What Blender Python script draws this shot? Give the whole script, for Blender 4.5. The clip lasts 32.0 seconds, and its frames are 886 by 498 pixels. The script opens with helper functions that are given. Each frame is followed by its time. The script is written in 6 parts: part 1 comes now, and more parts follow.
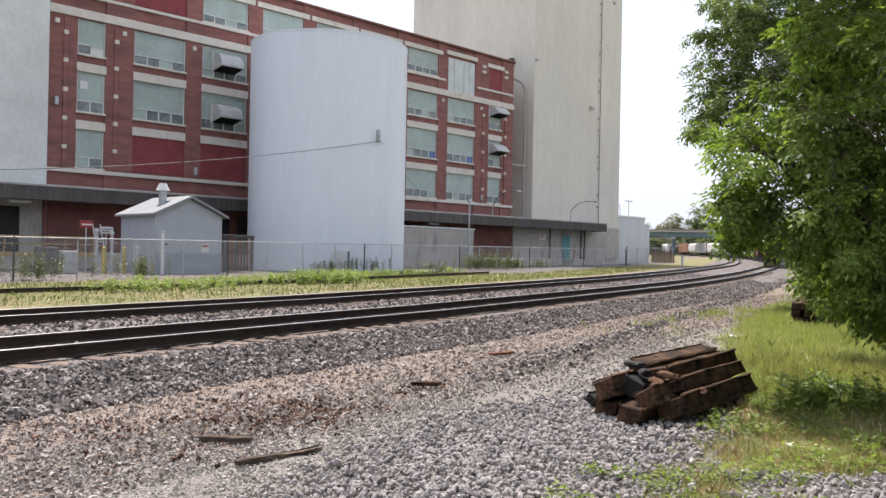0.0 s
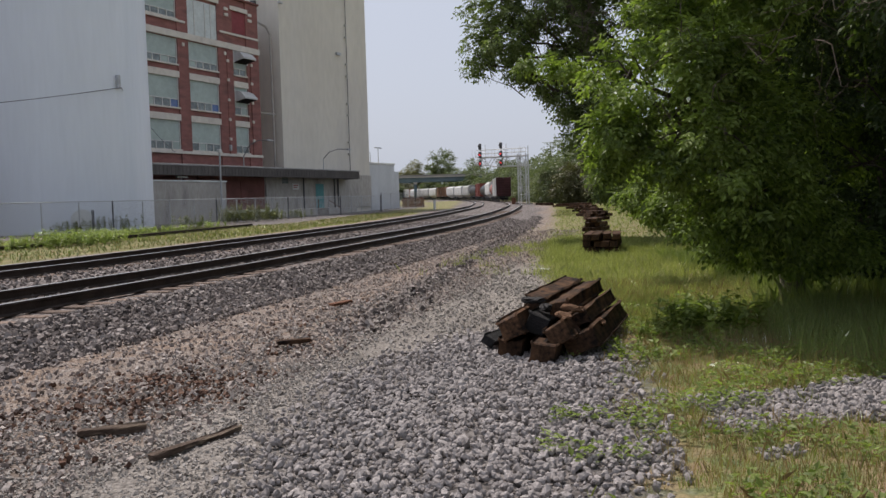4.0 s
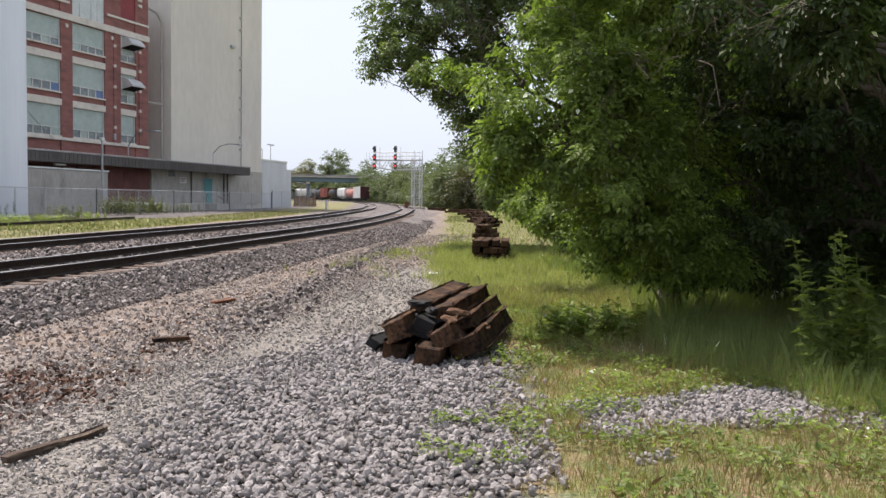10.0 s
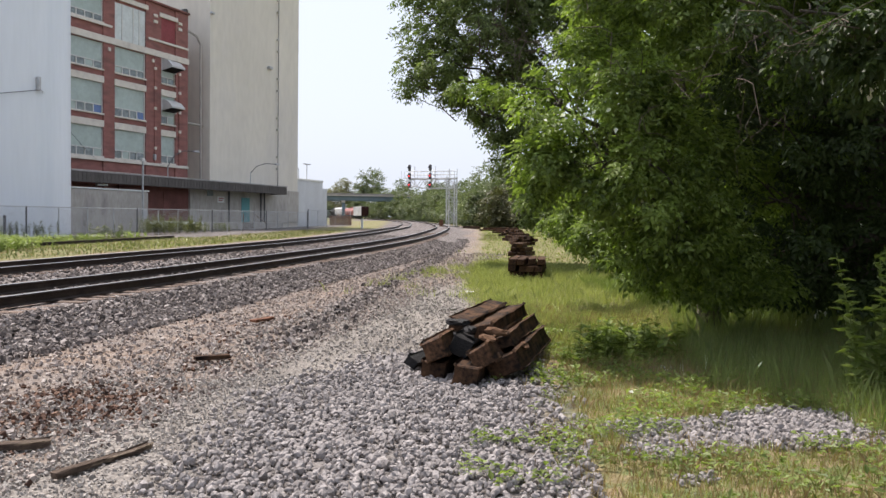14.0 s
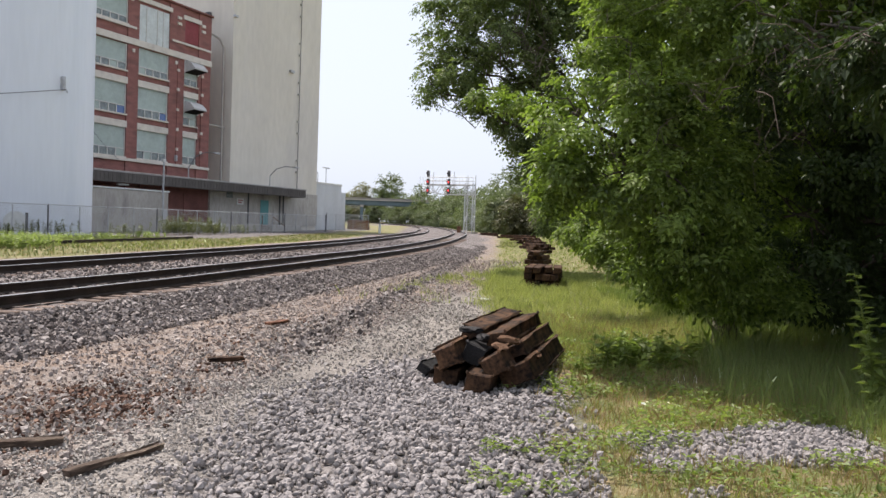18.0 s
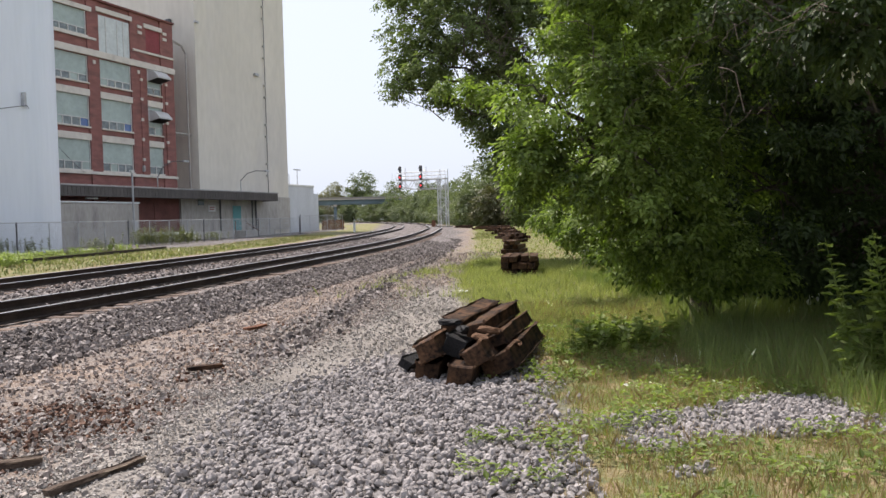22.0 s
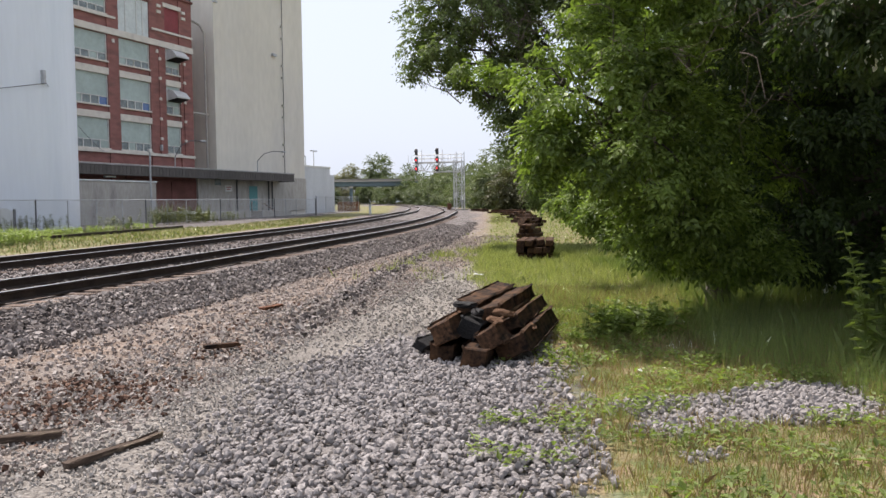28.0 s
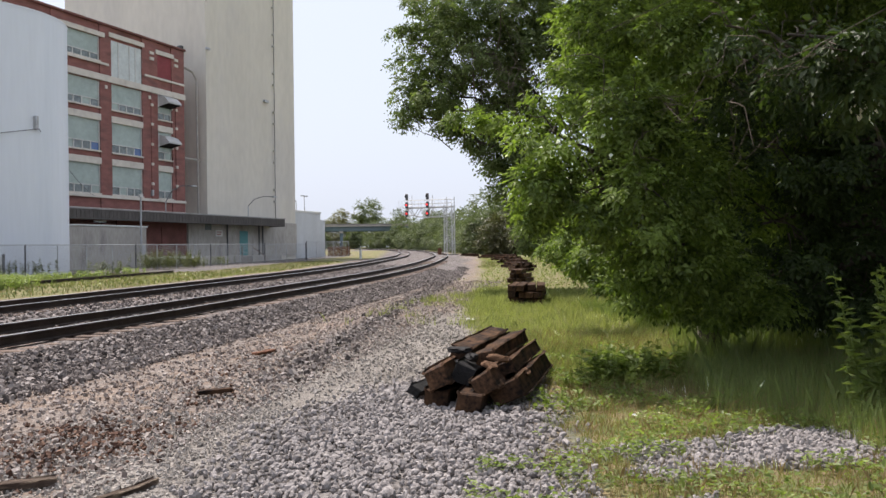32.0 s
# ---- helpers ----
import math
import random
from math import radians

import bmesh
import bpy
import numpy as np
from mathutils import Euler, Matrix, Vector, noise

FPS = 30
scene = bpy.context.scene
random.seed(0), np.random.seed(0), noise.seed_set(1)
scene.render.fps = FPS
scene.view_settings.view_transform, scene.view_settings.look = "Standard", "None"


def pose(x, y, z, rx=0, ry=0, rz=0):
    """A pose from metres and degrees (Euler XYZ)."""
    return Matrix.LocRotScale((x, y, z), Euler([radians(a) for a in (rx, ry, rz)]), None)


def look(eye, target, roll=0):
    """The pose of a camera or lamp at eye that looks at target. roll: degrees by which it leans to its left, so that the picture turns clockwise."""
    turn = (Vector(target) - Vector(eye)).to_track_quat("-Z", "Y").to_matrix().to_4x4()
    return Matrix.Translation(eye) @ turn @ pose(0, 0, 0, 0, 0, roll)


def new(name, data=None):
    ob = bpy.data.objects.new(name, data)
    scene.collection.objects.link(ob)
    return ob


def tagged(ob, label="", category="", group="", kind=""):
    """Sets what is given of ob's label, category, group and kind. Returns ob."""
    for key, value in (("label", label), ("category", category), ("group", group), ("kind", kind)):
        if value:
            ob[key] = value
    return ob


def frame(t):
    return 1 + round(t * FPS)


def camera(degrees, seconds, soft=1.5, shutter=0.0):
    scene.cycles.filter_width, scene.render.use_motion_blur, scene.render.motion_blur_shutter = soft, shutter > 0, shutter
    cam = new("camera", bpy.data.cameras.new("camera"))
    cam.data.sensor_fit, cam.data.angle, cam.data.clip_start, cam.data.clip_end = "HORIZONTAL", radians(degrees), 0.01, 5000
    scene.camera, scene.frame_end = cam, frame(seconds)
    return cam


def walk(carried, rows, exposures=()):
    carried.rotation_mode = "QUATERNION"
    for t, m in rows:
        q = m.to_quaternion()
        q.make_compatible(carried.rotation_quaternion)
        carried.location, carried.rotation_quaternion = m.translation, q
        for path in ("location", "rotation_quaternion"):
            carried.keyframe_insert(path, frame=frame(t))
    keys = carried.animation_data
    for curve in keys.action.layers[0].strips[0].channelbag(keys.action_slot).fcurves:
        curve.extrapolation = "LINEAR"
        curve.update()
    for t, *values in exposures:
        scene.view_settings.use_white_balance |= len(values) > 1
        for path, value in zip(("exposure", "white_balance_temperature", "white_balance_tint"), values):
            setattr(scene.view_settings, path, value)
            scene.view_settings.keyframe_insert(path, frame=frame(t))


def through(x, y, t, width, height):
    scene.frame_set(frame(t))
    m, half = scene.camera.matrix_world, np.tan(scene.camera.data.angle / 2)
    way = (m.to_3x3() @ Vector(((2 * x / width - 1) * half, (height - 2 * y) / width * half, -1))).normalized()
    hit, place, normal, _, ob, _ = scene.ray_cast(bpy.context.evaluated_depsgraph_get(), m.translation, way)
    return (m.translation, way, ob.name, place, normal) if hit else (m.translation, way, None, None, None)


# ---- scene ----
cam = camera(55.1, 32.0)
PATH = [
    (0, (0.168, -1.804, 1.764), (1.62, -0.428, 1.772), 1.1),
    (0.5, (0.017, -1.527, 1.731), (1.555, -0.249, 1.695), 1.2),
    (1, (0.081, -1.178, 1.689), (1.704, -0.013, 1.601), 1.6),
    (1.5, (0.076, -0.922, 1.685), (1.738, 0.19, 1.71), -0.0),
    (2, (-0.048, -0.653, 1.622), (1.72, 0.283, 1.624), -0.8),
    (2.5, (0.07, -0.379, 1.617), (1.826, 0.579, 1.617), -0.5),
    (3, (0.096, -0.098, 1.595), (1.885, 0.794, 1.549), -0.9),
    (3.5, (0.041, 0.026, 1.641), (1.834, 0.912, 1.589), -1.6),
    (4, (0.029, -0.007, 1.636), (1.82, 0.877, 1.524), -1.6),
    (4.5, (0.035, -0.085, 1.645), (1.873, 0.695, 1.538), 1.5),
    (6.5, (0.115, -0.012, 1.633), (1.991, 0.676, 1.546), 1.9),
    (7, (0.097, -0.024, 1.632), (1.982, 0.642, 1.57), 1.7),
    (7.5, (0.085, -0.02, 1.629), (1.979, 0.62, 1.574), 1.8),
    (8, (0.036, -0.069, 1.642), (1.94, 0.539, 1.58), 1.8),
    (8.5, (0.111, 0.006, 1.61), (2.026, 0.579, 1.551), 0.3),
    (9, (0.115, 0.007, 1.614), (2.024, 0.596, 1.537), 0.3),
    (9.5, (0.117, 0.019, 1.615), (2.015, 0.643, 1.521), 0.9),
    (10, (0.104, -0.01, 1.617), (1.993, 0.638, 1.511), 0.9),
    (10.5, (0.072, -0.022, 1.623), (1.958, 0.633, 1.516), 0.8),
    (11, (0.115, 0.031, 1.61), (1.996, 0.7, 1.498), 0.9),
    (11.5, (0.09, -0.01, 1.617), (1.963, 0.685, 1.52), 1.1),
    (12, (0.098, -0.028, 1.619), (1.973, 0.662, 1.525), 1.6),
    (12.5, (0.08, -0.016, 1.625), (1.956, 0.673, 1.552), 1.7),
    (13, (0.08, 0.037, 1.629), (1.954, 0.734, 1.577), 1.7),
    (13.5, (0.063, 0.034, 1.626), (1.927, 0.756, 1.564), 0.6),
    (15.5, (0.065, -0.046, 1.634), (1.922, 0.695, 1.569), 1.7),
    (16, (0.107, -0.008, 1.636), (1.967, 0.726, 1.581), 2.2),
    (16.5, (0.1, -0.02, 1.64), (1.958, 0.719, 1.589), 2.1),
    (17, (0.097, 0.001, 1.635), (1.952, 0.745, 1.582), 1.0),
    (17.5, (0.088, 0.016, 1.636), (1.941, 0.767, 1.58), 1.4),
    (18, (0.065, -0.012, 1.639), (1.913, 0.752, 1.588), 1.9),
    (18.5, (0.064, -0.031, 1.634), (1.907, 0.745, 1.586), 1.4),
    (19, (0.081, -0.005, 1.644), (1.934, 0.745, 1.604), 0.9),
    (19.5, (0.095, 0.027, 1.636), (1.953, 0.767, 1.615), 0.9),
    (20, (0.085, 0.014, 1.637), (1.933, 0.777, 1.6), 1.8),
    (20.5, (0.081, -0.021, 1.631), (1.929, 0.74, 1.567), 1.1),
    (21, (0.089, -0.037, 1.629), (1.964, 0.654, 1.555), 0.4),
    (21.5, (0.137, 0.005, 1.626), (2.018, 0.679, 1.537), -0.2),
    (22, (0.103, -0.019, 1.627), (1.971, 0.693, 1.563), -1.5),
    (22.5, (0.071, -0.02, 1.64), (1.941, 0.684, 1.556), 0.6),
    (23, (0.036, -0.018, 1.643), (1.91, 0.682, 1.615), 0.7),
    (23.5, (0.049, 0.011, 1.631), (1.914, 0.733, 1.607), 0.8),
    (24, (0.006, -0.052, 1.642), (1.862, 0.692, 1.621), 0.9),
    (24.5, (0.031, -0.062, 1.642), (1.89, 0.673, 1.617), 0.9),
    (25, (0.029, -0.108, 1.637), (1.894, 0.613, 1.609), -1.1),
    (25.5, (0.072, -0.038, 1.628), (1.941, 0.674, 1.6), -0.7),
    (27.5, (0.117, 0.006, 1.627), (1.977, 0.735, 1.521), -0.3),
    (28, (0.085, -0.015, 1.622), (1.938, 0.73, 1.519), -0.7),
    (28.5, (0.048, -0.018, 1.621), (1.909, 0.709, 1.521), 0.1),
    (29, (0.08, 0.031, 1.623), (1.957, 0.719, 1.595), 0.0),
    (29.5, (0.024, 0.008, 1.588), (1.901, 0.687, 1.709), -0.8),
    (30, (0.043, 0.052, 1.611), (1.915, 0.739, 1.759), -1.5),
    (30.5, (0.027, 0.006, 1.61), (1.892, 0.724, 1.689), -1.7),
    (31, (0.043, 0.003, 1.631), (1.907, 0.726, 1.669), -1.8),
    (31.5, (0.02, -0.009, 1.633), (1.883, 0.718, 1.65), -1.2),
    (32, (0.001, 0.003, 1.63), (1.866, 0.726, 1.632), -0.7),
]
EXPOSURES = [(0, 0.57, 6500, 15), (1, 0.51, 6500, 15), (1.5, 0.45, 6500, 15), (2, 0.27, 6500, 15), (2.5, 0.05, 6500, 15), (3, -0.19, 6500, 15), (4, -0.26, 6500, 15), (4.5, -0.21, 6500, 15), (6.5, 0.17, 6500, 15), (7.5, 0.25, 6500, 15), (9, 0.35, 6500, 15), (12, 0.39, 6500, 15), (19, 0.39, 6500, 15), (25, 0.37, 6500, 15), (30, 0.32, 6500, 15), (32, 0.29, 6500, 15)]
walk(cam, [(t, look(eye, target, roll)) for t, eye, target, roll in PATH], EXPOSURES)

# ---- light ----
world = bpy.data.worlds.new("sky")
scene.world = world
world.use_nodes = True
wn = world.node_tree.nodes
sky = wn.new("ShaderNodeTexSky")
sky.sky_type = "NISHITA"
sky.sun_disc = False
SUN_HEADING, SUN_HEIGHT = 65.0, 62.0
sky.sun_elevation = radians(SUN_HEIGHT)
sky.sun_rotation = radians(90.0 - SUN_HEADING)
sky.air_density, sky.dust_density, sky.ozone_density = 1.0, 5.0, 1.0
haze = wn.new("ShaderNodeMixRGB")
haze.inputs[0].default_value = 0.75
haze.inputs[2].default_value = (6.4, 7.1, 8.1, 1)
world.node_tree.links.new(sky.outputs[0], haze.inputs[1])
world.node_tree.links.new(haze.outputs[0], wn["Background"].inputs[0])
wn["Background"].inputs[1].default_value = 0.118
sun = new("sun", bpy.data.lights.new("sun", "SUN"))
sun.data.energy, sun.data.angle, sun.data.color = 5.0, radians(1.2), (1.0, 0.94, 0.86)
sh, sv = radians(SUN_HEADING), radians(SUN_HEIGHT)
sun.matrix_world = look((0, 0, 60), (-60 * math.cos(sh) * math.cos(sv), -60 * math.sin(sh) * math.cos(sv), 60 - 60 * math.sin(sv)))

# ---- materials ----


def material(name, base, rough=0.8, metal=0.0, vary=0.25, scale=6.0, fine=60.0, bump=0.3, bump_scale=40.0, spots=None, spot_scale=2.0, spot_low=0.52, spot_high=0.62, per="", per_amount=0.25, spec=0.3, stretch=(1, 1, 1)):
    """A rough surface: two scales of tone, optional stains of another colour, fine relief; per: tone by object or by island."""
    m = bpy.data.materials.new(name)
    m.use_nodes = True
    n, l = m.node_tree.nodes, m.node_tree.links
    b = n["Principled BSDF"]
    b.inputs["Roughness"].default_value, b.inputs["Metallic"].default_value = rough, metal
    b.inputs["Specular IOR Level"].default_value = spec
    co = n.new("ShaderNodeTexCoord")
    mp = n.new("ShaderNodeMapping")
    mp.inputs["Scale"].default_value = stretch
    l.new(co.outputs["Object"], mp.inputs[0])

    def noise_at(s, detail=4.0):
        t = n.new("ShaderNodeTexNoise")
        t.inputs["Scale"].default_value, t.inputs["Detail"].default_value = s, detail
        l.new(mp.outputs[0], t.inputs["Vector"])
        return t

    def ranged(out, lo, hi, a=0.3, z=0.7):
        r = n.new("ShaderNodeMapRange")
        r.inputs[1].default_value, r.inputs[2].default_value, r.inputs[3].default_value, r.inputs[4].default_value = a, z, lo, hi
        l.new(out, r.inputs[0])
        return r.outputs[0]

    def mix(kind, fac, a, c):
        x = n.new("ShaderNodeMixRGB")
        x.blend_type = kind
        for sock, v in zip(x.inputs, (fac, a, c)):
            if isinstance(v, bpy.types.NodeSocket):
                l.new(v, sock)
            else:
                sock.default_value = v if not isinstance(v, tuple) else (*v, 1)
        return x.outputs[0]

    col = mix("MIX", 0.0, tuple(base), tuple(base))
    if spots:
        col = mix("MIX", ranged(noise_at(spot_scale, 6.0).outputs[0], 0, 1, spot_low, spot_high), tuple(base), tuple(spots))
    tone = mix("MULTIPLY", 1.0, ranged(noise_at(scale).outputs[0], 1 - vary, 1 + vary), ranged(noise_at(fine, 2.0).outputs[0], 1 - vary * 0.7, 1 + vary * 0.7))
    col = mix("MULTIPLY", 1.0, col, tone)
    if per:
        g = n.new("ShaderNodeObjectInfo" if per == "object" else "ShaderNodeNewGeometry")
        out = g.outputs["Random"] if per == "object" else g.outputs["Random Per Island"]
        col = mix("MULTIPLY", 1.0, col, ranged(out, 1 - per_amount, 1 + per_amount, 0, 1))
    l.new(col, b.inputs["Base Color"])
    if bump:
        bp = n.new("ShaderNodeBump")
        bp.inputs["Strength"].default_value, bp.inputs["Distance"].default_value = bump, 0.02
        l.new(noise_at(bump_scale, 5.0).outputs[0], bp.inputs["Height"])
        l.new(bp.outputs[0], b.inputs["Normal"])
    return m


def glow(name, colour, strength):
    m = bpy.data.materials.new(name)
    m.use_nodes = True
    b = m.node_tree.nodes["Principled BSDF"]
    b.inputs["Base Color"].default_value = (*colour, 1)
    b.inputs["Emission Color"].default_value = (*colour, 1)
    b.inputs["Emission Strength"].default_value = strength
    return m


BRICK = material("brick_red", (0.235, 0.105, 0.092), 0.9, vary=0.18, scale=0.8, fine=9, bump=0.3, bump_scale=14, spots=(0.18, 0.088, 0.078), spot_scale=0.35, stretch=(1, 1, 3))
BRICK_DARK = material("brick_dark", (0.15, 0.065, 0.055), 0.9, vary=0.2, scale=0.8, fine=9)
STONE = material("cast_stone", (0.58, 0.54, 0.48), 0.9, vary=0.08, scale=1.5, fine=12, spots=(0.46, 0.42, 0.38), spot_scale=0.8, spot_low=0.56, spot_high=0.75)
GLASS = material("shaded_glass", (0.33, 0.40, 0.37), 0.35, vary=0.12, scale=0.6, fine=3, bump=0.05, bump_scale=3, spec=0.5)
GLASS_DARK = material("dark_glass", (0.15, 0.18, 0.18), 0.2, vary=0.35, scale=1.2, fine=4, bump=0.0, spec=0.6)
PANE_BLUE = material("blue_pane", (0.06, 0.12, 0.28), 0.15, vary=0.1, bump=0.0, spec=0.6)
WHITE_FRAME = material("window_paint", (0.55, 0.55, 0.53), 0.6, vary=0.12, scale=3, fine=20)
RED_PANEL = material("red_panel", (0.22, 0.05, 0.055), 0.75, vary=0.15, scale=1.0, fine=8)
TRANSLUCENT = material("corrugated_panel", (0.52, 0.56, 0.55), 0.5, vary=0.1, scale=1.0, fine=5)
SILVER = material("tank_paint", (0.67, 0.71, 0.76), 0.5, vary=0.03, scale=0.5, fine=3.5, bump=0.03, bump_scale=0.8, spots=(0.63, 0.675, 0.73), spot_scale=0.3, stretch=(1, 1, 0.12))
CONCRETE = material("tower_concrete", (0.61, 0.575, 0.505), 0.9, vary=0.06, scale=0.22, fine=1.8, bump=0.1, bump_scale=2, spots=(0.565, 0.535, 0.485), spot_scale=0.12, stretch=(1, 1, 0.35))
CONCRETE_GREY = material("grey_concrete", (0.385, 0.365, 0.33), 0.9, vary=0.16, scale=0.7, fine=6, bump=0.2, bump_scale=6, spots=(0.22, 0.205, 0.19), spot_scale=0.7, spot_low=0.52, spot_high=0.72, stretch=(1, 1, 0.3))
CONCRETE_PALE = material("pale_concrete", (0.60, 0.61, 0.59), 0.9, vary=0.08, scale=0.4, fine=3, bump=0.1, bump_scale=3)
SHED_GREY = material("shed_steel", (0.34, 0.365, 0.40), 0.6, vary=0.06, scale=1.2, fine=8, bump=0.05)
CANOPY = material("canopy_fascia", (0.085, 0.076, 0.07), 0.7, vary=0.2, scale=1.0, fine=8, stretch=(1, 1, 0.3))
CANOPY_TOP = material("canopy_edge", (0.30, 0.29, 0.28), 0.8, vary=0.2, scale=1, fine=8)
DARK = material("dark_opening_and_shade", (0.03, 0.028, 0.027), 0.9, vary=0.3, scale=1)
GALV = material("galvanised_steel", (0.40, 0.41, 0.42), 0.5, 0.4, vary=0.15, scale=3, fine=20, bump=0.05)
STEEL_DARK = material("dark_steel", (0.09, 0.09, 0.095), 0.6, 0.3, vary=0.2, scale=3, fine=20)
RUST = material("rust_brown", (0.16, 0.075, 0.045), 0.9, vary=0.3, scale=4, fine=30)
RAIL = material("rail_side", (0.040, 0.029, 0.024), 0.85, 0.2, vary=0.3, scale=3, fine=30)
RAIL_TOP = material("rail_head", (0.42, 0.41, 0.40), 0.32, 0.9, vary=0.1, scale=2, fine=20, bump=0.03)
TIE = material("tie_wood", (0.175, 0.13, 0.105), 0.95, vary=0.35, scale=3, fine=40, bump=0.5, per="object", stretch=(1, 6, 6))
YELLOW = material("yellow_paint", (0.50, 0.38, 0.10), 0.7, vary=0.2)
TIMBER = material("orange_timber", (0.36, 0.23, 0.11), 0.85, vary=0.25, scale=3, fine=20)
TEAL = material("teal_paint", (0.10, 0.26, 0.27), 0.7, vary=0.12)
SIGN_WHITE = material("sign_white", (0.60, 0.60, 0.58), 0.6, vary=0.06)
SIGN_RED = material("sign_red", (0.30, 0.05, 0.05), 0.6, vary=0.08)
BRIDGE_BLUE = material("bridge_paint", (0.13, 0.18, 0.21), 0.7, vary=0.12, scale=0.3, fine=2)

# ---- mesh helpers ----


def part(name, bm, mat, parent=None, label="", at=None):
    """One mesh object from a bmesh (or a ready mesh), under a parent when given."""
    if isinstance(bm, bmesh.types.BMesh):
        me = bpy.data.meshes.new(name)
        bm.to_mesh(me)
        bm.free()
    else:
        me = bm
    for one in mat if isinstance(mat, (list, tuple)) else [mat]:
        if one.name not in me.materials:
            me.materials.append(one)
    ob = new(name, me)
    if parent:
        ob.parent = parent
    if at is not None:
        ob.matrix_basis = at
    if label:
        ob["label"] = label
    return ob


def empty(name, m, label, category, group="", kind=""):
    ob = new(name)
    ob.matrix_basis = m
    ob.empty_display_size = 0.2
    return tagged(ob, label, category, group, kind)


def box(bm, x0, x1, y0, y1, z0, z1, bevel=0.0, m=None):
    """Adds a box, its edges bevelled when asked for."""
    r = bmesh.ops.create_cube(bm, size=1.0)
    v = r["verts"]
    bmesh.ops.transform(bm, verts=v, matrix=Matrix.Translation(((x0 + x1) / 2, (y0 + y1) / 2, (z0 + z1) / 2)) @ Matrix.Diagonal((x1 - x0, y1 - y0, z1 - z0, 1)))
    if bevel:
        e = list({e for w in v for e in w.link_edges})
        r = bmesh.ops.bevel(bm, geom=e, offset=bevel, segments=1, affect="EDGES", clamp_overlap=True)
        v = list({w for f in r["faces"] for w in f.verts})
    if m is not None:
        bmesh.ops.transform(bm, verts=v, matrix=m)
    return v


def boxed(*a, **k):
    bm = bmesh.new()
    box(bm, *a, **k)
    return bm


def tube(bm, a, b, r, r2=None, sides=8, caps=True):
    """Adds a straight tube from a to b."""
    a, b = Vector(a), Vector(b)
    d = b - a
    m = Matrix.Translation((a + b) / 2) @ d.to_track_quat("Z", "Y").to_matrix().to_4x4()
    return bmesh.ops.create_cone(bm, cap_ends=caps, cap_tris=False, segments=sides, radius1=r, radius2=r if r2 is None else r2, depth=d.length, matrix=m)["verts"]


def tubed(a, b, r, r2=None, sides=8):
    bm = bmesh.new()
    tube(bm, a, b, r, r2, sides)
    return bm


def swept(bm, pts, r, sides=6, taper=1.0):
    """Adds a tube along points."""
    rings = []
    pts = [Vector(p) for p in pts]
    for i, p in enumerate(pts):
        d = (pts[min(i + 1, len(pts) - 1)] - pts[max(i - 1, 0)]).normalized()
        s = d.orthogonal().normalized()
        u = d.cross(s)
        k = r * (1 + (taper - 1) * i / (len(pts) - 1))
        rings.append([bm.verts.new(p + k * (math.cos(a) * s + math.sin(a) * u)) for a in (2 * math.pi * j / sides for j in range(sides))])
    for a, b in zip(rings, rings[1:]):
        best = min(range(sides), key=lambda o: sum((a[j].co - b[(j + o) % sides].co).length_squared for j in range(sides)))
        for j in range(sides):
            bm.faces.new((a[j], a[(j + 1) % sides], b[(j + 1 + best) % sides], b[(j + best) % sides]))
    bm.faces.new(rings[0][::-1])
    bm.faces.new(rings[-1])
    return bm


def quick_mesh(name, verts, faces):
    """A mesh from numpy arrays: verts (n, 3), faces (m, k)."""
    me = bpy.data.meshes.new(name)
    k = faces.shape[1]
    me.vertices.add(len(verts))
    me.vertices.foreach_set("co", np.ascontiguousarray(verts, np.float32).ravel())
    me.loops.add(faces.size)
    me.loops.foreach_set("vertex_index", np.ascontiguousarray(faces, np.int32).ravel())
    me.polygons.add(len(faces))
    me.polygons.foreach_set("loop_start", np.arange(0, faces.size, k, dtype=np.int32))
    me.polygons.foreach_set("use_smooth", np.zeros(len(faces), bool))
    me.update(calc_edges=True)
    me.validate()
    return me


# ---- the lie of the land ----
# the centre line of the near track: x, y
LINE = np.array([(-120, -16.5), (-60, -3.6), (-20, 5.2), (0, 9.75), (8, 11.4), (16, 13.15), (25, 15.0), (35, 17.2), (45, 19.9), (60, 24.6), (76, 30.2), (92, 35.9), (104, 40.5), (113, 44.6), (130, 51.6), (153, 61.8), (192, 80.3), (231, 101.0), (258, 117.5), (284, 135.5), (320, 163.5), (355, 195.5), (400, 243.0), (450, 305.0), (520, 410.0), (600, 560.0), (700, 790.0), (800, 1050.0), (900, 1330.0)], float)
_s = np.r_[0, np.cumsum(np.hypot(*np.diff(LINE, axis=0).T))]
_k = np.arange(0, _s[-1], 1.0)
_c = np.stack([np.interp(_k, _s, LINE[:, 0]), np.interp(_k, _s, LINE[:, 1])], 1)
for _ in range(60):
    _c[1:-1] = 0.25 * _c[:-2] + 0.5 * _c[1:-1] + 0.25 * _c[2:]
TRACK = _c
TRACK_S = np.r_[0, np.cumsum(np.hypot(*np.diff(TRACK, axis=0).T))]
RISE_X, RISE_Z = (15, 45, 113, 165, 231, 300, 420, 600), (0, 0.22, 0.72, 0.95, 1.4, 2.1, 3.3, 4.5)


def rise(x):
    return np.interp(x, RISE_X, RISE_Z)


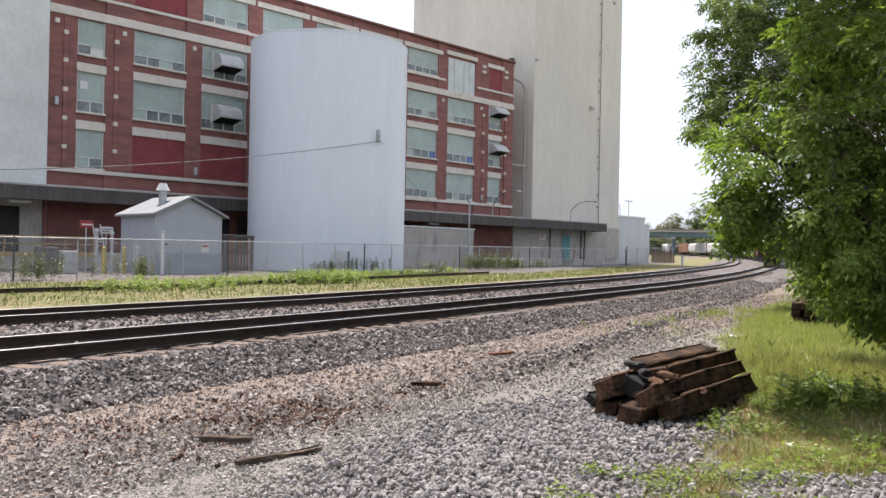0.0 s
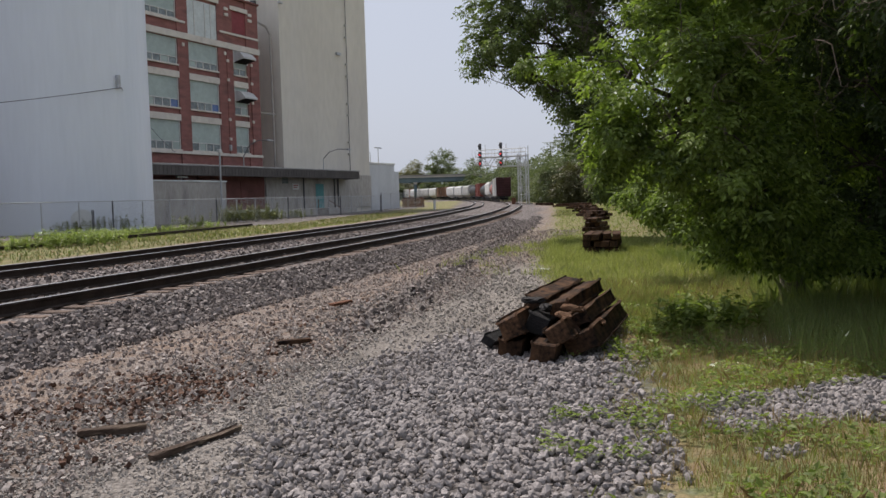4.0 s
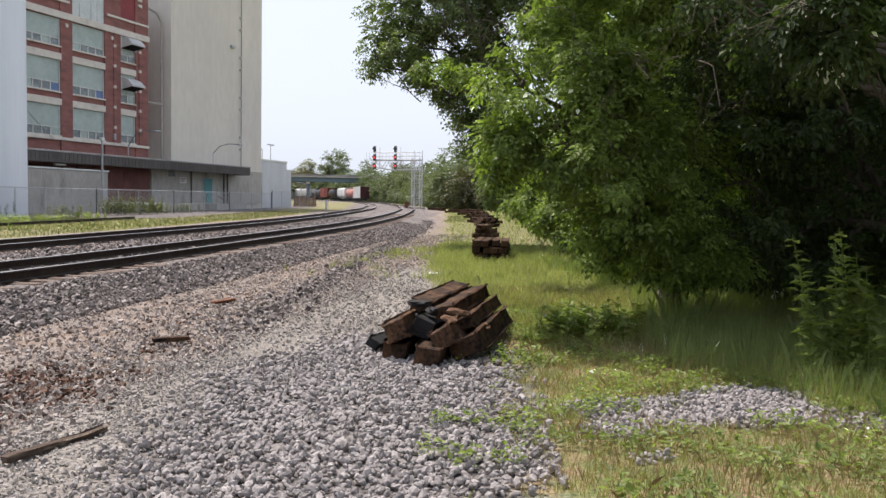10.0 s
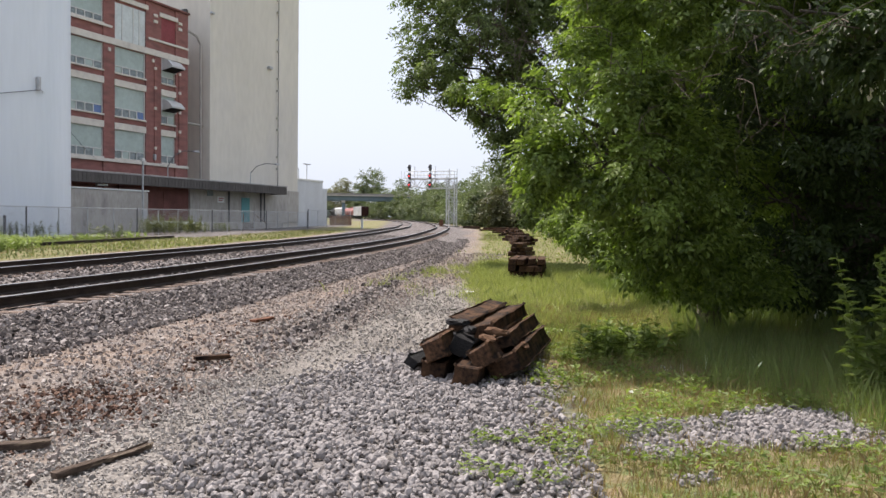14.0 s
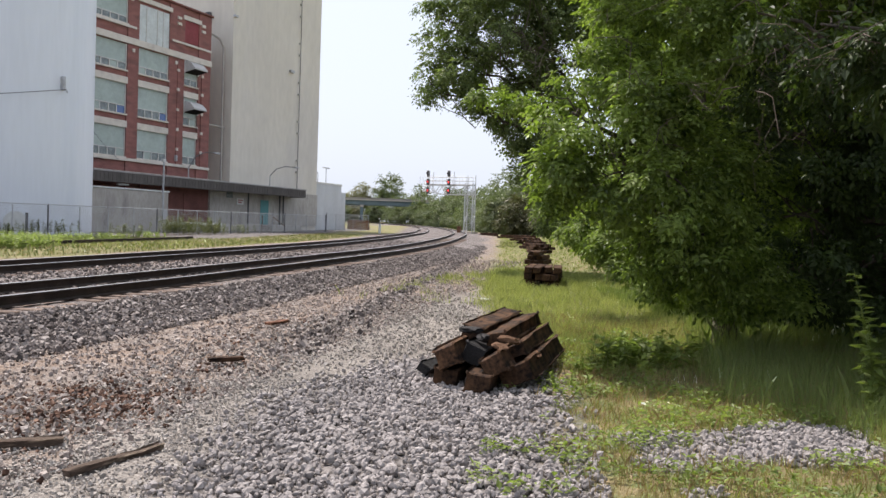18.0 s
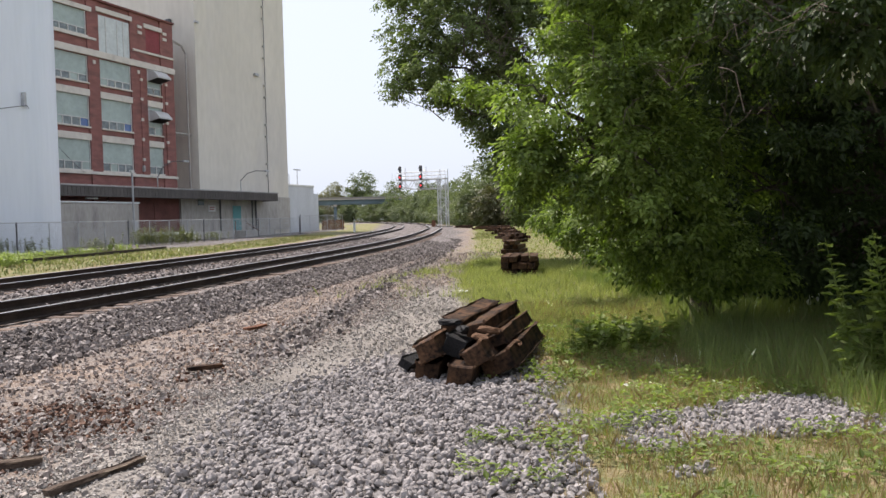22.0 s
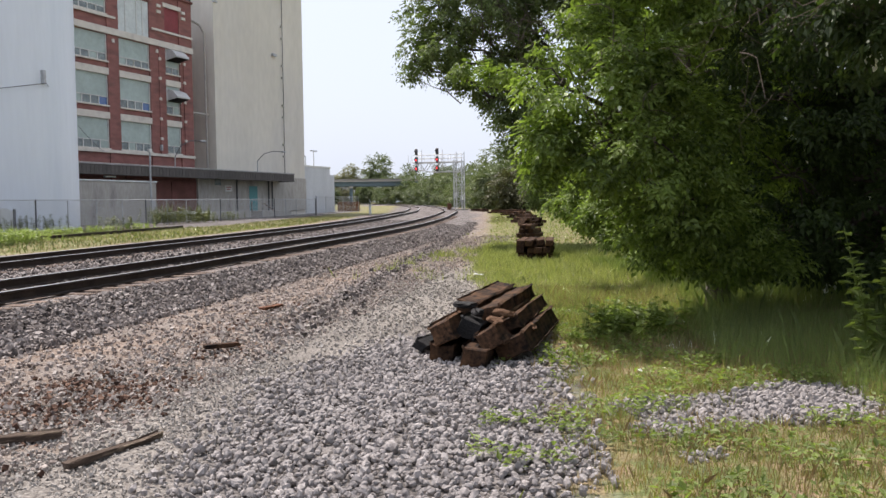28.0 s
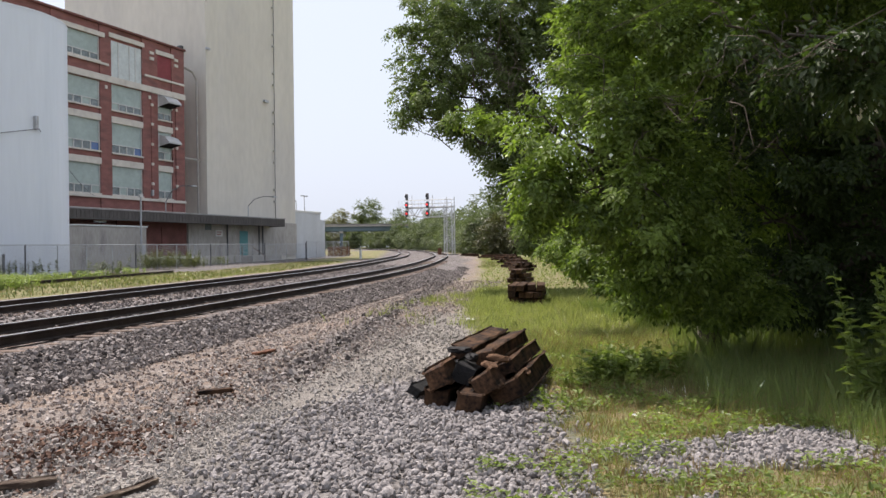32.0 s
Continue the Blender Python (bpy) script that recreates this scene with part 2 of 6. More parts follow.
def on_track(s, side=0.0):
    """Place and heading at the length s along the near track; side: metres to its left."""
    x, y = np.interp(s, TRACK_S, TRACK[:, 0]), np.interp(s, TRACK_S, TRACK[:, 1])
    x2, y2 = np.interp(s + 1, TRACK_S, TRACK[:, 0]), np.interp(s + 1, TRACK_S, TRACK[:, 1])
    h = math.atan2(y2 - y, x2 - x)
    return x - side * math.sin(h), y + side * math.cos(h), h


def beside(x, y):
    """Signed metres from the near track's centre line: positive towards the camera's side."""
    x, y = np.atleast_1d(np.asarray(x, float)), np.atleast_1d(np.asarray(y, float))
    out = np.empty(len(x))
    for a in range(0, len(x), 4000):
        d = (x[a : a + 4000, None] - TRACK[None, ::2, 0]) ** 2 + (y[a : a + 4000, None] - TRACK[None, ::2, 1]) ** 2
        i = d.argmin(1) * 2
        i = np.clip(i, 1, len(TRACK) - 2)
        t = TRACK[i + 1] - TRACK[i - 1]
        t /= np.hypot(*t.T)[:, None]
        out[a : a + 4000] = -((x[a : a + 4000] - TRACK[i, 0]) * -t[:, 1] + (y[a : a + 4000] - TRACK[i, 1]) * t[:, 0])
    return out


GAP = 5.0   # between the two tracks' centre lines
PROFILE_V = (-60, -16, -9.5, -8.2, -6.8, -3.0, -2.0, 1.45, 2.6, 3.4, 4.6, 5.0, 5.5, 60)
PROFILE_Z = (0.12, 0.16, 0.16, 0.12, 0.188, 0.188, 0.188, 0.188, 0.02, -0.02, 0.0, 0.05, 0.0, 0.0)


def ground_z(x, y):
    v = beside(x, y)
    lift = rise(np.asarray(x, float)) * np.clip(np.interp(v, (-38, -14), (0.12, 1.0)), 0, 1)
    return np.interp(v, PROFILE_V, PROFILE_Z) + lift


def gz(x, y):
    return float(ground_z([x], [y])[0])

# ---- ground, one sheet to the horizon ----


def ground_material():
    m = bpy.data.materials.new("ground_cover")
    m.use_nodes = True
    n, l = m.node_tree.nodes, m.node_tree.links
    b = n["Principled BSDF"]
    b.inputs["Roughness"].default_value, b.inputs["Specular IOR Level"].default_value = 0.95, 0.15
    co = n.new("ShaderNodeTexCoord")
    at = n.new("ShaderNodeAttribute")
    at.attribute_name = "cover"
    sep = n.new("ShaderNodeSeparateColor")
    l.new(at.outputs["Color"], sep.inputs[0])

    def tex(kind, scale, detail=4.0):
        t = n.new(kind)
        t.inputs["Scale"].default_value = scale
        if kind == "ShaderNodeTexNoise":
            t.inputs["Detail"].default_value = detail
        l.new(co.outputs["Object"], t.inputs["Vector"])
        return t

    def ramp(out, stops):
        r = n.new("ShaderNodeValToRGB")
        r.color_ramp.elements[0].position, r.color_ramp.elements[0].color = stops[0][0], (*stops[0][1], 1)
        r.color_ramp.elements[1].position, r.color_ramp.elements[1].color = stops[-1][0], (*stops[-1][1], 1)
        for p, c in stops[1:-1]:
            e = r.color_ramp.elements.new(p)
            e.color = (*c, 1)
        l.new(out, r.inputs[0])
        return r.outputs[0]

    def mix(fac, a, c, kind="MIX"):
        x = n.new("ShaderNodeMixRGB")
        x.blend_type = kind
        for sock, v in zip(x.inputs, (fac, a, c)):
            if isinstance(v, bpy.types.NodeSocket):
                l.new(v, sock)
            else:
                sock.default_value = v
        return x.outputs[0]

    def maths(op, a, c):
        x = n.new("ShaderNodeMath")
        x.operation = op
        for sock, v in zip(x.inputs, (a, c)):
            if isinstance(v, bpy.types.NodeSocket):
                l.new(v, sock)
            else:
                sock.default_value = v
        return x.outputs[0]

    def ragged(weight, noise_out, spread=0.55, sharp=0.12):
        """A ragged edge round weight = 0.5."""
        v = maths("ADD", weight, maths("MULTIPLY", maths("SUBTRACT", noise_out, 0.5), spread))
        r = n.new("ShaderNodeMapRange")
        r.inputs[1].default_value, r.inputs[2].default_value = 0.5 - sharp, 0.5 + sharp
        l.new(v, r.inputs[0])
        return r.outputs[0]

    cells = tex("ShaderNodeTexVoronoi", 22.0)
    small = tex("ShaderNodeTexVoronoi", 45.0)
    wide, mid, fine = tex("ShaderNodeTexNoise", 0.7), tex("ShaderNodeTexNoise", 4.0, 6.0), tex("ShaderNodeTexNoise", 30.0)
    cell_tone = n.new("ShaderNodeSeparateColor")
    l.new(cells.outputs["Color"], cell_tone.inputs[0])
    small_tone = n.new("ShaderNodeSeparateColor")
    l.new(small.outputs["Color"], small_tone.inputs[0])
    # Grey is kept darker than the stones, with the shade of their gaps painted in.
    grey = ramp(cell_tone.outputs[0], [(0.0, (0.07, 0.063, 0.059)), (0.5, (0.14, 0.127, 0.12)), (1.0, (0.23, 0.212, 0.20))])
    tan = ramp(small_tone.outputs[0], [(0.0, (0.13, 0.105, 0.09)), (0.5, (0.24, 0.205, 0.18)), (1.0, (0.35, 0.31, 0.28))])
    tan = mix(ragged(mid.outputs[0], wide.outputs[0], 0.6, 0.1), tan, ramp(small_tone.outputs[1], [(0.0, (0.10, 0.068, 0.05)), (1.0, (0.27, 0.215, 0.175))]))
    dark = ramp(cell_tone.outputs[1], [(0.0, (0.06, 0.053, 0.05)), (0.6, (0.16, 0.14, 0.13)), (1.0, (0.30, 0.27, 0.255))])
    grass = ramp(mid.outputs[0], [(0.25, (0.10, 0.13, 0.048)), (0.45, (0.15, 0.17, 0.068)), (0.54, (0.21, 0.18, 0.092)), (0.64, (0.25, 0.185, 0.115)), (0.8, (0.28, 0.22, 0.155))])
    pale = ramp(small_tone.outputs[2], [(0.0, (0.13, 0.115, 0.102)), (0.35, (0.21, 0.19, 0.17)), (1.0, (0.30, 0.275, 0.248))])
    col = mix(ragged(at.outputs["Alpha"], mid.outputs[0], 0.7, 0.2), grey, pale)
    col = mix(ragged(sep.outputs[1], mid.outputs[0]), col, tan)
    col = mix(ragged(sep.outputs[2], mid.outputs[0]), col, dark)
    col = mix(ragged(sep.outputs[0], mid.outputs[0], 0.8), col, grass)
    tone = n.new("ShaderNodeMapRange")
    tone.inputs[1].default_value, tone.inputs[2].default_value, tone.inputs[3].default_value, tone.inputs[4].default_value = 0.3, 0.7, 0.8, 1.2
    l.new(wide.outputs[0], tone.inputs[0])
    col = mix(1.0, col, tone.outputs[0], "MULTIPLY")
    l.new(col, b.inputs["Base Color"])
    bump = n.new("ShaderNodeBump")
    bump.inputs["Strength"].default_value, bump.inputs["Distance"].default_value = 0.9, 0.03
    l.new(maths("ADD", maths("MULTIPLY", cells.outputs["Distance"], -1.0), fine.outputs[0]), bump.inputs["Height"])
    l.new(bump.outputs[0], b.inputs["Normal"])
    return m


GROUND = ground_material()
GRASS_X, GRASS_V = (-40, 0, 5, 7.7, 8.5, 10.3, 15, 19.7, 34.6, 60, 80, 120), (9.6, 9.6, 9.5, 9.35, 9.2, 8.95, 7.7, 6.7, 5.0, 4.0, 4.2, 5.0)


def cover(x, y):
    """Weights of grass, tan fines, dark ballast with the yard's shade, and pale grit; coarse grey gravel is what is
    left.
    """
    v = beside(x, y)
    edge = np.interp(x, GRASS_X, GRASS_V)
    step = lambda a, k: np.clip(0.5 + k * a, 0, 1)
    grass = step(v - edge, 0.55)
    # the gravel patch in the grass
    wave = 0.35 * np.sin(2.3 * x + 1.1 * y) + 0.3 * np.sin(3.7 * y - 1.9 * x + 1.0) + 0.2 * np.sin(7.1 * x + 5.3 * y)
    d = np.hypot((x - 7.0 + 0.9 * (y - 0.1)) / 1.15, (y - 0.1) / 0.85) + wave
    grass = np.where(d < 1.6, np.minimum(grass, np.clip(0.12 + 0.55 * d, 0, 1)), grass)
    d = np.hypot((x - 7.25) / 0.45, (y + 1.1) / 0.6)
    grass = np.where(d < 1.6, np.minimum(grass, np.clip(0.2 + 0.5 * d, 0, 1)), grass)
    # sparse green in the path further on
    path = np.clip((x - 12) / 25, 0, 0.42) * step(v - 3.4, 1.0)
    grass = np.maximum(grass, path)
    left = step(-v - 8.9, 0.9) * np.interp(-v, (8, 11, 20, 22.5, 26), (1, 1, 1, 0.35, 0.1))
    left = np.where(x > 46, step(-v - 8.6, 0.9) * np.interp(-v, (8, 13, 15.5), (0.95, 0.9, 0.1)), left)
    left = np.where(np.hypot(x, y) > 170, np.where(np.abs(v + 2.5) > 7, 0.9, 0), left)
    grass = np.maximum(grass, left)
    tan = np.clip(np.minimum(step(v - 2.7, 1.2), step(5.9 - v, 0.6)), 0, 1)
    tan = np.maximum(tan, np.minimum(step(v - 4.5, 0.6) * 0.8, step(x - 20, 0.08)))
    tan = np.maximum(tan, 0.8 * step(x - 48, 0.05) * step(v - 2.6, 1.0))
    tan = np.maximum(tan, np.minimum(step(-v - 7.2, 1.5), step(9.2 + v, 1.5)))
    dark = np.minimum(step(v + 7.3, 1.5), step(3.0 - v, 1.0)) * np.interp(x, (30, 70), (1.0, 0.8))
    row = np.exp(-((v - np.interp(x, (7.7, 12, 28, 44, 61), (5.6, 5.4, 3.9, 3.2, 2.8))) / 0.32) ** 2) * np.clip((x - 7) / 8, 0, 0.8)
    dark = np.maximum(dark, row)
    # Yard ground: the factory's shade is put in as dark cover.
    yard = step(-v - 21, 0.3)
    dark = np.maximum(dark, yard * 0.75)
    return grass, tan, dark


def grit(x, y):
    """Weight of the pale trodden grit between the fines and the coarse gravel."""
    edge = np.interp(x, (-5, 3, 4.1, 6.4, 9.2, 10.4, 11.5, 13), (1.0, 2.6, 3.4, 4.3, 4.4, 3.4, 1.0, -3.0))
    return np.clip(0.5 + 0.9 * (y - edge), 0, 1) * np.interp(beside(x, y), (3.6, 4.8), (0.0, 1.0))


def ground():
    def steps(a, b, near, far_a, far_b):
        out = list(np.arange(a, b + 1e-6, near))
        d, p = near, b
        while p < far_b:
            d *= 1.13
            p += d
            out.append(p)
        d, p = near, a
        while p > far_a:
            d *= 1.16
            p -= d
            out.insert(0, p)
        return np.array(out)

    xs, ys = steps(1.5, 22, 0.16, -1500, 4000), steps(-3.5, 13, 0.16, -1500, 4000)
    X, Y = np.meshgrid(xs, ys, indexing="ij")
    x, y = X.ravel(), Y.ravel()
    z = ground_z(x, y)
    near = np.clip(1 - (np.hypot(x, y) - 20) / 30, 0, 1)
    rough = np.random.default_rng(4).normal(0, 1, (2, len(x)))
    z += near * 0.006 * rough[0]
    z += np.array([0.014 * noise.noise((a * 0.4, b * 0.4, 1)) + 0.010 * noise.noise((a * 1.4, b * 1.4, 5)) - 0.012 for a, b in zip(x, y)]) * np.where(beside(x, y) > 2.6, 1, 0.3) * near
    i = np.arange(len(x)).reshape(X.shape)
    f = np.stack([i[:-1, :-1], i[1:, :-1], i[1:, 1:], i[:-1, 1:]], -1).reshape(-1, 4)
    me = quick_mesh("ground", np.stack([x, y, z], 1), f)
    g, t, d = cover(x, y)
    a = me.color_attributes.new("cover", "FLOAT_COLOR", "POINT")
    a.data.foreach_set("color", np.stack([g, t, d, grit(x, y)], 1).astype(np.float32).ravel())
    ob = part("ground", me, GROUND)
    for p in me.polygons:
        p.use_smooth = True
    return tagged(ob, "level ground of grey gravel, tan fines and patchy grass", "ground", kind="structure")


GROUND_OB = ground()

# ---- tracks ----
RAIL_PROFILE = [(-0.075, 0.0), (0.075, 0.0), (0.075, 0.012), (0.012, 0.035), (0.012, 0.125), (0.036, 0.14), (0.036, 0.172), (0.026, 0.178), (-0.026, 0.178), (-0.036, 0.172), (-0.036, 0.14), (-0.012, 0.125), (-0.012, 0.035), (-0.075, 0.012)]
TIE_TOP = 0.205


def rail_mesh(side, s0, s1, base=TIE_TOP + 0.015, name="rail"):
    n = len(RAIL_PROFILE)
    stations = [s0]
    while stations[-1] < s1:
        stations.append(stations[-1] + (1.0 if stations[-1] < 260 else 4.0))
    v = []
    for s in stations:
        x, y, h = on_track(s, side)
        z = base + float(rise(x))
        for a, b in RAIL_PROFILE:
            v.append((x + a * math.sin(h), y - a * math.cos(h), z + b))
    f = [(i * n + j, i * n + (j + 1) % n, (i + 1) * n + (j + 1) % n, (i + 1) * n + j) for i in range(len(stations) - 1) for j in range(n)]
    me = quick_mesh(name, np.array(v), np.array(f))
    me.materials.append(RAIL)
    me.materials.append(RAIL_TOP)
    for k, p in enumerate(me.polygons):
        p.material_index = 1 if k % n in (6, 7, 8) else 0
    return me


S_NEAR = float(np.interp(0, TRACK[:, 0], TRACK_S))   # length along the track beside the camera


def tie_mesh():
    bm = boxed(-0.115, 0.115, -1.3, 1.3, -0.16, 0.0, bevel=0.012)
    me = bpy.data.meshes.new("tie")
    bm.to_mesh(me)
    bm.free()
    me.materials.append(TIE)
    return me


TIE_MESH = tie_mesh()


def tracks():
    rng = random.Random(7)
    for k, side in enumerate((0.0, GAP)):
        t = empty("railway_track", pose(0, 0, 0), ("dark steel rails on creosoted ties in grey ballast" if k == 0 else "second rusty railway track beside the near one"), "railway track", kind="structure")
        for r in (-0.755, 0.755):
            part("rail", rail_mesh(side + r, 60, 1500), [RAIL, RAIL_TOP], t)
        for i in range(150 if k == 0 else 110):
            s = S_NEAR - 4 + i * 0.52
            x, y, h = on_track(s, side)
            part("tie", TIE_MESH, TIE, t, at=pose(x, y, TIE_TOP + float(rise(x)) + rng.uniform(-0.02, 0.012), 0, 0, math.degrees(h) + rng.uniform(-1.5, 1.5)))


tracks()

# ---- brick factory ----
FACE = 59.91
SLOT = material("painted_slot", (0.43, 0.42, 0.385), 0.85, vary=0.1, scale=0.6, fine=4)
HOOD = material("hood_steel", (0.46, 0.46, 0.45), 0.55, 0.15, vary=0.12, scale=1.5, fine=10, bump=0.05)
PITCHES = [(26.4, 28.5), (30.7, 35.05), (36.5, 40.8), (42.25, 46.6), (48.05, 52.4), (53.85, 58.2), (59.68, 64.1), (65.6, 69.95), (72.3, 74.55)]
FLOORS = [(7.45, 10.25), (11.55, 14.45), (15.75, 18.25), (20.2, 22.5)]
RED_BAYS = {(1, 0), (2, 0), (1, 3), (8, 3)}
HOODS = [(2, 2), (2, 1), (8, 2), (8, 1)]


def factory():
    f = empty("brick_factory", pose(50.4, FACE, 0), "four-storey red brick factory with pale stone bands above a dock canopy", "factory")
    o = Matrix.Translation((-50.4, -FACE, 0))

    def put(name, bm, mat, parent=None, label=""):
        bmesh.ops.transform(bm, verts=bm.verts, matrix=o)
        return part(name, bm, mat, parent or f, label)

    # the wall, in piers and spandrels round the real openings
    x = 24.3
    cols = []
    for a, b in PITCHES:
        cols.append((x, a))
        x = b
    cols.append((x, 76.6))
    for a, b in cols:
        put("pier", boxed(a, b, FACE, FACE + 0.5, 0.1, 23.7), BRICK)
    for i, (a, b) in enumerate(PITCHES):
        z = 0.1
        for j, (lo, hi) in enumerate(FLOORS):
            if (i, j) == (7, 3):
                lo = 18.75
            put("spandrel", boxed(a + 0.002, b - 0.002, FACE + 0.12, FACE + 0.5, z, lo), BRICK)
            z = hi
        put("spandrel", boxed(a + 0.002, b - 0.002, FACE + 0.12, FACE + 0.5, z, 23.7), BRICK)
    put("wall", boxed(24.3, 76.6, FACE + 0.503, FACE + 22, 0.1, 23.2), BRICK)
    # narrow shafts beside the end bays
    for xs in (25.55, 29.3, 71.35, 75.2):
        put("pilaster", boxed(xs - 0.16, xs + 0.16, FACE - 0.1, FACE + 0.02, 7.3, 18.2, bevel=0.02), BRICK)
        for z in (8.7, 10.75, 12.8, 14.9, 16.9):
            put("stone_block", boxed(xs - 0.17, xs + 0.17, FACE - 0.13, FACE + 0.01, z, z + 0.3, bevel=0.02), STONE)
        put("stone_block", boxed(xs - 0.3, xs + 0.3, FACE - 0.13, FACE + 0.01, 21.7, 22.0, bevel=0.02), STONE)
        put("stone_block", boxed(xs - 0.3, xs + 0.3, FACE - 0.13, FACE + 0.01, 22.3, 22.6, bevel=0.02), STONE)
    for z, hgt, out in ((5.75, 0.3, 0.12), (7.02, 0.28, 0.14), (18.3, 0.62, 0.16)):
        put("stone_band", boxed(24.28, 76.64, FACE - out, FACE + 0.05, z, z + hgt, bevel=0.02), STONE)
    put("parapet_coping", boxed(24.2, 76.75, FACE - 0.18, FACE + 0.6, 23.7, 23.92, bevel=0.03), BRICK_DARK)
    for i in (1, 2, 3, 4, 5, 6):
        a, b = PITCHES[i]
        put("stone_band", boxed(a - 0.6, b + 0.6, FACE - 0.1, FACE + 0.04, 22.5, 22.95, bevel=0.02), STONE)
    for i in (0, 7, 8):
        a, b = PITCHES[i]
        put("stone_band", boxed(a - 0.3, b + 0.3, FACE - 0.1, FACE + 0.04, 22.75 if i == 7 else 22.5, 23.2 if i == 7 else 22.95, bevel=0.02), STONE)
    put("stone_band", boxed(24.28, 65.2, FACE - 0.1, FACE + 0.04, 19.85, 20.08, bevel=0.02), STONE)
    put("stone_band", boxed(70.3, 76.64, FACE - 0.1, FACE + 0.04, 19.85, 20.08, bevel=0.02), STONE)
    # lamps of pale stone at the piers' heads
    for xs in (24.9, 29.9, 35.75, 41.5, 64.85, 71.0, 75.8):
        put("stone_boss", boxed(xs - 0.17, xs + 0.17, FACE - 0.1, FACE + 0.01, 17.6, 17.95, bevel=0.03), STONE)
    for i, (a, b) in enumerate(PITCHES):
        for j, (lo, hi) in enumerate(FLOORS):
            if j < 2:
                put("lintel", boxed(a - 0.05, b + 0.05, FACE - 0.06, FACE + 0.2, hi - 0.02, hi + 0.62, bevel=0.02), STONE)
            if (i, j) in RED_BAYS:
                put("red_panel", boxed(a, b, FACE + 0.08, FACE + 0.16, lo, hi), RED_PANEL, label="deep red panel closing a bay")
                continue
            if (i, j) == (7, 3):
                lo = 18.95
                bm = boxed(a, b, FACE + 0.1, FACE + 0.2, lo, hi)
                w = put("window", bm, TRANSLUCENT, label="tall corrugated translucent panels")
                for xs in (a + 1.05, a + 2.6, b - 0.9):
                    put("mullion", boxed(xs - 0.05, xs + 0.05, FACE + 0.04, FACE + 0.1, lo, hi), WHITE_FRAME, w)
                continue
            narrow = b - a < 3
            sill = lo + (hi - lo) * 0.27
            w = put("window", boxed(a + 0.06, b - 0.06, FACE + 0.2, FACE + 0.24, sill, hi), GLASS, label="shaded glass over a row of small lights")
            put("sill", boxed(a - 0.06, b + 0.06, FACE - 0.08, FACE + 0.2, lo - 0.16, lo, bevel=0.02), STONE, w)
            for xs in (a, b - 0.1):
                put("jamb", boxed(xs, xs + 0.1, FACE + 0.12, FACE + 0.22, lo, hi), WHITE_FRAME, w)
            put("transom", boxed(a + 0.1, b - 0.1, FACE + 0.13, FACE + 0.22, sill - 0.04, sill + 0.04), WHITE_FRAME, w)
            count = 2 if narrow else 4
            for k in range(count):
                p, q = a + 0.1 + (b - a - 0.2) * k / count, a + 0.1 + (b - a - 0.2) * (k + 1) / count
                put("pane", boxed(p, q, FACE + 0.2, FACE + 0.23, lo, sill), PANE_BLUE if (i, j, k) in ((7, 1, 3), (6, 1, 3)) else (SIGN_WHITE if (i, j, k) == (0, 2, 1) else (GLASS if (i * 7 + j * 3 + k) % 5 == 0 else GLASS_DARK)), w)
                if k:
                    put("mullion", boxed(p - 0.05, p + 0.05, FACE + 0.13, FACE + 0.2, lo, sill), WHITE_FRAME, w)
            # seams of the shade
            for k in range(1, 6):
                z = sill + (hi - sill) * k / 6
                put("glazing_bar", boxed(a + 0.1, b - 0.1, FACE + 0.185, FACE + 0.2, z - 0.012, z + 0.012), GLASS, w)
    put("notice", boxed(26.7, 27.25, FACE + 0.15, FACE + 0.17, 13.2, 13.8), SIGN_WHITE, label="white paper in a window")
    put("roof", boxed(24.3, 76.6, FACE + 0.6, FACE + 22, 23.2, 23.4), CANOPY_TOP)
    # ventilator hoods
    for i, j in HOODS:
        a, b = PITCHES[i]
        lo, hi = FLOORS[j]
        xa, xb = (a + 1.0, a + 3.1) if i == 2 else (a + 0.1, b - 0.05)
        z0 = lo + (0.55 if i == 2 else 1.3)
        zt = z0 + (1.5 if i == 2 else 1.2)
        bm = bmesh.new()
        prof = [(0.1, zt), (-0.35, zt - 0.04), (-0.8, zt - 0.22), (-1.15, zt - 0.6), (-1.3, z0 + 0.45), (-1.3, z0 + 0.3), (0.1, z0)]
        va = [bm.verts.new((xa, FACE + p, q)) for p, q in prof]
        vb = [bm.verts.new((xb, FACE + p, q)) for p, q in prof]
        bm.faces.new(va)
        bm.faces.new(vb[::-1])
        for k in range(len(prof)):
            q = (k + 1) % len(prof)
            bm.faces.new((va[q], va[k], vb[k], vb[q]))
        bmesh.ops.recalc_face_normals(bm, faces=bm.faces[:])
        hood = put("ventilator_hood", bm, HOOD, label="galvanised curved ventilator hood")
        # A dark sheet puts the shade of the hood's underside into colour.
        bm = bmesh.new()
        fa = [bm.verts.new((x, FACE + p, q)) for x, p, q in ((xa + 0.06, -1.24, z0 + 0.275), (xb - 0.06, -1.24, z0 + 0.275), (xb - 0.06, 0.08, z0 - 0.02), (xa + 0.06, 0.08, z0 - 0.02))]
        bm.faces.new(fa)
        bmesh.ops.solidify(bm, geom=bm.faces[:], thickness=0.02)
        put("hood_throat", bm, DARK, hood)
        for xs in (xa - 0.12, xb + 0.02):
            put("hood_frame", boxed(xs, xs + 0.1, FACE - 0.06, FACE + 0.12, z0 - 0.1, zt + 0.08), WHITE_FRAME, hood)
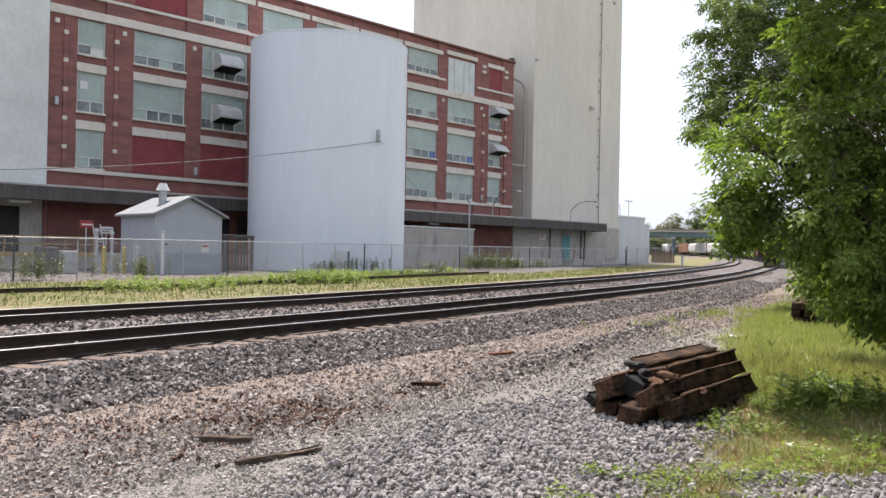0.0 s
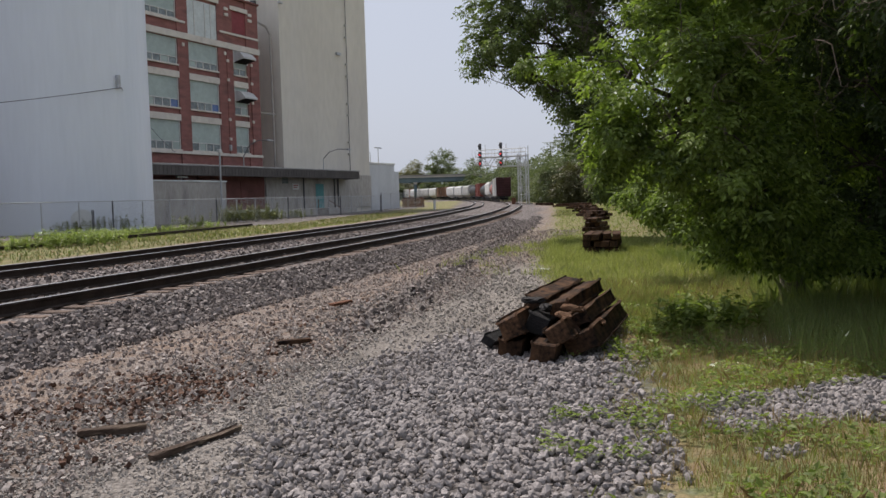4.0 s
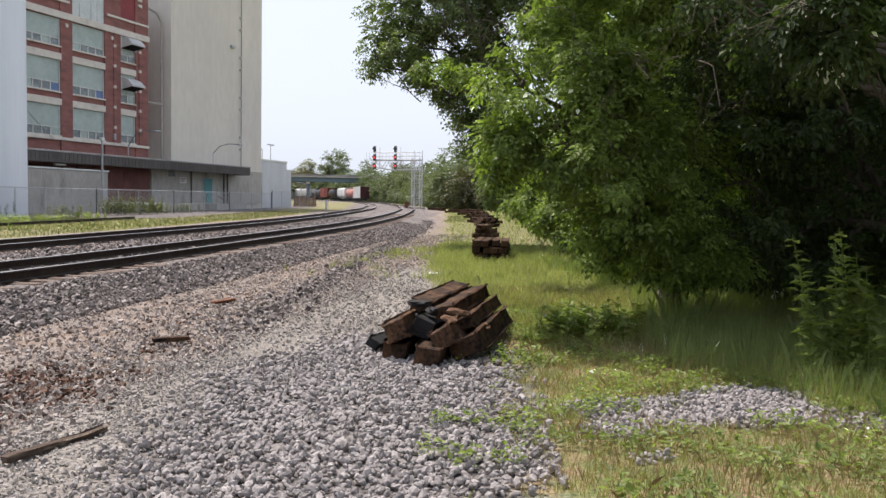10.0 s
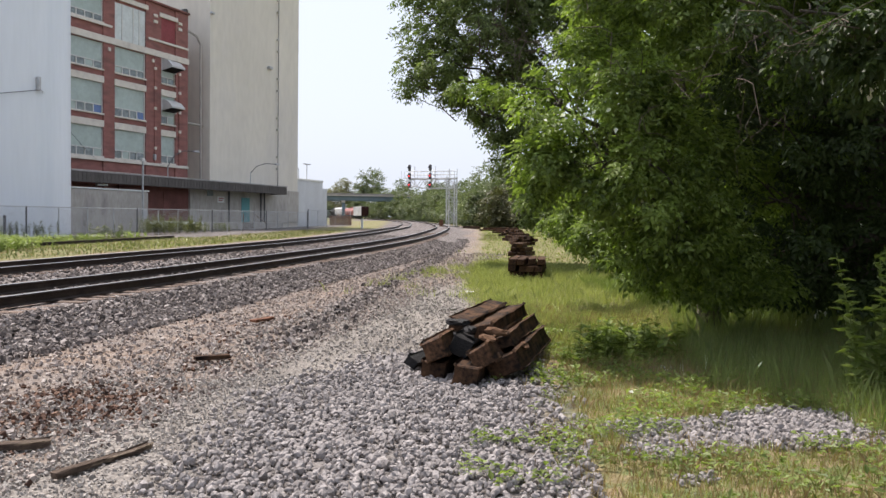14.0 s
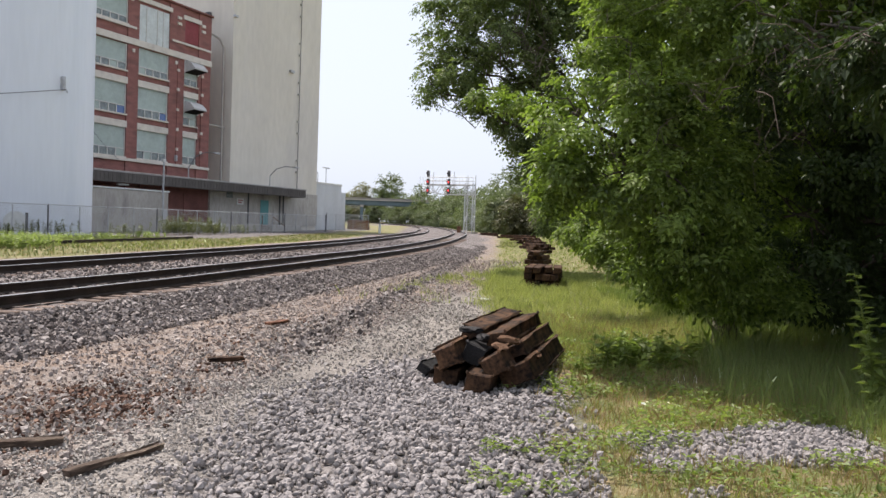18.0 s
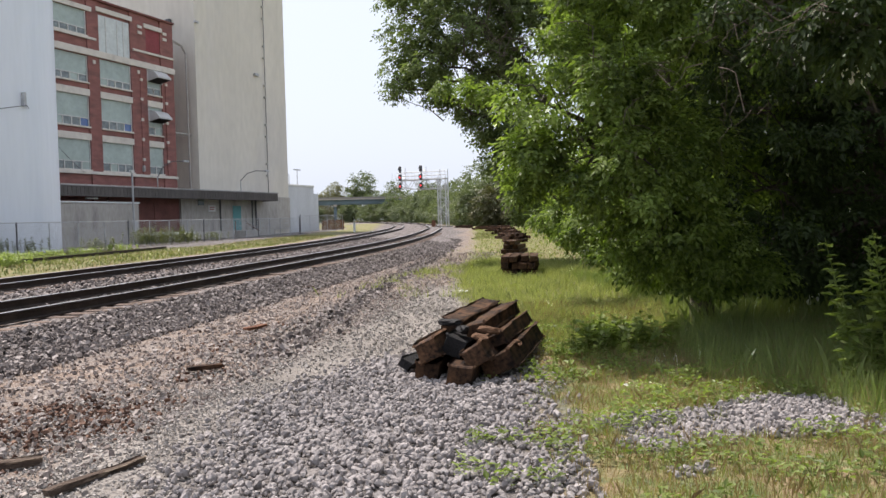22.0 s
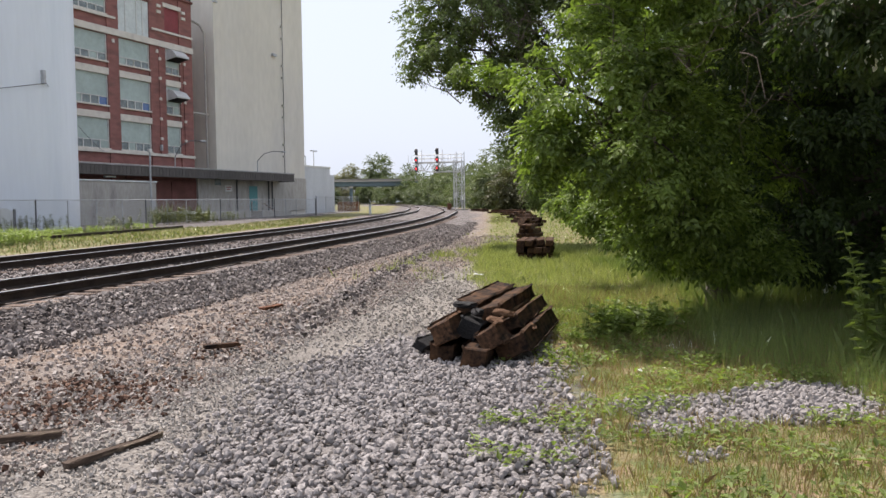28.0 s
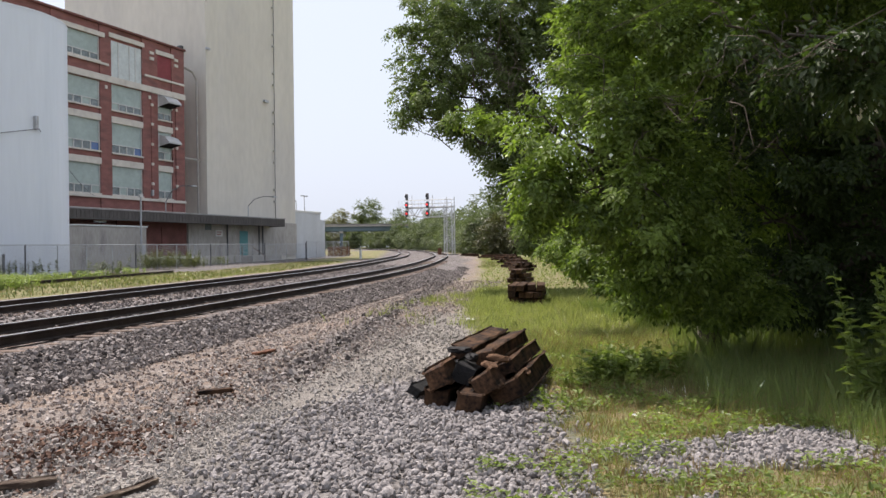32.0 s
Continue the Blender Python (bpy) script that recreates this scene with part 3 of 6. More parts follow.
    for xs, z, s in ((24.9, 11.7, 0.13), (36.0, 7.6, 0.12), (71.15, 7.6, 0.12)):
        put("wall_lamp", boxed(xs - s, xs + s, FACE - 0.3, FACE, z, z + 0.5 + s, bevel=0.05), GALV)
    return f


factory()


def pale_block():
    """The pale concrete building at the factory's end."""
    b = empty("concrete_building", pose(15, FACE, 0), "plain pale concrete building joined to the brick factory", "building")
    part("wall", boxed(-35, 9.28, -0.35, 20, 5.6, 21.0, bevel=0.05), CONCRETE_PALE, b)
    part("base_wall", boxed(-35, 9.28, 0.3, 20, 0.0, 5.6), CONCRETE_GREY, b)
    for x in (-4.0, 3.8):
        part("joint", boxed(x - 0.03, x + 0.03, -0.37, -0.3, 5.7, 20.9), CONCRETE_GREY, b)
    for x in (-15.0, -7.0, 4.5):
        part("dock_door", boxed(x, x + 3.2, 0.2, 0.32, 1.2, 4.4), DARK, b)
    part("coping", boxed(-35, 9.3, -0.45, 20, 21.0, 21.2), CONCRETE_GREY, b)
    return b


pale_block()


def tower():
    t = empty("grain_elevator", pose(80.5, FACE, 0), "tall blank cream concrete grain elevator tower", "grain elevator")
    bm = boxed(0, 19.1, 0, 20.7, 0, 41.7)
    part("shaft", bm, CONCRETE, t)
    part("cornice", boxed(-0.35, 19.45, -0.35, 21.05, 41.7, 42.2, bevel=0.06), CONCRETE_GREY, t)
    # window slots below the roof
    for k in range(5):
        y = 18.6 - k * 3.6
        part("window", boxed(-0.04, 0.05, y - 0.7, y + 0.7, 37.3, 40.2, bevel=0.02), SLOT, t, "painted-over window")
        part("sill_light", boxed(-0.35, 0, y - 1.9, y - 1.5, 35.8, 36.1), GALV, t)
    for k in range(5):
        x = 1.7 + k * 3.7
        part("window", boxed(x - 0.5, x + 0.5, -0.04, 0.05, 37.3, 40.0, bevel=0.02), SLOT, t, "painted-over window")
        part("sill_light", boxed(x + 0.3, x + 0.7, -0.3, 0, 35.3, 35.55), GALV, t)
    # the downpipe with its brackets
    part("pipe", tubed((13.9, -0.2, 5.9), (13.9, -0.2, 41.5), 0.045), STEEL_DARK, t)
    for z in range(8, 42, 5):
        for d in (0, 1.5):
            part("pipe_bracket", boxed(13.72, 13.96, -0.28, 0.0, z + d, z + d + 0.25), SLOT, t)
    for y in (3.4, 6.0):
        part("wall_light", boxed(-0.4, 0.0, y - 0.35, y + 0.35, 24.4, 25.5, bevel=0.08), STEEL_DARK, t)
    part("wall_light", boxed(11.6, 12.4, -0.35, 0, 20.6, 20.9), GALV, t)
    part("wall_light", boxed(-0.1, 0.5, -0.3, 0, 24.8, 25.0), GALV, t)
    for x in np.arange(0.5, 19, 2.0):
        part("rail_post", tubed((x, 0.2, 42.2), (x, 0.2, 43.2), 0.03, sides=5), GALV, t)
    part("handrail", tubed((0.2, 0.2, 43.2), (19, 0.2, 43.2), 0.03, sides=5), GALV, t)
    # the pipe in the recess between tower and factory
    bm = bmesh.new()
    swept(bm, [(-3.6, 0.8, 22.4), (-1.4, 0.8, 22.0), (-0.7, 0.8, 21.2), (-0.6, 0.8, 6.0)], 0.13)
    part("duct", bm, CONCRETE_GREY, t)
    part("recess_slab", boxed(-3.9, 0.0, 0.6, 6, 5.8, 6.1), CONCRETE_GREY, t)
    part("recess_pipe", tubed((-3.8, 0.9, 12.2), (-0.1, 0.9, 12.2), 0.12), CONCRETE_GREY, t)
    return t


tower()


def canopy():
    c = empty("dock_canopy", pose(0, 0, 0), "long dark dock canopy with a ribbed fascia", "canopy")
    part("roof", boxed(-20, 92.85, 57.7, FACE - 0.16, 5.45, 5.7), CANOPY_TOP, c)
    part("fascia", boxed(-20, 92.9, 57.4, 57.7, 4.78, 5.72, bevel=0.03), CANOPY, c)
    part("end_fascia", boxed(92.65, 92.95, 57.7, FACE - 0.02, 4.78, 5.72), CANOPY, c)
    rib = boxed(-0.025, 0.025, -0.018, 0.0, 4.85, 5.62)
    me = bpy.data.meshes.new("rib")
    rib.to_mesh(me)
    rib.free()
    for k in range(150):
        part("rib", me, CANOPY, c, at=pose(17.9 + k * 0.5, 57.4, 0))
    part("edge_strip", boxed(-20, 92.95, 57.35, 57.75, 5.72, 5.84), CANOPY_TOP, c)
    for x in (22, 33, 41, 62):
        part("lamp", boxed(x - 0.7, x + 0.7, 58.0, 58.3, 4.55, 4.75, bevel=0.05), SIGN_WHITE, c)
    return c


canopy()


def dock():
    d = empty("loading_dock", pose(0, 0, 0), "stained grey concrete loading dock wall under the canopy", "loading dock")
    part("platform", boxed(-20, 93.0, 58.0, FACE - 0.02, 0.0, 1.25, bevel=0.04), CONCRETE_GREY, d)
    part("back_wall", boxed(76.7, 99.4, FACE - 0.3, FACE - 0.02, 1.25, 5.4), CONCRETE_GREY, d)
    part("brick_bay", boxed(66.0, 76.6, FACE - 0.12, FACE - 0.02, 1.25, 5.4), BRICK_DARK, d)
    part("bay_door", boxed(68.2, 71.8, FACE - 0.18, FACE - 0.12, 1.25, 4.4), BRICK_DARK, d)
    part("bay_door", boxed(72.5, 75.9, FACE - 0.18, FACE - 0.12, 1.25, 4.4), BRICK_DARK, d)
    part("door", boxed(86.2, 87.9, FACE - 0.36, FACE - 0.3, 1.25, 4.2), TEAL, d, "teal painted steel door")
    part("door_frame", boxed(85.9, 88.2, FACE - 0.33, FACE - 0.3, 1.25, 4.45), CONCRETE_GREY, d)
    part("window", boxed(79.6, 80.7, FACE - 0.36, FACE - 0.3, 4.2, 4.9), GLASS_DARK, d)
    part("sign", boxed(81.5, 82.8, FACE - 0.36, FACE - 0.3, 3.5, 4.2), SIGN_WHITE, d, "white notice with red bars")
    part("sign_bar", boxed(81.7, 82.6, FACE - 0.38, FACE - 0.36, 3.95, 4.05), SIGN_RED, d)
    part("sign_bar", boxed(81.7, 82.4, FACE - 0.38, FACE - 0.36, 3.7, 3.8), SIGN_RED, d)
    for x in (83.6, 90.2, 91.0):
        part("pipe", tubed((x, FACE - 0.45, 1.2), (x, FACE - 0.45, 5.4), 0.09), STEEL_DARK, d)
    part("ledge", boxed(66, 76, 57.4, 58.0, 1.05, 1.3), CONCRETE_PALE, d)
    # Dark slab stands in for the shade under the ledge.
    part("ledge_shadow", boxed(66.4, 75.6, 57.8, 58.0, 0.2, 1.0), DARK, d)
    for x in (83.8, 86.0):
        part("rail_post", tubed((x, 57.6, 1.2), (x, 57.6, 2.3), 0.05), RUST, d)
    for k in range(6):
        part("step", boxed(84.2 + k * 0.45, 84.65 + k * 0.45, 56.4, 57.99, 0.0, 1.2 - k * 0.2), CONCRETE_GREY, d)
    part("handrail", tubed((84.2, 56.4, 2.2), (86.9, 56.4, 1.1), 0.04), RUST, d)
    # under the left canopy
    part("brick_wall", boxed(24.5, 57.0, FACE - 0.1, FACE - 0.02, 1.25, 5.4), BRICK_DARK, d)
    part("door", boxed(30.6, 31.9, FACE - 0.16, FACE - 0.1, 1.25, 3.6), GLASS_DARK, d)
    for x in (36.2, 40.0):
        part("dock_door", boxed(x, x + 3.0, FACE - 0.16, FACE - 0.1, 1.25, 4.4), DARK, d)
    return d


dock()


BRACKET = 267.0


def tank():
    t = empty("storage_tank", pose(42.5, 51.0, 0.1), "large silver-grey cylindrical storage tank with a smooth shell", "storage tank")
    bm = bmesh.new()
    bmesh.ops.create_cone(bm, cap_ends=False, segments=128, radius1=6.1, radius2=6.1, depth=17.6, matrix=Matrix.Translation((0, 0, 8.8)))
    for fc in bm.faces:
        fc.smooth = True
    part("shell", bm, SILVER, t)
    bm = bmesh.new()
    bmesh.ops.create_cone(bm, cap_ends=True, segments=128, radius1=6.1, radius2=0.3, depth=0.55, matrix=Matrix.Translation((0, 0, 17.88)))
    part("roof", bm, SILVER, t)
    for z in (17.52,):
        bm = bmesh.new()
        bmesh.ops.create_cone(bm, cap_ends=False, segments=128, radius1=6.14, radius2=6.14, depth=0.12, matrix=Matrix.Translation((0, 0, z)))
        part("rim", bm, SILVER, t)
    a = math.radians(240)
    m = Matrix.Rotation(a, 4, "Z")
    part("manhole", tubed(m @ Vector((5.9, 0, 0.95)), m @ Vector((6.25, 0, 0.95)), 0.62, sides=24), SILVER, t)
    part("manhole_cover", tubed(m @ Vector((6.25, 0, 0.95)), m @ Vector((6.32, 0, 0.95)), 0.72, sides=24), CONCRETE_PALE, t)
    part("hinge", tubed(m @ Vector((6.3, 0.65, 0.2)), m @ Vector((6.3, 0.65, 1.6)), 0.09), STEEL_DARK, t)
    b = math.radians(BRACKET)
    p = Vector((6.1 * math.cos(b), 6.1 * math.sin(b), 9.9))
    part("cable_bracket", boxed(p.x - 0.1, p.x + 0.1, p.y - 0.25, p.y + 0.1, 9.7, 10.6), GALV, t)
    return t


tank()


SHED_ROOF = material("shed_roof", (0.23, 0.24, 0.25), 0.7, vary=0.1, scale=1.2, fine=8, bump=0.05)
SKIRT = material("skirting_paint", (0.26, 0.29, 0.33), 0.8, vary=0.12, scale=1.0, fine=8)


def shed():
    s = empty("utility_shed", pose(24.3, 44.0, 0.15), "small light grey metal shed with a gabled roof and vent", "shed")
    part("body", boxed(0, 4.4, 0, 4.2, 0, 3.5), SHED_GREY, s)
    part("skirting", boxed(0.02, 4.38, -0.03, 0.0, 0, 1.25), SKIRT, s)
    bm = bmesh.new()
    prof = [(-0.3, 3.42), (2.2, 4.55), (4.7, 3.42), (4.7, 3.55), (2.2, 4.7), (-0.3, 3.55)]
    va, vb = [bm.verts.new((a, -0.3, c)) for a, c in prof], [bm.verts.new((a, 4.5, c)) for a, c in prof]
    bm.faces.new(va)
    bm.faces.new(vb[::-1])
    for k in range(6):
        bm.faces.new((va[(k + 1) % 6], va[k], vb[k], vb[(k + 1) % 6]))
    part("roof", bm, SHED_ROOF, s)
    bm = bmesh.new()
    va = [bm.verts.new((a, 0.0, c)) for a, c in ((0, 3.5), (4.4, 3.5), (2.2, 4.5))]
    vb = [bm.verts.new((a, 0.08, c)) for a, c in ((0, 3.5), (4.4, 3.5), (2.2, 4.5))]
    bm.faces.new(va)
    bm.faces.new(vb[::-1])
    for k in range(3):
        bm.faces.new((va[(k + 1) % 3], va[k], vb[k], vb[(k + 1) % 3]))
    part("gable", bm, SHED_GREY, s)
    part("vent_pipe", tubed((1.3, 1.6, 4.1), (1.3, 1.6, 5.0), 0.24, sides=14), GALV, s)
    part("vent_cap", tubed((1.3, 1.6, 5.0), (1.3, 1.6, 5.45), 0.42, 0.2, sides=14), SIGN_WHITE, s)
    part("notice", boxed(3.0, 3.5, -0.03, -0.01, 1.35, 1.85), SIGN_WHITE, s, "white notice with red bar")
    part("notice_bar", boxed(3.05, 3.45, -0.045, -0.03, 1.65, 1.78), SIGN_RED, s)
    part("door", boxed(-0.03, 0.0, 1.0, 2.2, 0.1, 2.4), SHED_GREY, s)
    return s


shed()


def block():
    b = empty("concrete_block_wall", pose(55.3, 55.9, 0.05), "weathered pale concrete box wall with dark stains", "wall")
    part("wall", boxed(0, 10.35, 0, 1.6, 0, 4.05, bevel=0.05), CONCRETE_GREY, b)
    part("coping", boxed(-0.05, 10.45, -0.07, 1.7, 4.05, 4.2, bevel=0.03), CONCRETE_PALE, b)
    return b


block()


WAREHOUSE = material("warehouse_cladding", (0.52, 0.54, 0.555), 0.7, vary=0.07, scale=0.6, fine=5, bump=0.05, stretch=(1, 1, 0.3))


def warehouse():
    w = empty("grey_warehouse", pose(100.0, 62.5, 0), "low light grey metal warehouse beside the tower", "warehouse")
    part("wall", boxed(-0.4, 11.0, 0, 14, 0, 7.2), WAREHOUSE, w)
    part("roof", boxed(-0.5, 11.1, -0.1, 14, 7.2, 7.5, bevel=0.04), CONCRETE_PALE, w)
    part("wall", boxed(11.0, 15.0, 1.5, 14, 0, 6.4), WAREHOUSE, w)
    part("wall_lamp", boxed(0.8, 1.2, -0.3, 0.0, 3.0, 3.6), STEEL_DARK, w)
    return w


warehouse()

# ---- fence, yard and street furniture ----
FENCE_A, FENCE_B = Vector((2.0, 34.5)), Vector((86.0, 50.4))


def fence_run(a, b, height=1.85, label="galvanised chain-link fence along the yard"):
    d = (b - a).normalized()
    length = (b - a).length
    f = empty("chain_link_fence", pose(a.x, a.y, 0), label, "fence", kind="structure")
    h = math.degrees(math.atan2(d.y, d.x))
    n = int(length / 3.05) + 1
    for k in range(n):
        p = a + d * (k * length / (n - 1))
        z = gz(p.x, p.y)
        o = p - a
        part("fence_post", tubed((o.x, o.y, z - 0.1), (o.x, o.y, z + height + (0.12 if k % 4 == 0 else 0.03)), 0.045 if k % 4 == 0 else 0.032, sides=8), STEEL_DARK if k % 4 == 0 else GALV, f)
    z0, z1 = gz(a.x, a.y), gz(b.x, b.y)
    o = b - a
    part("top_rail", tubed((0, 0, z0 + height), (o.x, o.y, z1 + height), 0.024, sides=6), GALV, f)
    # woven wire: slanting strips of wire
    v, fc = [], []
    lean, step, w = height, 0.16, 0.009
    s = -lean
    while s < length:
        for sign in (1, -1):
            s0, s1 = (s, s + lean) if sign > 0 else (s + lean, s)
            lo, hi = min(s0, s1), max(s0, s1)
            if lo < 0 or hi > length:
                continue
            p0, p1 = d * s0, d * s1
            b0 = z0 + (z1 - z0) * s0 / length + 0.03
            b1 = z0 + (z1 - z0) * s1 / length + height
            i = len(v)
            v += [(p0.x - w * d.x, p0.y - w * d.y, b0), (p0.x + w * d.x, p0.y + w * d.y, b0), (p1.x + w * d.x, p1.y + w * d.y, b1), (p1.x - w * d.x, p1.y - w * d.y, b1)]
            fc.append((i, i + 1, i + 2, i + 3))
        s += step
    part("wire_mesh", quick_mesh("wire_mesh", np.array(v), np.array(fc)), GALV, f, "woven grey wire mesh")
    return f


fence_run(FENCE_A, FENCE_B)
fence_run(Vector((86.3, 50.45)), Vector((104.0, 54.2)), 2.1, "chain-link gate section beside the tower")
board_fence = empty("board_fence", pose(109.4, 60.4, gz(109.4, 60.4), 0, 0, -60), "dark brown board fence beyond the gate", "fence")
for k in range(16):
    part("board", boxed(k * 0.2, k * 0.2 + 0.18, -0.03, 0.03, 0.1, 1.45 + 0.04 * (k % 3), bevel=0.01), RUST, board_fence)
for z in (0.4, 1.1):
    part("rail", boxed(-0.1, 3.3, 0.03, 0.1, z, z + 0.1), RUST, board_fence)


def lamp_post(name, foot, rise_z, arm, label):
    p = empty(name, pose(*foot), label, "street lamp")
    part("pole", tubed((0, 0, 0), (0, 0, rise_z), 0.06, 0.05), GALV, p)
    ax, az = arm
    bm = bmesh.new()
    swept(bm, [(0, 0, rise_z), (ax * 0.25, 0, rise_z + az * 0.65), (ax * 0.6, 0, rise_z + az * 0.95), (ax, 0, rise_z + az)], 0.05)
    part("arm", bm, STEEL_DARK, p)
    part("lamp_head", boxed(ax - 0.1, ax + 0.75, -0.16, 0.16, rise_z + az - 0.1, rise_z + az + 0.1, bevel=0.05), GALV, p)
    return p


lamp_post("street_lamp", (85.6, 57.9, 5.7), 1.4, (5.4, 1.4), "curved-arm lamp standing on the canopy roof")
lamp_post("street_lamp", (70.9, 57.9, 5.7), 1.2, (4.2, 1.9), "curved-arm lamp before the brick wall")
lamp_post("street_lamp", (104.0, 62.4, 7.4), 1.3, (-3.0, 0.5), "lamp with a short arm on the warehouse roof")


def pole(x, y, h, label):
    p = empty("utility_pole", pose(x, y, gz(x, y)), label, "pole")
    part("shaft", tubed((0, 0, 0), (0, 0, h), 0.10, 0.08), GALV, p)
    part("meter_box", boxed(-0.25, 0.25, -0.3, -0.1, 1.2, 2.1, bevel=0.03), GALV, p)
    part("head", boxed(-0.2, 0.2, -0.15, 0.15, h, h + 0.3, bevel=0.04), SIGN_WHITE, p)
    return p


pole(64.3, 55.4, 6.6, "thin grey steel pole before the concrete wall")
mast = empty("roof_mast", pose(107.6, 63.2, 7.45), "thin mast with crossbar on the warehouse roof", "mast")
part("pole", tubed((0, 0, 0), (0, 0, 2.2), 0.06), GALV, mast)
part("crossbar", boxed(-0.9, 0.9, -0.08, 0.08, 2.15, 2.3), GALV, mast)


def cable(name, pts, r, label):
    bm = bmesh.new()
    swept(bm, pts, r, sides=5)
    return tagged(part(name, bm, STEEL_DARK), label, "cable")


def sag(a, b, drop, n=14):
    a, b = Vector(a), Vector(b)
    return [a.lerp(b, k / n) - Vector((0, 0, drop * 4 * (k / n) * (1 - k / n))) for k in range(n + 1)]


cable("overhead_cable", sag((42.17, 44.52, 9.85), (4.0, 57.38, 5.6), 1.1), 0.022, "thin dark cable strung from the tank to the building")
cable("overhead_cable", sag((42.17, 44.52, 9.85), (63.0, FACE - 0.2, 7.1), 0.4), 0.018, "thin dark cable hanging from the tank to the brick wall")

# railings and clutter in the yard before the dock
rail = empty("dock_railing", pose(0, 57.95, 1.22), "weathered orange timber guard railing on the dock edge", "railing")
for k in range(9):
    part("post", tubed((11.0 + k * 2.0, 0, 0), (11.0 + k * 2.0, 0, 1.15), 0.05), TIMBER, rail)
for z in (0.6, 1.12):
    part("bar", tubed((11.0, 0, z), (27.0, 0, z), 0.045), TIMBER, rail)
part("toe_plate", boxed(11.0, 27.0, -0.12, -0.06, -0.25, 0.05), TIMBER, rail)


def bollard(x, y):
    b = empty("bollard", pose(x, y, gz(x, y)), "yellow steel guard bollard in the yard", "bollard", "yard bollards")
    part("post", tubed((0, 0, 0), (0, 0, 1.5), 0.11, sides=12), YELLOW, b)
    part("cap", tubed((0, 0, 1.5), (0, 0, 1.58), 0.11, 0.04, sides=12), YELLOW, b)


for x, y in ((22.0, 45.5), (23.4, 45.9)):
    bollard(x, y)


def ladder(x, y, lean):
    o = empty("ladder", pose(x, y, gz(x, y), lean, 0, 10), "aluminium ladder leaning in the yard", "ladder", "yard ladders")
    for a in (-0.25, 0.25):
        part("stile", tubed((a, 0, 0), (a, 0, 3.0), 0.035), GALV, o)
    for k in range(8):
        part("rung", tubed((-0.25, 0, 0.3 + k * 0.35), (0.25, 0, 0.3 + k * 0.35), 0.02), GALV, o)


ladder(13.9, 52.0, -14)
ladder(15.2, 52.2, -12)
ladder(22.6, 46.6, -18)


def cabinet(x, y, w, d, h, mat, label, name="electrical_cabinet"):
    c = empty(name, pose(x, y, gz(x, y)), label, "cabinet")
    part("body", boxed(0, w, 0, d, 0, h, bevel=0.03), mat, c)
    part("door", boxed(0.08, w - 0.08, -0.03, 0.0, 0.1, h - 0.1, bevel=0.01), mat, c)
    part("handle", boxed(w - 0.25, w - 0.2, -0.06, -0.03, h * 0.45, h * 0.55), GALV, c)


cabinet(18.6, 46.0, 1.1, 0.7, 1.5, STEEL_DARK, "dark steel electrical cabinet behind the fence")
cabinet(20.0, 46.2, 0.8, 0.6, 1.3, GALV, "grey steel electrical cabinet behind the fence")


def sign(x, y, z, w, h, mat, label, bars):
    s = empty("yard_sign", pose(x, y, 0), label, "sign")
    part("post", tubed((0, 0.05, gz(x, y)), (0, 0.05, z + h), 0.04), GALV, s)
    part("panel", boxed(-w / 2, w / 2, -0.02, 0.02, z, z + h, bevel=0.01), mat, s)
    for k in range(bars):
        part("bar", boxed(-w * 0.38, w * 0.38, -0.035, -0.02, z + h * (k + 0.6) / (bars + 0.6), z + h * (k + 0.9) / (bars + 0.6)), SIGN_WHITE if mat == SIGN_RED else STEEL_DARK, s)


sign(21.9, 47.6, 2.8, 0.8, 0.42, SIGN_RED, "red sign with a pale bar on a post", 1)
sign(23.2, 47.8, 2.5, 0.8, 0.4, SIGN_WHITE, "pale sign with dark bars on a post", 2)


def slatted_pen(x0, x1, y, h):
    """A rusty slatted pen between the shed and the tank."""
    w = x1 - x0
    p = empty("slatted_pen", pose(x0, y, gz(x0, y)), "dark rusty slatted steel pen beside the tank", "pen")
    for a in (0.0, w):
        for b in (0.0, 2.0):
            part("post", boxed(a - 0.06, a + 0.06, b - 0.06, b + 0.06, 0, h, bevel=0.01), STEEL_DARK, p)
    for b in (-0.06, 2.06):
        for z in (0.25, h * 0.55, h - 0.12):
            part("rail", boxed(0.062, w - 0.062, b - 0.03, b + 0.03, z, z + 0.1), STEEL_DARK, p)
        for k in range(9):
            a = 0.16 + k * (w - 0.32) / 8
            part("slat", boxed(a - 0.07, a + 0.07, b + 0.032, b + 0.05, 0.1, h - 0.14), RUST if k % 3 else STEEL_DARK, p)
    part("lid", boxed(-0.1, w + 0.1, -0.12, 2.12, h, h + 0.1, bevel=0.02), STEEL_DARK, p)


slatted_pen(30.11, 32.29, 46.0, 2.35)


def standpipe(x, y, h, mat, label):
    p = empty("standpipe", pose(x, y, gz(x, y)), label, "standpipe", "yard standpipes")
    part("pipe", tubed((0, 0, 0), (0, 0, h), 0.09, sides=10), mat, p)
    part("cap", tubed((0, 0, h), (0, 0, h + 0.18), 0.15, 0.08, sides=10), GALV, p)
    part("flange", tubed((0, 0, h * 0.45), (0, 0, h * 0.45 + 0.08), 0.17, sides=10), mat, p)
    part("valve", tubed((0, 0, h * 0.75), (0.28, -0.1, h * 0.75), 0.05, sides=8), STEEL_DARK, p)


standpipe(21.35, 45.0, 2.4, GALV, "grey steel standpipe with a valve")
standpipe(22.32, 45.2, 2.3, GALV, "grey steel standpipe with a valve")
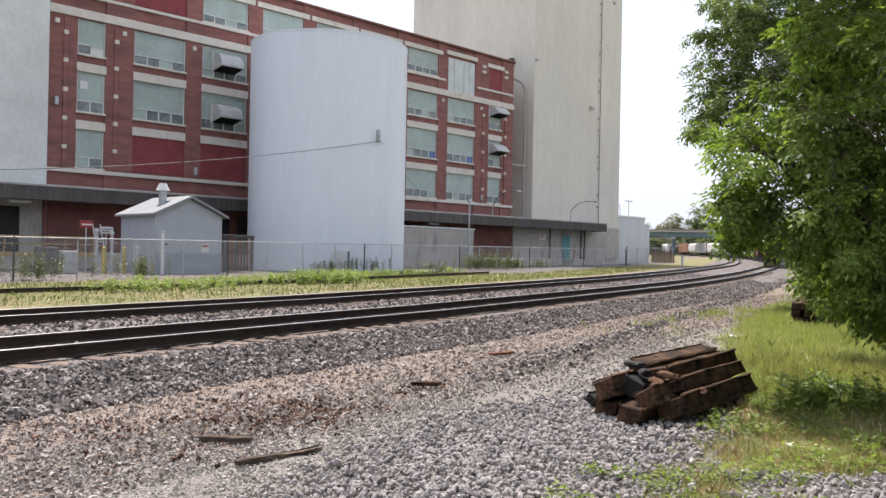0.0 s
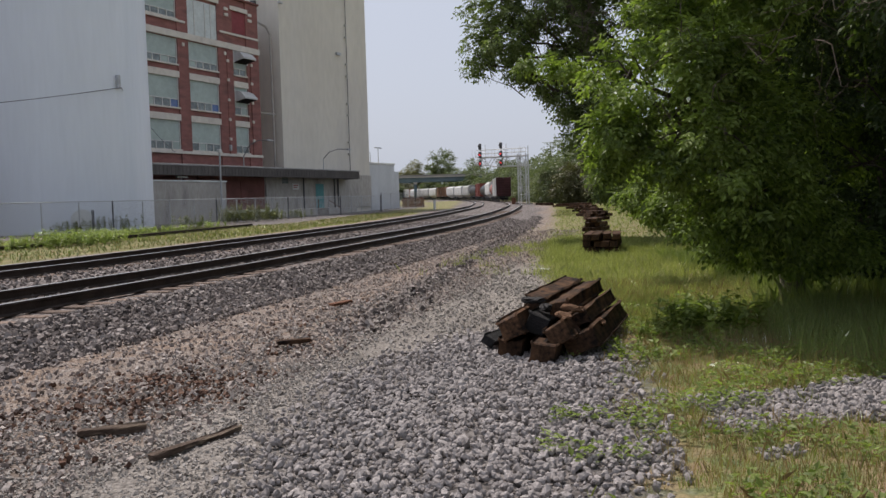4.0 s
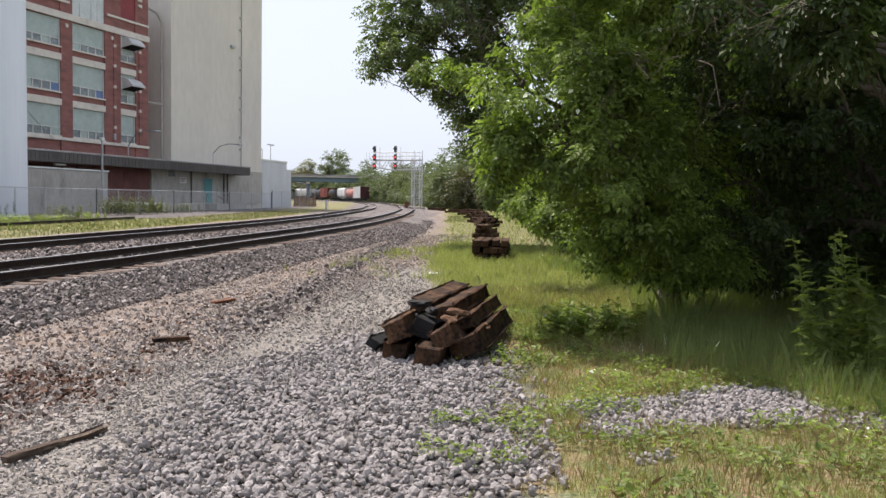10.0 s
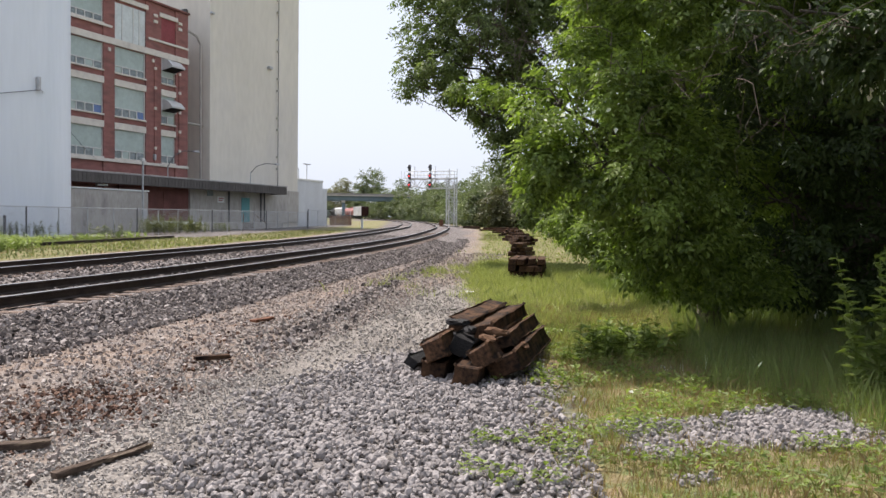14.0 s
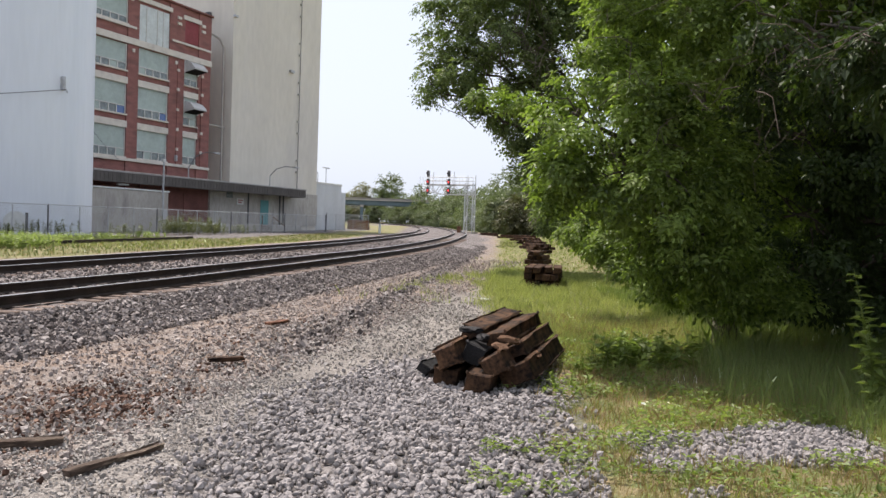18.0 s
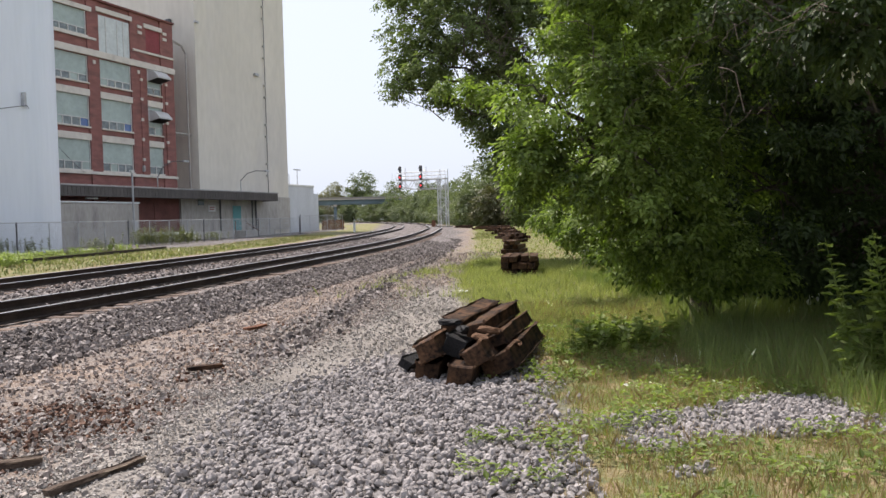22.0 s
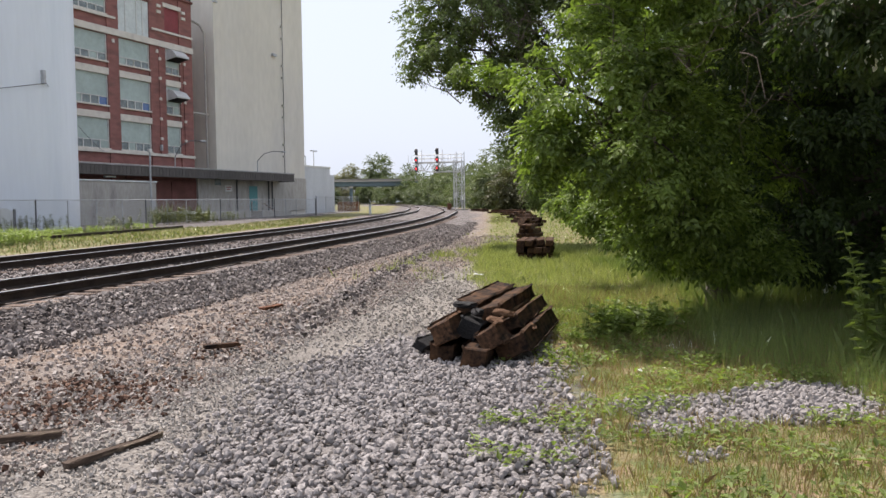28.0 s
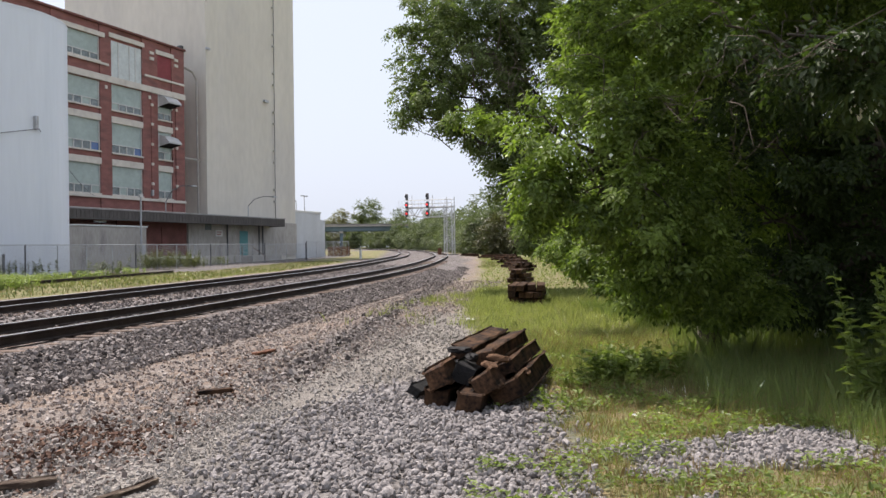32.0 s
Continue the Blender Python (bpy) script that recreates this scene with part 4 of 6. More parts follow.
standpipe(24.05, 42.6, 2.35, SIGN_WHITE, "white painted standpipe at the shed's corner")
standpipe(22.94, 43.4, 1.5, GALV, "short grey steel standpipe")


def old_rail():
    me = rail_mesh(15.2, S_NEAR + 2, S_NEAR + 50, base=0.14, name="old_rail")
    me.materials[1] = RAIL
    return tagged(part("old_siding_rail", me, RAIL), "rusty siding rail half buried in grass", "rail")


old_rail()

# ---- signal gantry ----
LENS_RED = glow("lit_red_lens", (1.0, 0.05, 0.05), 1.6)
GANTRY_PAINT = material("gantry_aluminium", (0.52, 0.53, 0.54), 0.5, 0.3, vary=0.08, scale=1, fine=5, bump=0.03)


def gantry():
    g = empty("signal_gantry", pose(126.6, 47.95, 0.95) @ Matrix.Diagonal((1.06, 1.06, 1.06, 1)), "silver cantilever railway signal gantry with lit red signals", "signal gantry")
    w, dep = 1.25, 1.1
    for a in (-dep / 2, dep / 2):
        for b in (-w / 2, w / 2):
            part("column_leg", tubed((a, b, 0), (a, b, 7.4), 0.09), GANTRY_PAINT, g)
    for k in range(6):
        z0, z1 = 0.2 + k * 1.15, 1.35 + k * 1.15
        for a in (-dep / 2, dep / 2):
            s = 1 if k % 2 else -1
            part("column_brace", tubed((a, -s * w / 2, z0), (a, s * w / 2, z1), 0.05, sides=6), GANTRY_PAINT, g)
            part("column_tie", tubed((a, -w / 2, z1), (a, w / 2, z1), 0.045, sides=6), GANTRY_PAINT, g)
        for b in (-w / 2, w / 2):
            s = 1 if k % 2 else -1
            part("column_brace", tubed((-s * dep / 2, b, z0), (s * dep / 2, b, z1), 0.05, sides=6), GANTRY_PAINT, g)
    z0, z1, y1 = 5.65, 7.1, 7.3
    for a in (-dep / 2, dep / 2):
        part("beam_chord", tubed((a, -w / 2, z1), (a, y1, z1), 0.09), GANTRY_PAINT, g)
        part("beam_chord", tubed((a, -w / 2, z0), (a, 4.2, z0), 0.09), GANTRY_PAINT, g)
        part("beam_chord", tubed((a, 4.2, z0), (a, y1, z0 + 0.5), 0.07), GANTRY_PAINT, g)
        for k in range(7):
            b0, b1 = w / 2 + k * 1.0, w / 2 + (k + 1) * 1.0
            lo = z0 + max(0, (b0 - 4.2)) * 0.135
            part("beam_brace", tubed((a, b0, lo if k % 2 else z1), (a, b1, z1 if k % 2 else lo), 0.05, sides=6), GANTRY_PAINT, g)
    part("walkway", boxed(-dep / 2, dep / 2, -w / 2, y1, z1 + 0.05, z1 + 0.12), GANTRY_PAINT, g)
    for a in (-dep / 2, dep / 2):
        for z in (z1 + 0.6, z1 + 1.15):
            part("handrail", tubed((a, -w / 2, z), (a, y1, z), 0.035, sides=6), GANTRY_PAINT, g)
        for k in range(9):
            b = -w / 2 + k * 1.08
            part("handrail_post", tubed((a, b, z1), (a, b, z1 + 1.15), 0.03, sides=6), GANTRY_PAINT, g)
    for b in (-w / 2, w / 2):
        part("mast", tubed((dep / 2, b, 7.1), (dep / 2, b, 8.6), 0.06), GANTRY_PAINT, g)
    for b in (3.2, 6.6):
        hx = -dep / 2 - 0.25
        part("signal_mast", tubed((hx + 0.3, b, 5.6), (hx + 0.3, b, 9.2), 0.07), GANTRY_PAINT, g)
        part("signal_ladder", boxed(hx + 0.35, hx + 0.42, b - 0.75, b - 0.68, 5.8, 9.0), GANTRY_PAINT, g)
        for k in range(6):
            part("rung", tubed((hx + 0.38, b - 0.7, 6.0 + k * 0.5), (hx + 0.38, b, 6.0 + k * 0.5), 0.025, sides=5), GANTRY_PAINT, g)
        for k, z in enumerate((6.2, 7.5, 8.75)):
            head = part("signal_head", boxed(hx - 0.1, hx + 0.15, b - 0.24, b + 0.24, z - 0.48, z + 0.48, bevel=0.1), STEEL_DARK, g, "black signal head")
            part("lens", tubed((hx - 0.16, b, z), (hx - 0.1, b, z), 0.125 if k < 2 else 0.11, sides=16), LENS_RED if k < 2 else STEEL_DARK, head, "lit red lens" if k < 2 else "unlit lens")
            bm = bmesh.new()
            bmesh.ops.create_cone(bm, cap_ends=False, segments=16, radius1=0.2, radius2=0.2, depth=0.3, matrix=Matrix.Translation((hx - 0.25, b, z)) @ Matrix.Rotation(math.pi / 2, 4, "Y"))
            bmesh.ops.delete(bm, geom=[fc for fc in bm.faces if fc.calc_center_median().z < z - 0.05], context="FACES")
            part("visor", bm, STEEL_DARK, head)
    part("base_cabinet", boxed(-1.4, -0.9, 0.9, 1.4, -0.2, 0.9, bevel=0.04), RUST, g)
    part("footing", boxed(-1.0, 1.0, -1.1, 1.1, -0.6, 0.05), CONCRETE_GREY, g)
    return g


gantry()
marker = empty("track_marker", pose(88.5, 44.6, gz(88.5, 44.6)), "short white lineside marker post", "marker post")
part("post", tubed((0, 0, 0), (0, 0, 1.1), 0.14, sides=10), SIGN_WHITE, marker)
part("cap", tubed((0, 0, 1.1), (0, 0, 1.2), 0.16, sides=10), CONCRETE_GREY, marker)


CAR_GREY_PAINT = material("parapet_paint", (0.24, 0.225, 0.21), 0.8, vary=0.2, scale=0.3, fine=2)


def bridge():
    b = empty("road_bridge", pose(292, 153, 0, 0, 0, math.degrees(math.atan2(-20, 10.5))), "long steel girder road bridge over the tracks", "bridge")
    part("girder", boxed(-70, 60, -5.0, -4.5, 9.2, 10.9, bevel=0.05), BRIDGE_BLUE, b, "blue-grey girder")
    part("girder", boxed(-70, 60, 4.5, 5.0, 9.2, 10.9, bevel=0.05), BRIDGE_BLUE, b, "blue-grey girder")
    part("deck", boxed(-70, 60, -6.0, 6.0, 10.9, 11.3), CONCRETE_GREY, b)
    part("parapet", boxed(-70, 60, -6.0, -5.7, 11.3, 11.9), CAR_GREY_PAINT, b)
    part("parapet", boxed(-70, 60, 5.7, 6.0, 11.3, 11.9), CAR_GREY_PAINT, b)
    for x in (-28, -2, 24, 48):
        for y in (-4.0, 0.0, 4.0):
            part("pier", tubed((x, y, -2), (x, y, 8.4), 0.6, sides=12), CONCRETE_GREY if x != -2 else BRIDGE_BLUE, b)
        part("pier_cap", boxed(x - 0.7, x + 0.7, -5.2, 5.2, 8.4, 9.2), CONCRETE_GREY, b)
    return b


bridge()

# ---- the freight train ----
CAR_WHITE = material("car_white", (0.55, 0.55, 0.54), 0.6, vary=0.12, scale=0.4, fine=4, spots=(0.40, 0.37, 0.34), spot_scale=0.5, spot_low=0.55, spot_high=0.7)
CAR_RED = material("car_red", (0.20, 0.055, 0.045), 0.7, vary=0.2, scale=0.5, fine=4)
CAR_DARK_RED = material("car_dark_red", (0.05, 0.018, 0.018), 0.8, vary=0.25, scale=0.5, fine=4)
CAR_BROWN = material("car_brown", (0.28, 0.16, 0.10), 0.8, vary=0.2, scale=0.5, fine=4)
CAR_GREY = material("car_grey", (0.36, 0.36, 0.35), 0.7, vary=0.15, scale=0.5, fine=4)
CAR_BLACK = material("car_black", (0.03, 0.03, 0.032), 0.5, vary=0.3, scale=0.5, fine=4)
CAR_PINK = material("car_faded_red", (0.35, 0.16, 0.14), 0.7, vary=0.25, scale=0.8, fine=4)
CARS = []


def wheels(c, length):
    for b in (-length / 2 + 2.2, length / 2 - 2.2):
        truck = part("truck", boxed(b - 1.2, b + 1.2, -1.0, 1.0, 0.35, 0.75, bevel=0.08), CAR_BLACK, c)
        for a in (-0.87, 0.87):
            for y in (-0.75, 0.75):
                part("wheel", tubed((b + a, y - 0.07, 0.46), (b + a, y + 0.07, 0.46), 0.46, sides=18), STEEL_DARK, truck)


def boxcar(side, end, label, length=16.6, height=4.75):
    c = empty("freight_car", pose(0, 0, 0), label, "freight car", "freight train")
    part("body", boxed(-length / 2, length / 2, -1.5, 1.5, 1.05, height, bevel=0.05), side, c)
    for s in (-1, 1):
        x = s * length / 2
        part("end_wall", boxed(min(x, x + s * 0.08), max(x, x + s * 0.08), -1.48, 1.48, 1.0, height - 0.02), end, c, "corrugated end wall")
        for k in range(7):
            z = 1.4 + k * 0.46
            part("end_rib", boxed(min(x, x + s * 0.16), max(x, x + s * 0.16), -1.4, 1.4, z, z + 0.16, bevel=0.04), end, c)
        part("coupler", boxed(min(x, x + s * 0.75), max(x, x + s * 0.75), -0.15, 0.15, 0.7, 1.0), CAR_BLACK, c)
    for s in (-1, 1):
        for k in range(11):
            x = -length / 2 + 0.8 + k * (length - 1.6) / 10
            part("side_post", boxed(x - 0.06, x + 0.06, min(s * 1.5, s * 1.57), max(s * 1.5, s * 1.57), 1.1, height - 0.1), side, c)
        part("door", boxed(-1.6, 1.6, min(s * 1.5, s * 1.6), max(s * 1.5, s * 1.6), 1.15, height - 0.3), side, c)
    part("sill", boxed(-length / 2, length / 2, -1.2, 1.2, 0.85, 1.05), CAR_BLACK, c)
    wheels(c, length)
    CARS.append((c, length + 1.3))


def tankcar(mat, label, length=15.0):
    c = empty("tank_car", pose(0, 0, 0), label, "tank car", "freight train")
    bm = bmesh.new()
    tube(bm, (-length / 2 + 0.6, 0, 2.65), (length / 2 - 0.6, 0, 2.65), 1.5, sides=28, caps=False)
    for s in (-1, 1):
        bmesh.ops.create_uvsphere(bm, u_segments=28, v_segments=12, radius=1.5, matrix=Matrix.Translation((s * (length / 2 - 0.6), 0, 2.65)) @ Matrix.Diagonal((0.35, 1, 1, 1)))
    for fc in bm.faces:
        fc.smooth = True
    part("barrel", bm, mat, c)
    part("dome", tubed((0, 0, 4.05), (0, 0, 4.55), 0.6, sides=20), mat, c)
    part("sill", boxed(-length / 2, length / 2, -0.5, 0.5, 0.85, 1.2), CAR_BLACK, c)
    part("platform", boxed(-1.2, 1.2, -1.0, 1.0, 4.1, 4.18), STEEL_DARK, c)
    wheels(c, length)
    CARS.append((c, length + 1.3))


def hopper(mat, label, length=16.0):
    c = empty("hopper_car", pose(0, 0, 0), label, "hopper car", "freight train")
    bm = bmesh.new()
    prof = [(-1.5, 1.5), (-1.6, 2.2), (-1.55, 4.0), (-1.0, 4.5), (1.0, 4.5), (1.55, 4.0), (1.6, 2.2), (1.5, 1.5)]
    va, vb = [bm.verts.new((-length / 2 + 1.0, a, z)) for a, z in prof], [bm.verts.new((length / 2 - 1.0, a, z)) for a, z in prof]
    bm.faces.new(va[::-1])
    bm.faces.new(vb)
    for k in range(len(prof)):
        q = (k + 1) % len(prof)
        bm.faces.new((va[k], va[q], vb[q], vb[k]))
    part("body", bm, mat, c)
    for x in (-4.5, 0, 4.5):
        bm = bmesh.new()
        bmesh.ops.create_cone(bm, cap_ends=True, segments=4, radius1=0.6, radius2=2.0, depth=1.0, matrix=Matrix.Translation((x, 0, 1.0)) @ Matrix.Rotation(math.pi / 4, 4, "Z"))
        part("hopper_chute", bm, mat, c)
    part("sill", boxed(-length / 2, length / 2, -0.4, 0.4, 0.85, 1.2), CAR_BLACK, c)
    part("roof_walk", boxed(-length / 2 + 0.5, length / 2 - 0.5, -0.35, 0.35, 4.5, 4.58), STEEL_DARK, c)
    wheels(c, length)
    CARS.append((c, length + 1.3))


boxcar(CAR_WHITE, CAR_DARK_RED, "boxcar with white sides and dark red end at the train's tail")
tankcar(CAR_PINK, "faded red tank car with a white band")
hopper(CAR_WHITE, "dirty white covered hopper car")
tankcar(CAR_BLACK, "black tank car in the train")
boxcar(CAR_RED, CAR_RED, "rusty red boxcar in the train", 15.5, 4.6)
tankcar(CAR_BLACK, "black tank car in the train")
hopper(CAR_GREY, "light grey covered hopper car")
hopper(CAR_WHITE, "dirty white covered hopper car")
hopper(CAR_WHITE, "dirty white covered hopper car")
boxcar(CAR_BROWN, CAR_BROWN, "faded orange-brown boxcar in the train", 16.0, 4.6)
hopper(CAR_WHITE, "dirty white covered hopper car")
hopper(CAR_GREY, "light grey covered hopper car")
hopper(CAR_WHITE, "dirty white covered hopper car")
boxcar(CAR_WHITE, CAR_BROWN, "boxcar with dirty white sides in the train", 16.0, 4.6)
hopper(CAR_WHITE, "dirty white covered hopper car")
boxcar(CAR_BROWN, CAR_BROWN, "faded orange-brown boxcar in the train", 16.0, 4.6)
tankcar(CAR_BLACK, "black tank car in the train")
hopper(CAR_WHITE, "dirty white covered hopper car")

# ---- old ties in heaps ----
def old_wood():
    m = bpy.data.materials.new("creosoted_wood")
    m.use_nodes = True
    n, l = m.node_tree.nodes, m.node_tree.links
    b = n["Principled BSDF"]
    b.inputs["Roughness"].default_value, b.inputs["Specular IOR Level"].default_value = 0.9, 0.2
    co, mp = n.new("ShaderNodeTexCoord"), n.new("ShaderNodeMapping")
    mp.inputs["Scale"].default_value = (1.2, 14, 14)
    l.new(co.outputs["Object"], mp.inputs[0])
    grain = n.new("ShaderNodeTexNoise")
    grain.inputs["Scale"].default_value, grain.inputs["Detail"].default_value = 2.0, 6.0
    l.new(mp.outputs[0], grain.inputs["Vector"])
    patch = n.new("ShaderNodeTexNoise")
    patch.inputs["Scale"].default_value, patch.inputs["Detail"].default_value = 5.0, 6.0
    l.new(co.outputs["Object"], patch.inputs["Vector"])
    ramp = n.new("ShaderNodeValToRGB")
    for p, c in ((0.42, (0.010, 0.007, 0.006)), (0.51, (0.032, 0.016, 0.010)), (0.62, (0.085, 0.036, 0.018)), (0.78, (0.19, 0.10, 0.052))):
        if p == 0.42:
            e = ramp.color_ramp.elements[0]
        elif p == 0.78:
            e = ramp.color_ramp.elements[1]
        else:
            e = ramp.color_ramp.elements.new(p)
        e.position, e.color = p, (*c, 1)
    add = n.new("ShaderNodeMath")
    add.operation = "MULTIPLY_ADD"
    add.inputs[1].default_value = 0.45
    l.new(grain.outputs[0], add.inputs[0])
    half = n.new("ShaderNodeMath")
    half.operation = "MULTIPLY"
    half.inputs[1].default_value = 0.6
    l.new(patch.outputs[0], half.inputs[0])
    l.new(half.outputs[0], add.inputs[2])
    l.new(add.outputs[0], ramp.inputs[0])
    info = n.new("ShaderNodeObjectInfo")
    rg = n.new("ShaderNodeMapRange")
    rg.inputs[3].default_value, rg.inputs[4].default_value = 0.55, 1.15
    l.new(info.outputs["Random"], rg.inputs[0])
    mx = n.new("ShaderNodeMixRGB")
    mx.blend_type, mx.inputs[0].default_value = "MULTIPLY", 1.0
    l.new(ramp.outputs[0], mx.inputs[1])
    l.new(rg.outputs[0], mx.inputs[2])
    l.new(mx.outputs[0], b.inputs["Base Color"])
    bp = n.new("ShaderNodeBump")
    bp.inputs["Strength"].default_value, bp.inputs["Distance"].default_value = 0.8, 0.02
    l.new(add.outputs[0], bp.inputs["Height"])
    l.new(bp.outputs[0], b.inputs["Normal"])
    return m


OLD_WOOD = old_wood()
SPLINTER = material("torn_wood", (0.12, 0.065, 0.036), 0.95, vary=0.35, scale=6, fine=50, bump=0.5, stretch=(1, 8, 8))
STAKE = material("weathered_stake", (0.085, 0.06, 0.045), 0.95, vary=0.4, scale=6, fine=50, bump=0.5, spots=(0.24, 0.19, 0.14), spot_scale=3.0, spot_low=0.56, spot_high=0.68, stretch=(1, 6, 6))
CHAR = material("tarred_wood", (0.012, 0.011, 0.011), 0.75, vary=0.4, scale=6, fine=40, bump=0.6)


def timber(seed, length, w=0.22, h=0.17):
    """A worn squared timber along x: rounded edges, splits, a ragged end."""
    rng = random.Random(seed)
    cuts = 16
    prof = []
    for a, b in ((-1, -1), (1, -1), (1, 1), (-1, 1)):
        for k in (0, 1):
            ax, ay = (0.84, 1.0) if (k == 0) == (a * b > 0) else (1.0, 0.82)
            prof.append((a * w / 2 * ax, b * h / 2 * ay))
    bm = bmesh.new()
    rings = []
    for i in range(cuts + 1):
        u = i / cuts
        x = (u - 0.5) * length
        if i in (1, cuts - 1):
            x = math.copysign(length / 2 - 0.02, x)
        endf = 0.88 if i in (0, cuts) else 1.0
        row = []
        for j, (py, pz) in enumerate(prof):
            g = 0.013 * noise.noise((x * 2.2 + seed * 7.1, py * 9 + j, pz * 9)) + 0.006 * noise.noise((x * 8 + seed, j * 3.7, 2.0))
            wear = 0.0
            if pz > 0:
                wear = 0.018 * max(0.0, noise.noise((x * 1.3 + seed * 3.3, py * 5, 4.0)))
            ex = 0.02 * noise.noise((seed * 2.0, j * 1.9, i)) if i in (0, cuts) else 0.0
            row.append(bm.verts.new((x + ex, py * endf + g, pz * endf + g - wear)))
        rings.append(row)
    n = len(prof)
    for a, b in zip(rings, rings[1:]):
        for j in range(n):
            bm.faces.new((a[j], a[(j + 1) % n], b[(j + 1) % n], b[j]))
    bm.faces.new(rings[0][::-1])
    bm.faces.new(rings[-1])
    bmesh.ops.recalc_face_normals(bm, faces=bm.faces[:])
    return bm


def old_tie(front, back, seed, label, group, w=0.22, h=0.17, roll=0.0, mat=None, extra=0.0):
    """A tie from its near end to its far end, centre line at the given heights."""
    a, b = Vector(front), Vector(back)
    d = b - a
    yaw, pitch = math.degrees(math.atan2(d.y, d.x)), -math.degrees(math.asin(d.z / d.length))
    t = part("railway_tie", timber(seed, d.length + extra, w, h), mat or OLD_WOOD)
    t.matrix_basis = Matrix.Translation((a + b) / 2) @ Euler((0, radians(pitch), radians(yaw))).to_matrix().to_4x4() @ Matrix.Rotation(radians(roll), 4, "X")
    return tagged(t, label, "railway tie", group)


HEAP = "ties in the near heap"
BROWN = "old brown creosoted railway tie in a heap on gravel"
old_tie((8.11, 3.24, 0.10), (10.56, 3.62, 0.10), 1, "dark railway tie at the bottom of the heap", HEAP, 0.29, 0.21, 3)
old_tie((8.01, 3.20, 0.33), (10.56, 3.60, 0.30), 2, "brown squared railway tie with a clean sawn end", HEAP, 0.27, 0.25, -24)
old_tie((7.86, 2.80, 0.115), (10.36, 3.14, 0.11), 3, "rounded dark railway tie end on gravel", HEAP, 0.29, 0.24, 6)
old_tie((8.22, 2.99, 0.34), (10.46, 3.30, 0.30), 4, "black tarred railway tie inside the heap", HEAP, 0.26, 0.25, 22, CHAR)
old_tie((8.01, 2.69, 0.285), (10.36, 3.00, 0.28), 5, "brown railway tie with a splintered top", HEAP, 0.27, 0.25, -32)
old_tie((8.26, 2.53, 0.17), (10.66, 2.86, 0.14), 6, "broad weathered railway tie lying tilted on gravel", HEAP, 0.40, 0.24, -27)
old_tie((8.66, 3.17, 0.50), (10.96, 3.46, 0.49), 7, "long brown railway tie on top of the heap", HEAP, 0.26, 0.19, 10)
old_tie((8.56, 2.86, 0.47), (10.96, 3.18, 0.46), 8, "long brown railway tie on top of the heap", HEAP, 0.26, 0.19, -12)
old_tie((8.48, 2.62, 0.38), (10.66, 2.93, 0.35), 9, "split railway tie at the top of the heap", HEAP, 0.24, 0.17, -26)
old_tie((8.36, 3.60, 0.12), (9.16, 3.66, 0.08), 10, "broken dark tie stub beside the heap", HEAP, 0.16, 0.13, 30, CHAR)


def splinter(x, y, z, seed, size, mat, label, yaw=0.0):
    rng = random.Random(seed)
    bm = bmesh.new()
    bmesh.ops.create_icosphere(bm, subdivisions=2, radius=1.0)
    for v in bm.verts:
        k = 1 + 0.5 * noise.noise(v.co * 1.7 + Vector((seed, 0, 0)))
        v.co = Vector((v.co.x * size * k, v.co.y * size * 0.4 * k, v.co.z * size * 0.28 * k))
    s = part("wood_chunk", bm, mat)
    s.matrix_basis = pose(x, y, z, rng.uniform(-20, 20), rng.uniform(-12, 12), yaw)
    return tagged(s, label, "wood chunk")


splinter(8.22, 2.70, 0.45, 31, 0.12, SPLINTER, "torn pale wood chunk lying on the heap", 60)
splinter(8.41, 2.66, 0.50, 32, 0.13, SPLINTER, "torn pale wood chunk lying on the heap", 100)
splinter(8.48, 3.13, 0.56, 33, 0.14, CHAR, "black rotten wood chunk lying on the heap", 80)
splinter(8.41, 2.95, 0.50, 35, 0.16, CHAR, "black rotten wood chunk lying on the heap", 30)
splinter(8.86, 2.50, 0.30, 34, 0.15, SPLINTER, "torn pale wood chunk lying on a tie", 15)
splinter(9.26, 2.62, 0.29, 36, 0.10, SPLINTER, "torn pale wood chunk lying on a tie", 50)


def heap(cx, cy, length, rows, heading, seed, group, label, loose=1.0):
    """Ties stacked close in layers; loose: how far they lie awry."""
    rng = random.Random(seed)
    h = radians(heading)
    for layer, count in enumerate(rows):
        for k in range(count):
            off = (k - (count - 1) / 2) * 0.25 + rng.uniform(-0.03, 0.03) * loose
            l = length * rng.uniform(1 - 0.12 * loose, 1.0)
            sx = rng.uniform(-0.2, 0.2) * loose
            mx, my = cx + sx * math.cos(h) - off * math.sin(h), cy + sx * math.sin(h) + off * math.cos(h)
            tilt = rng.uniform(-0.06, 0.06) * loose
            hh = h + rng.uniform(-0.07, 0.07) * loose
            z = gz(mx, my) + 0.10 + layer * 0.19
            a = (mx - l / 2 * math.cos(hh), my - l / 2 * math.sin(hh), z - tilt * 0.3)
            b = (mx + l / 2 * math.cos(hh), my + l / 2 * math.sin(hh), z + tilt * 0.3)
            old_tie(a, b, seed * 31 + layer * 7 + k, label, group, 0.25, 0.2, rng.uniform(-7, 7) * loose)


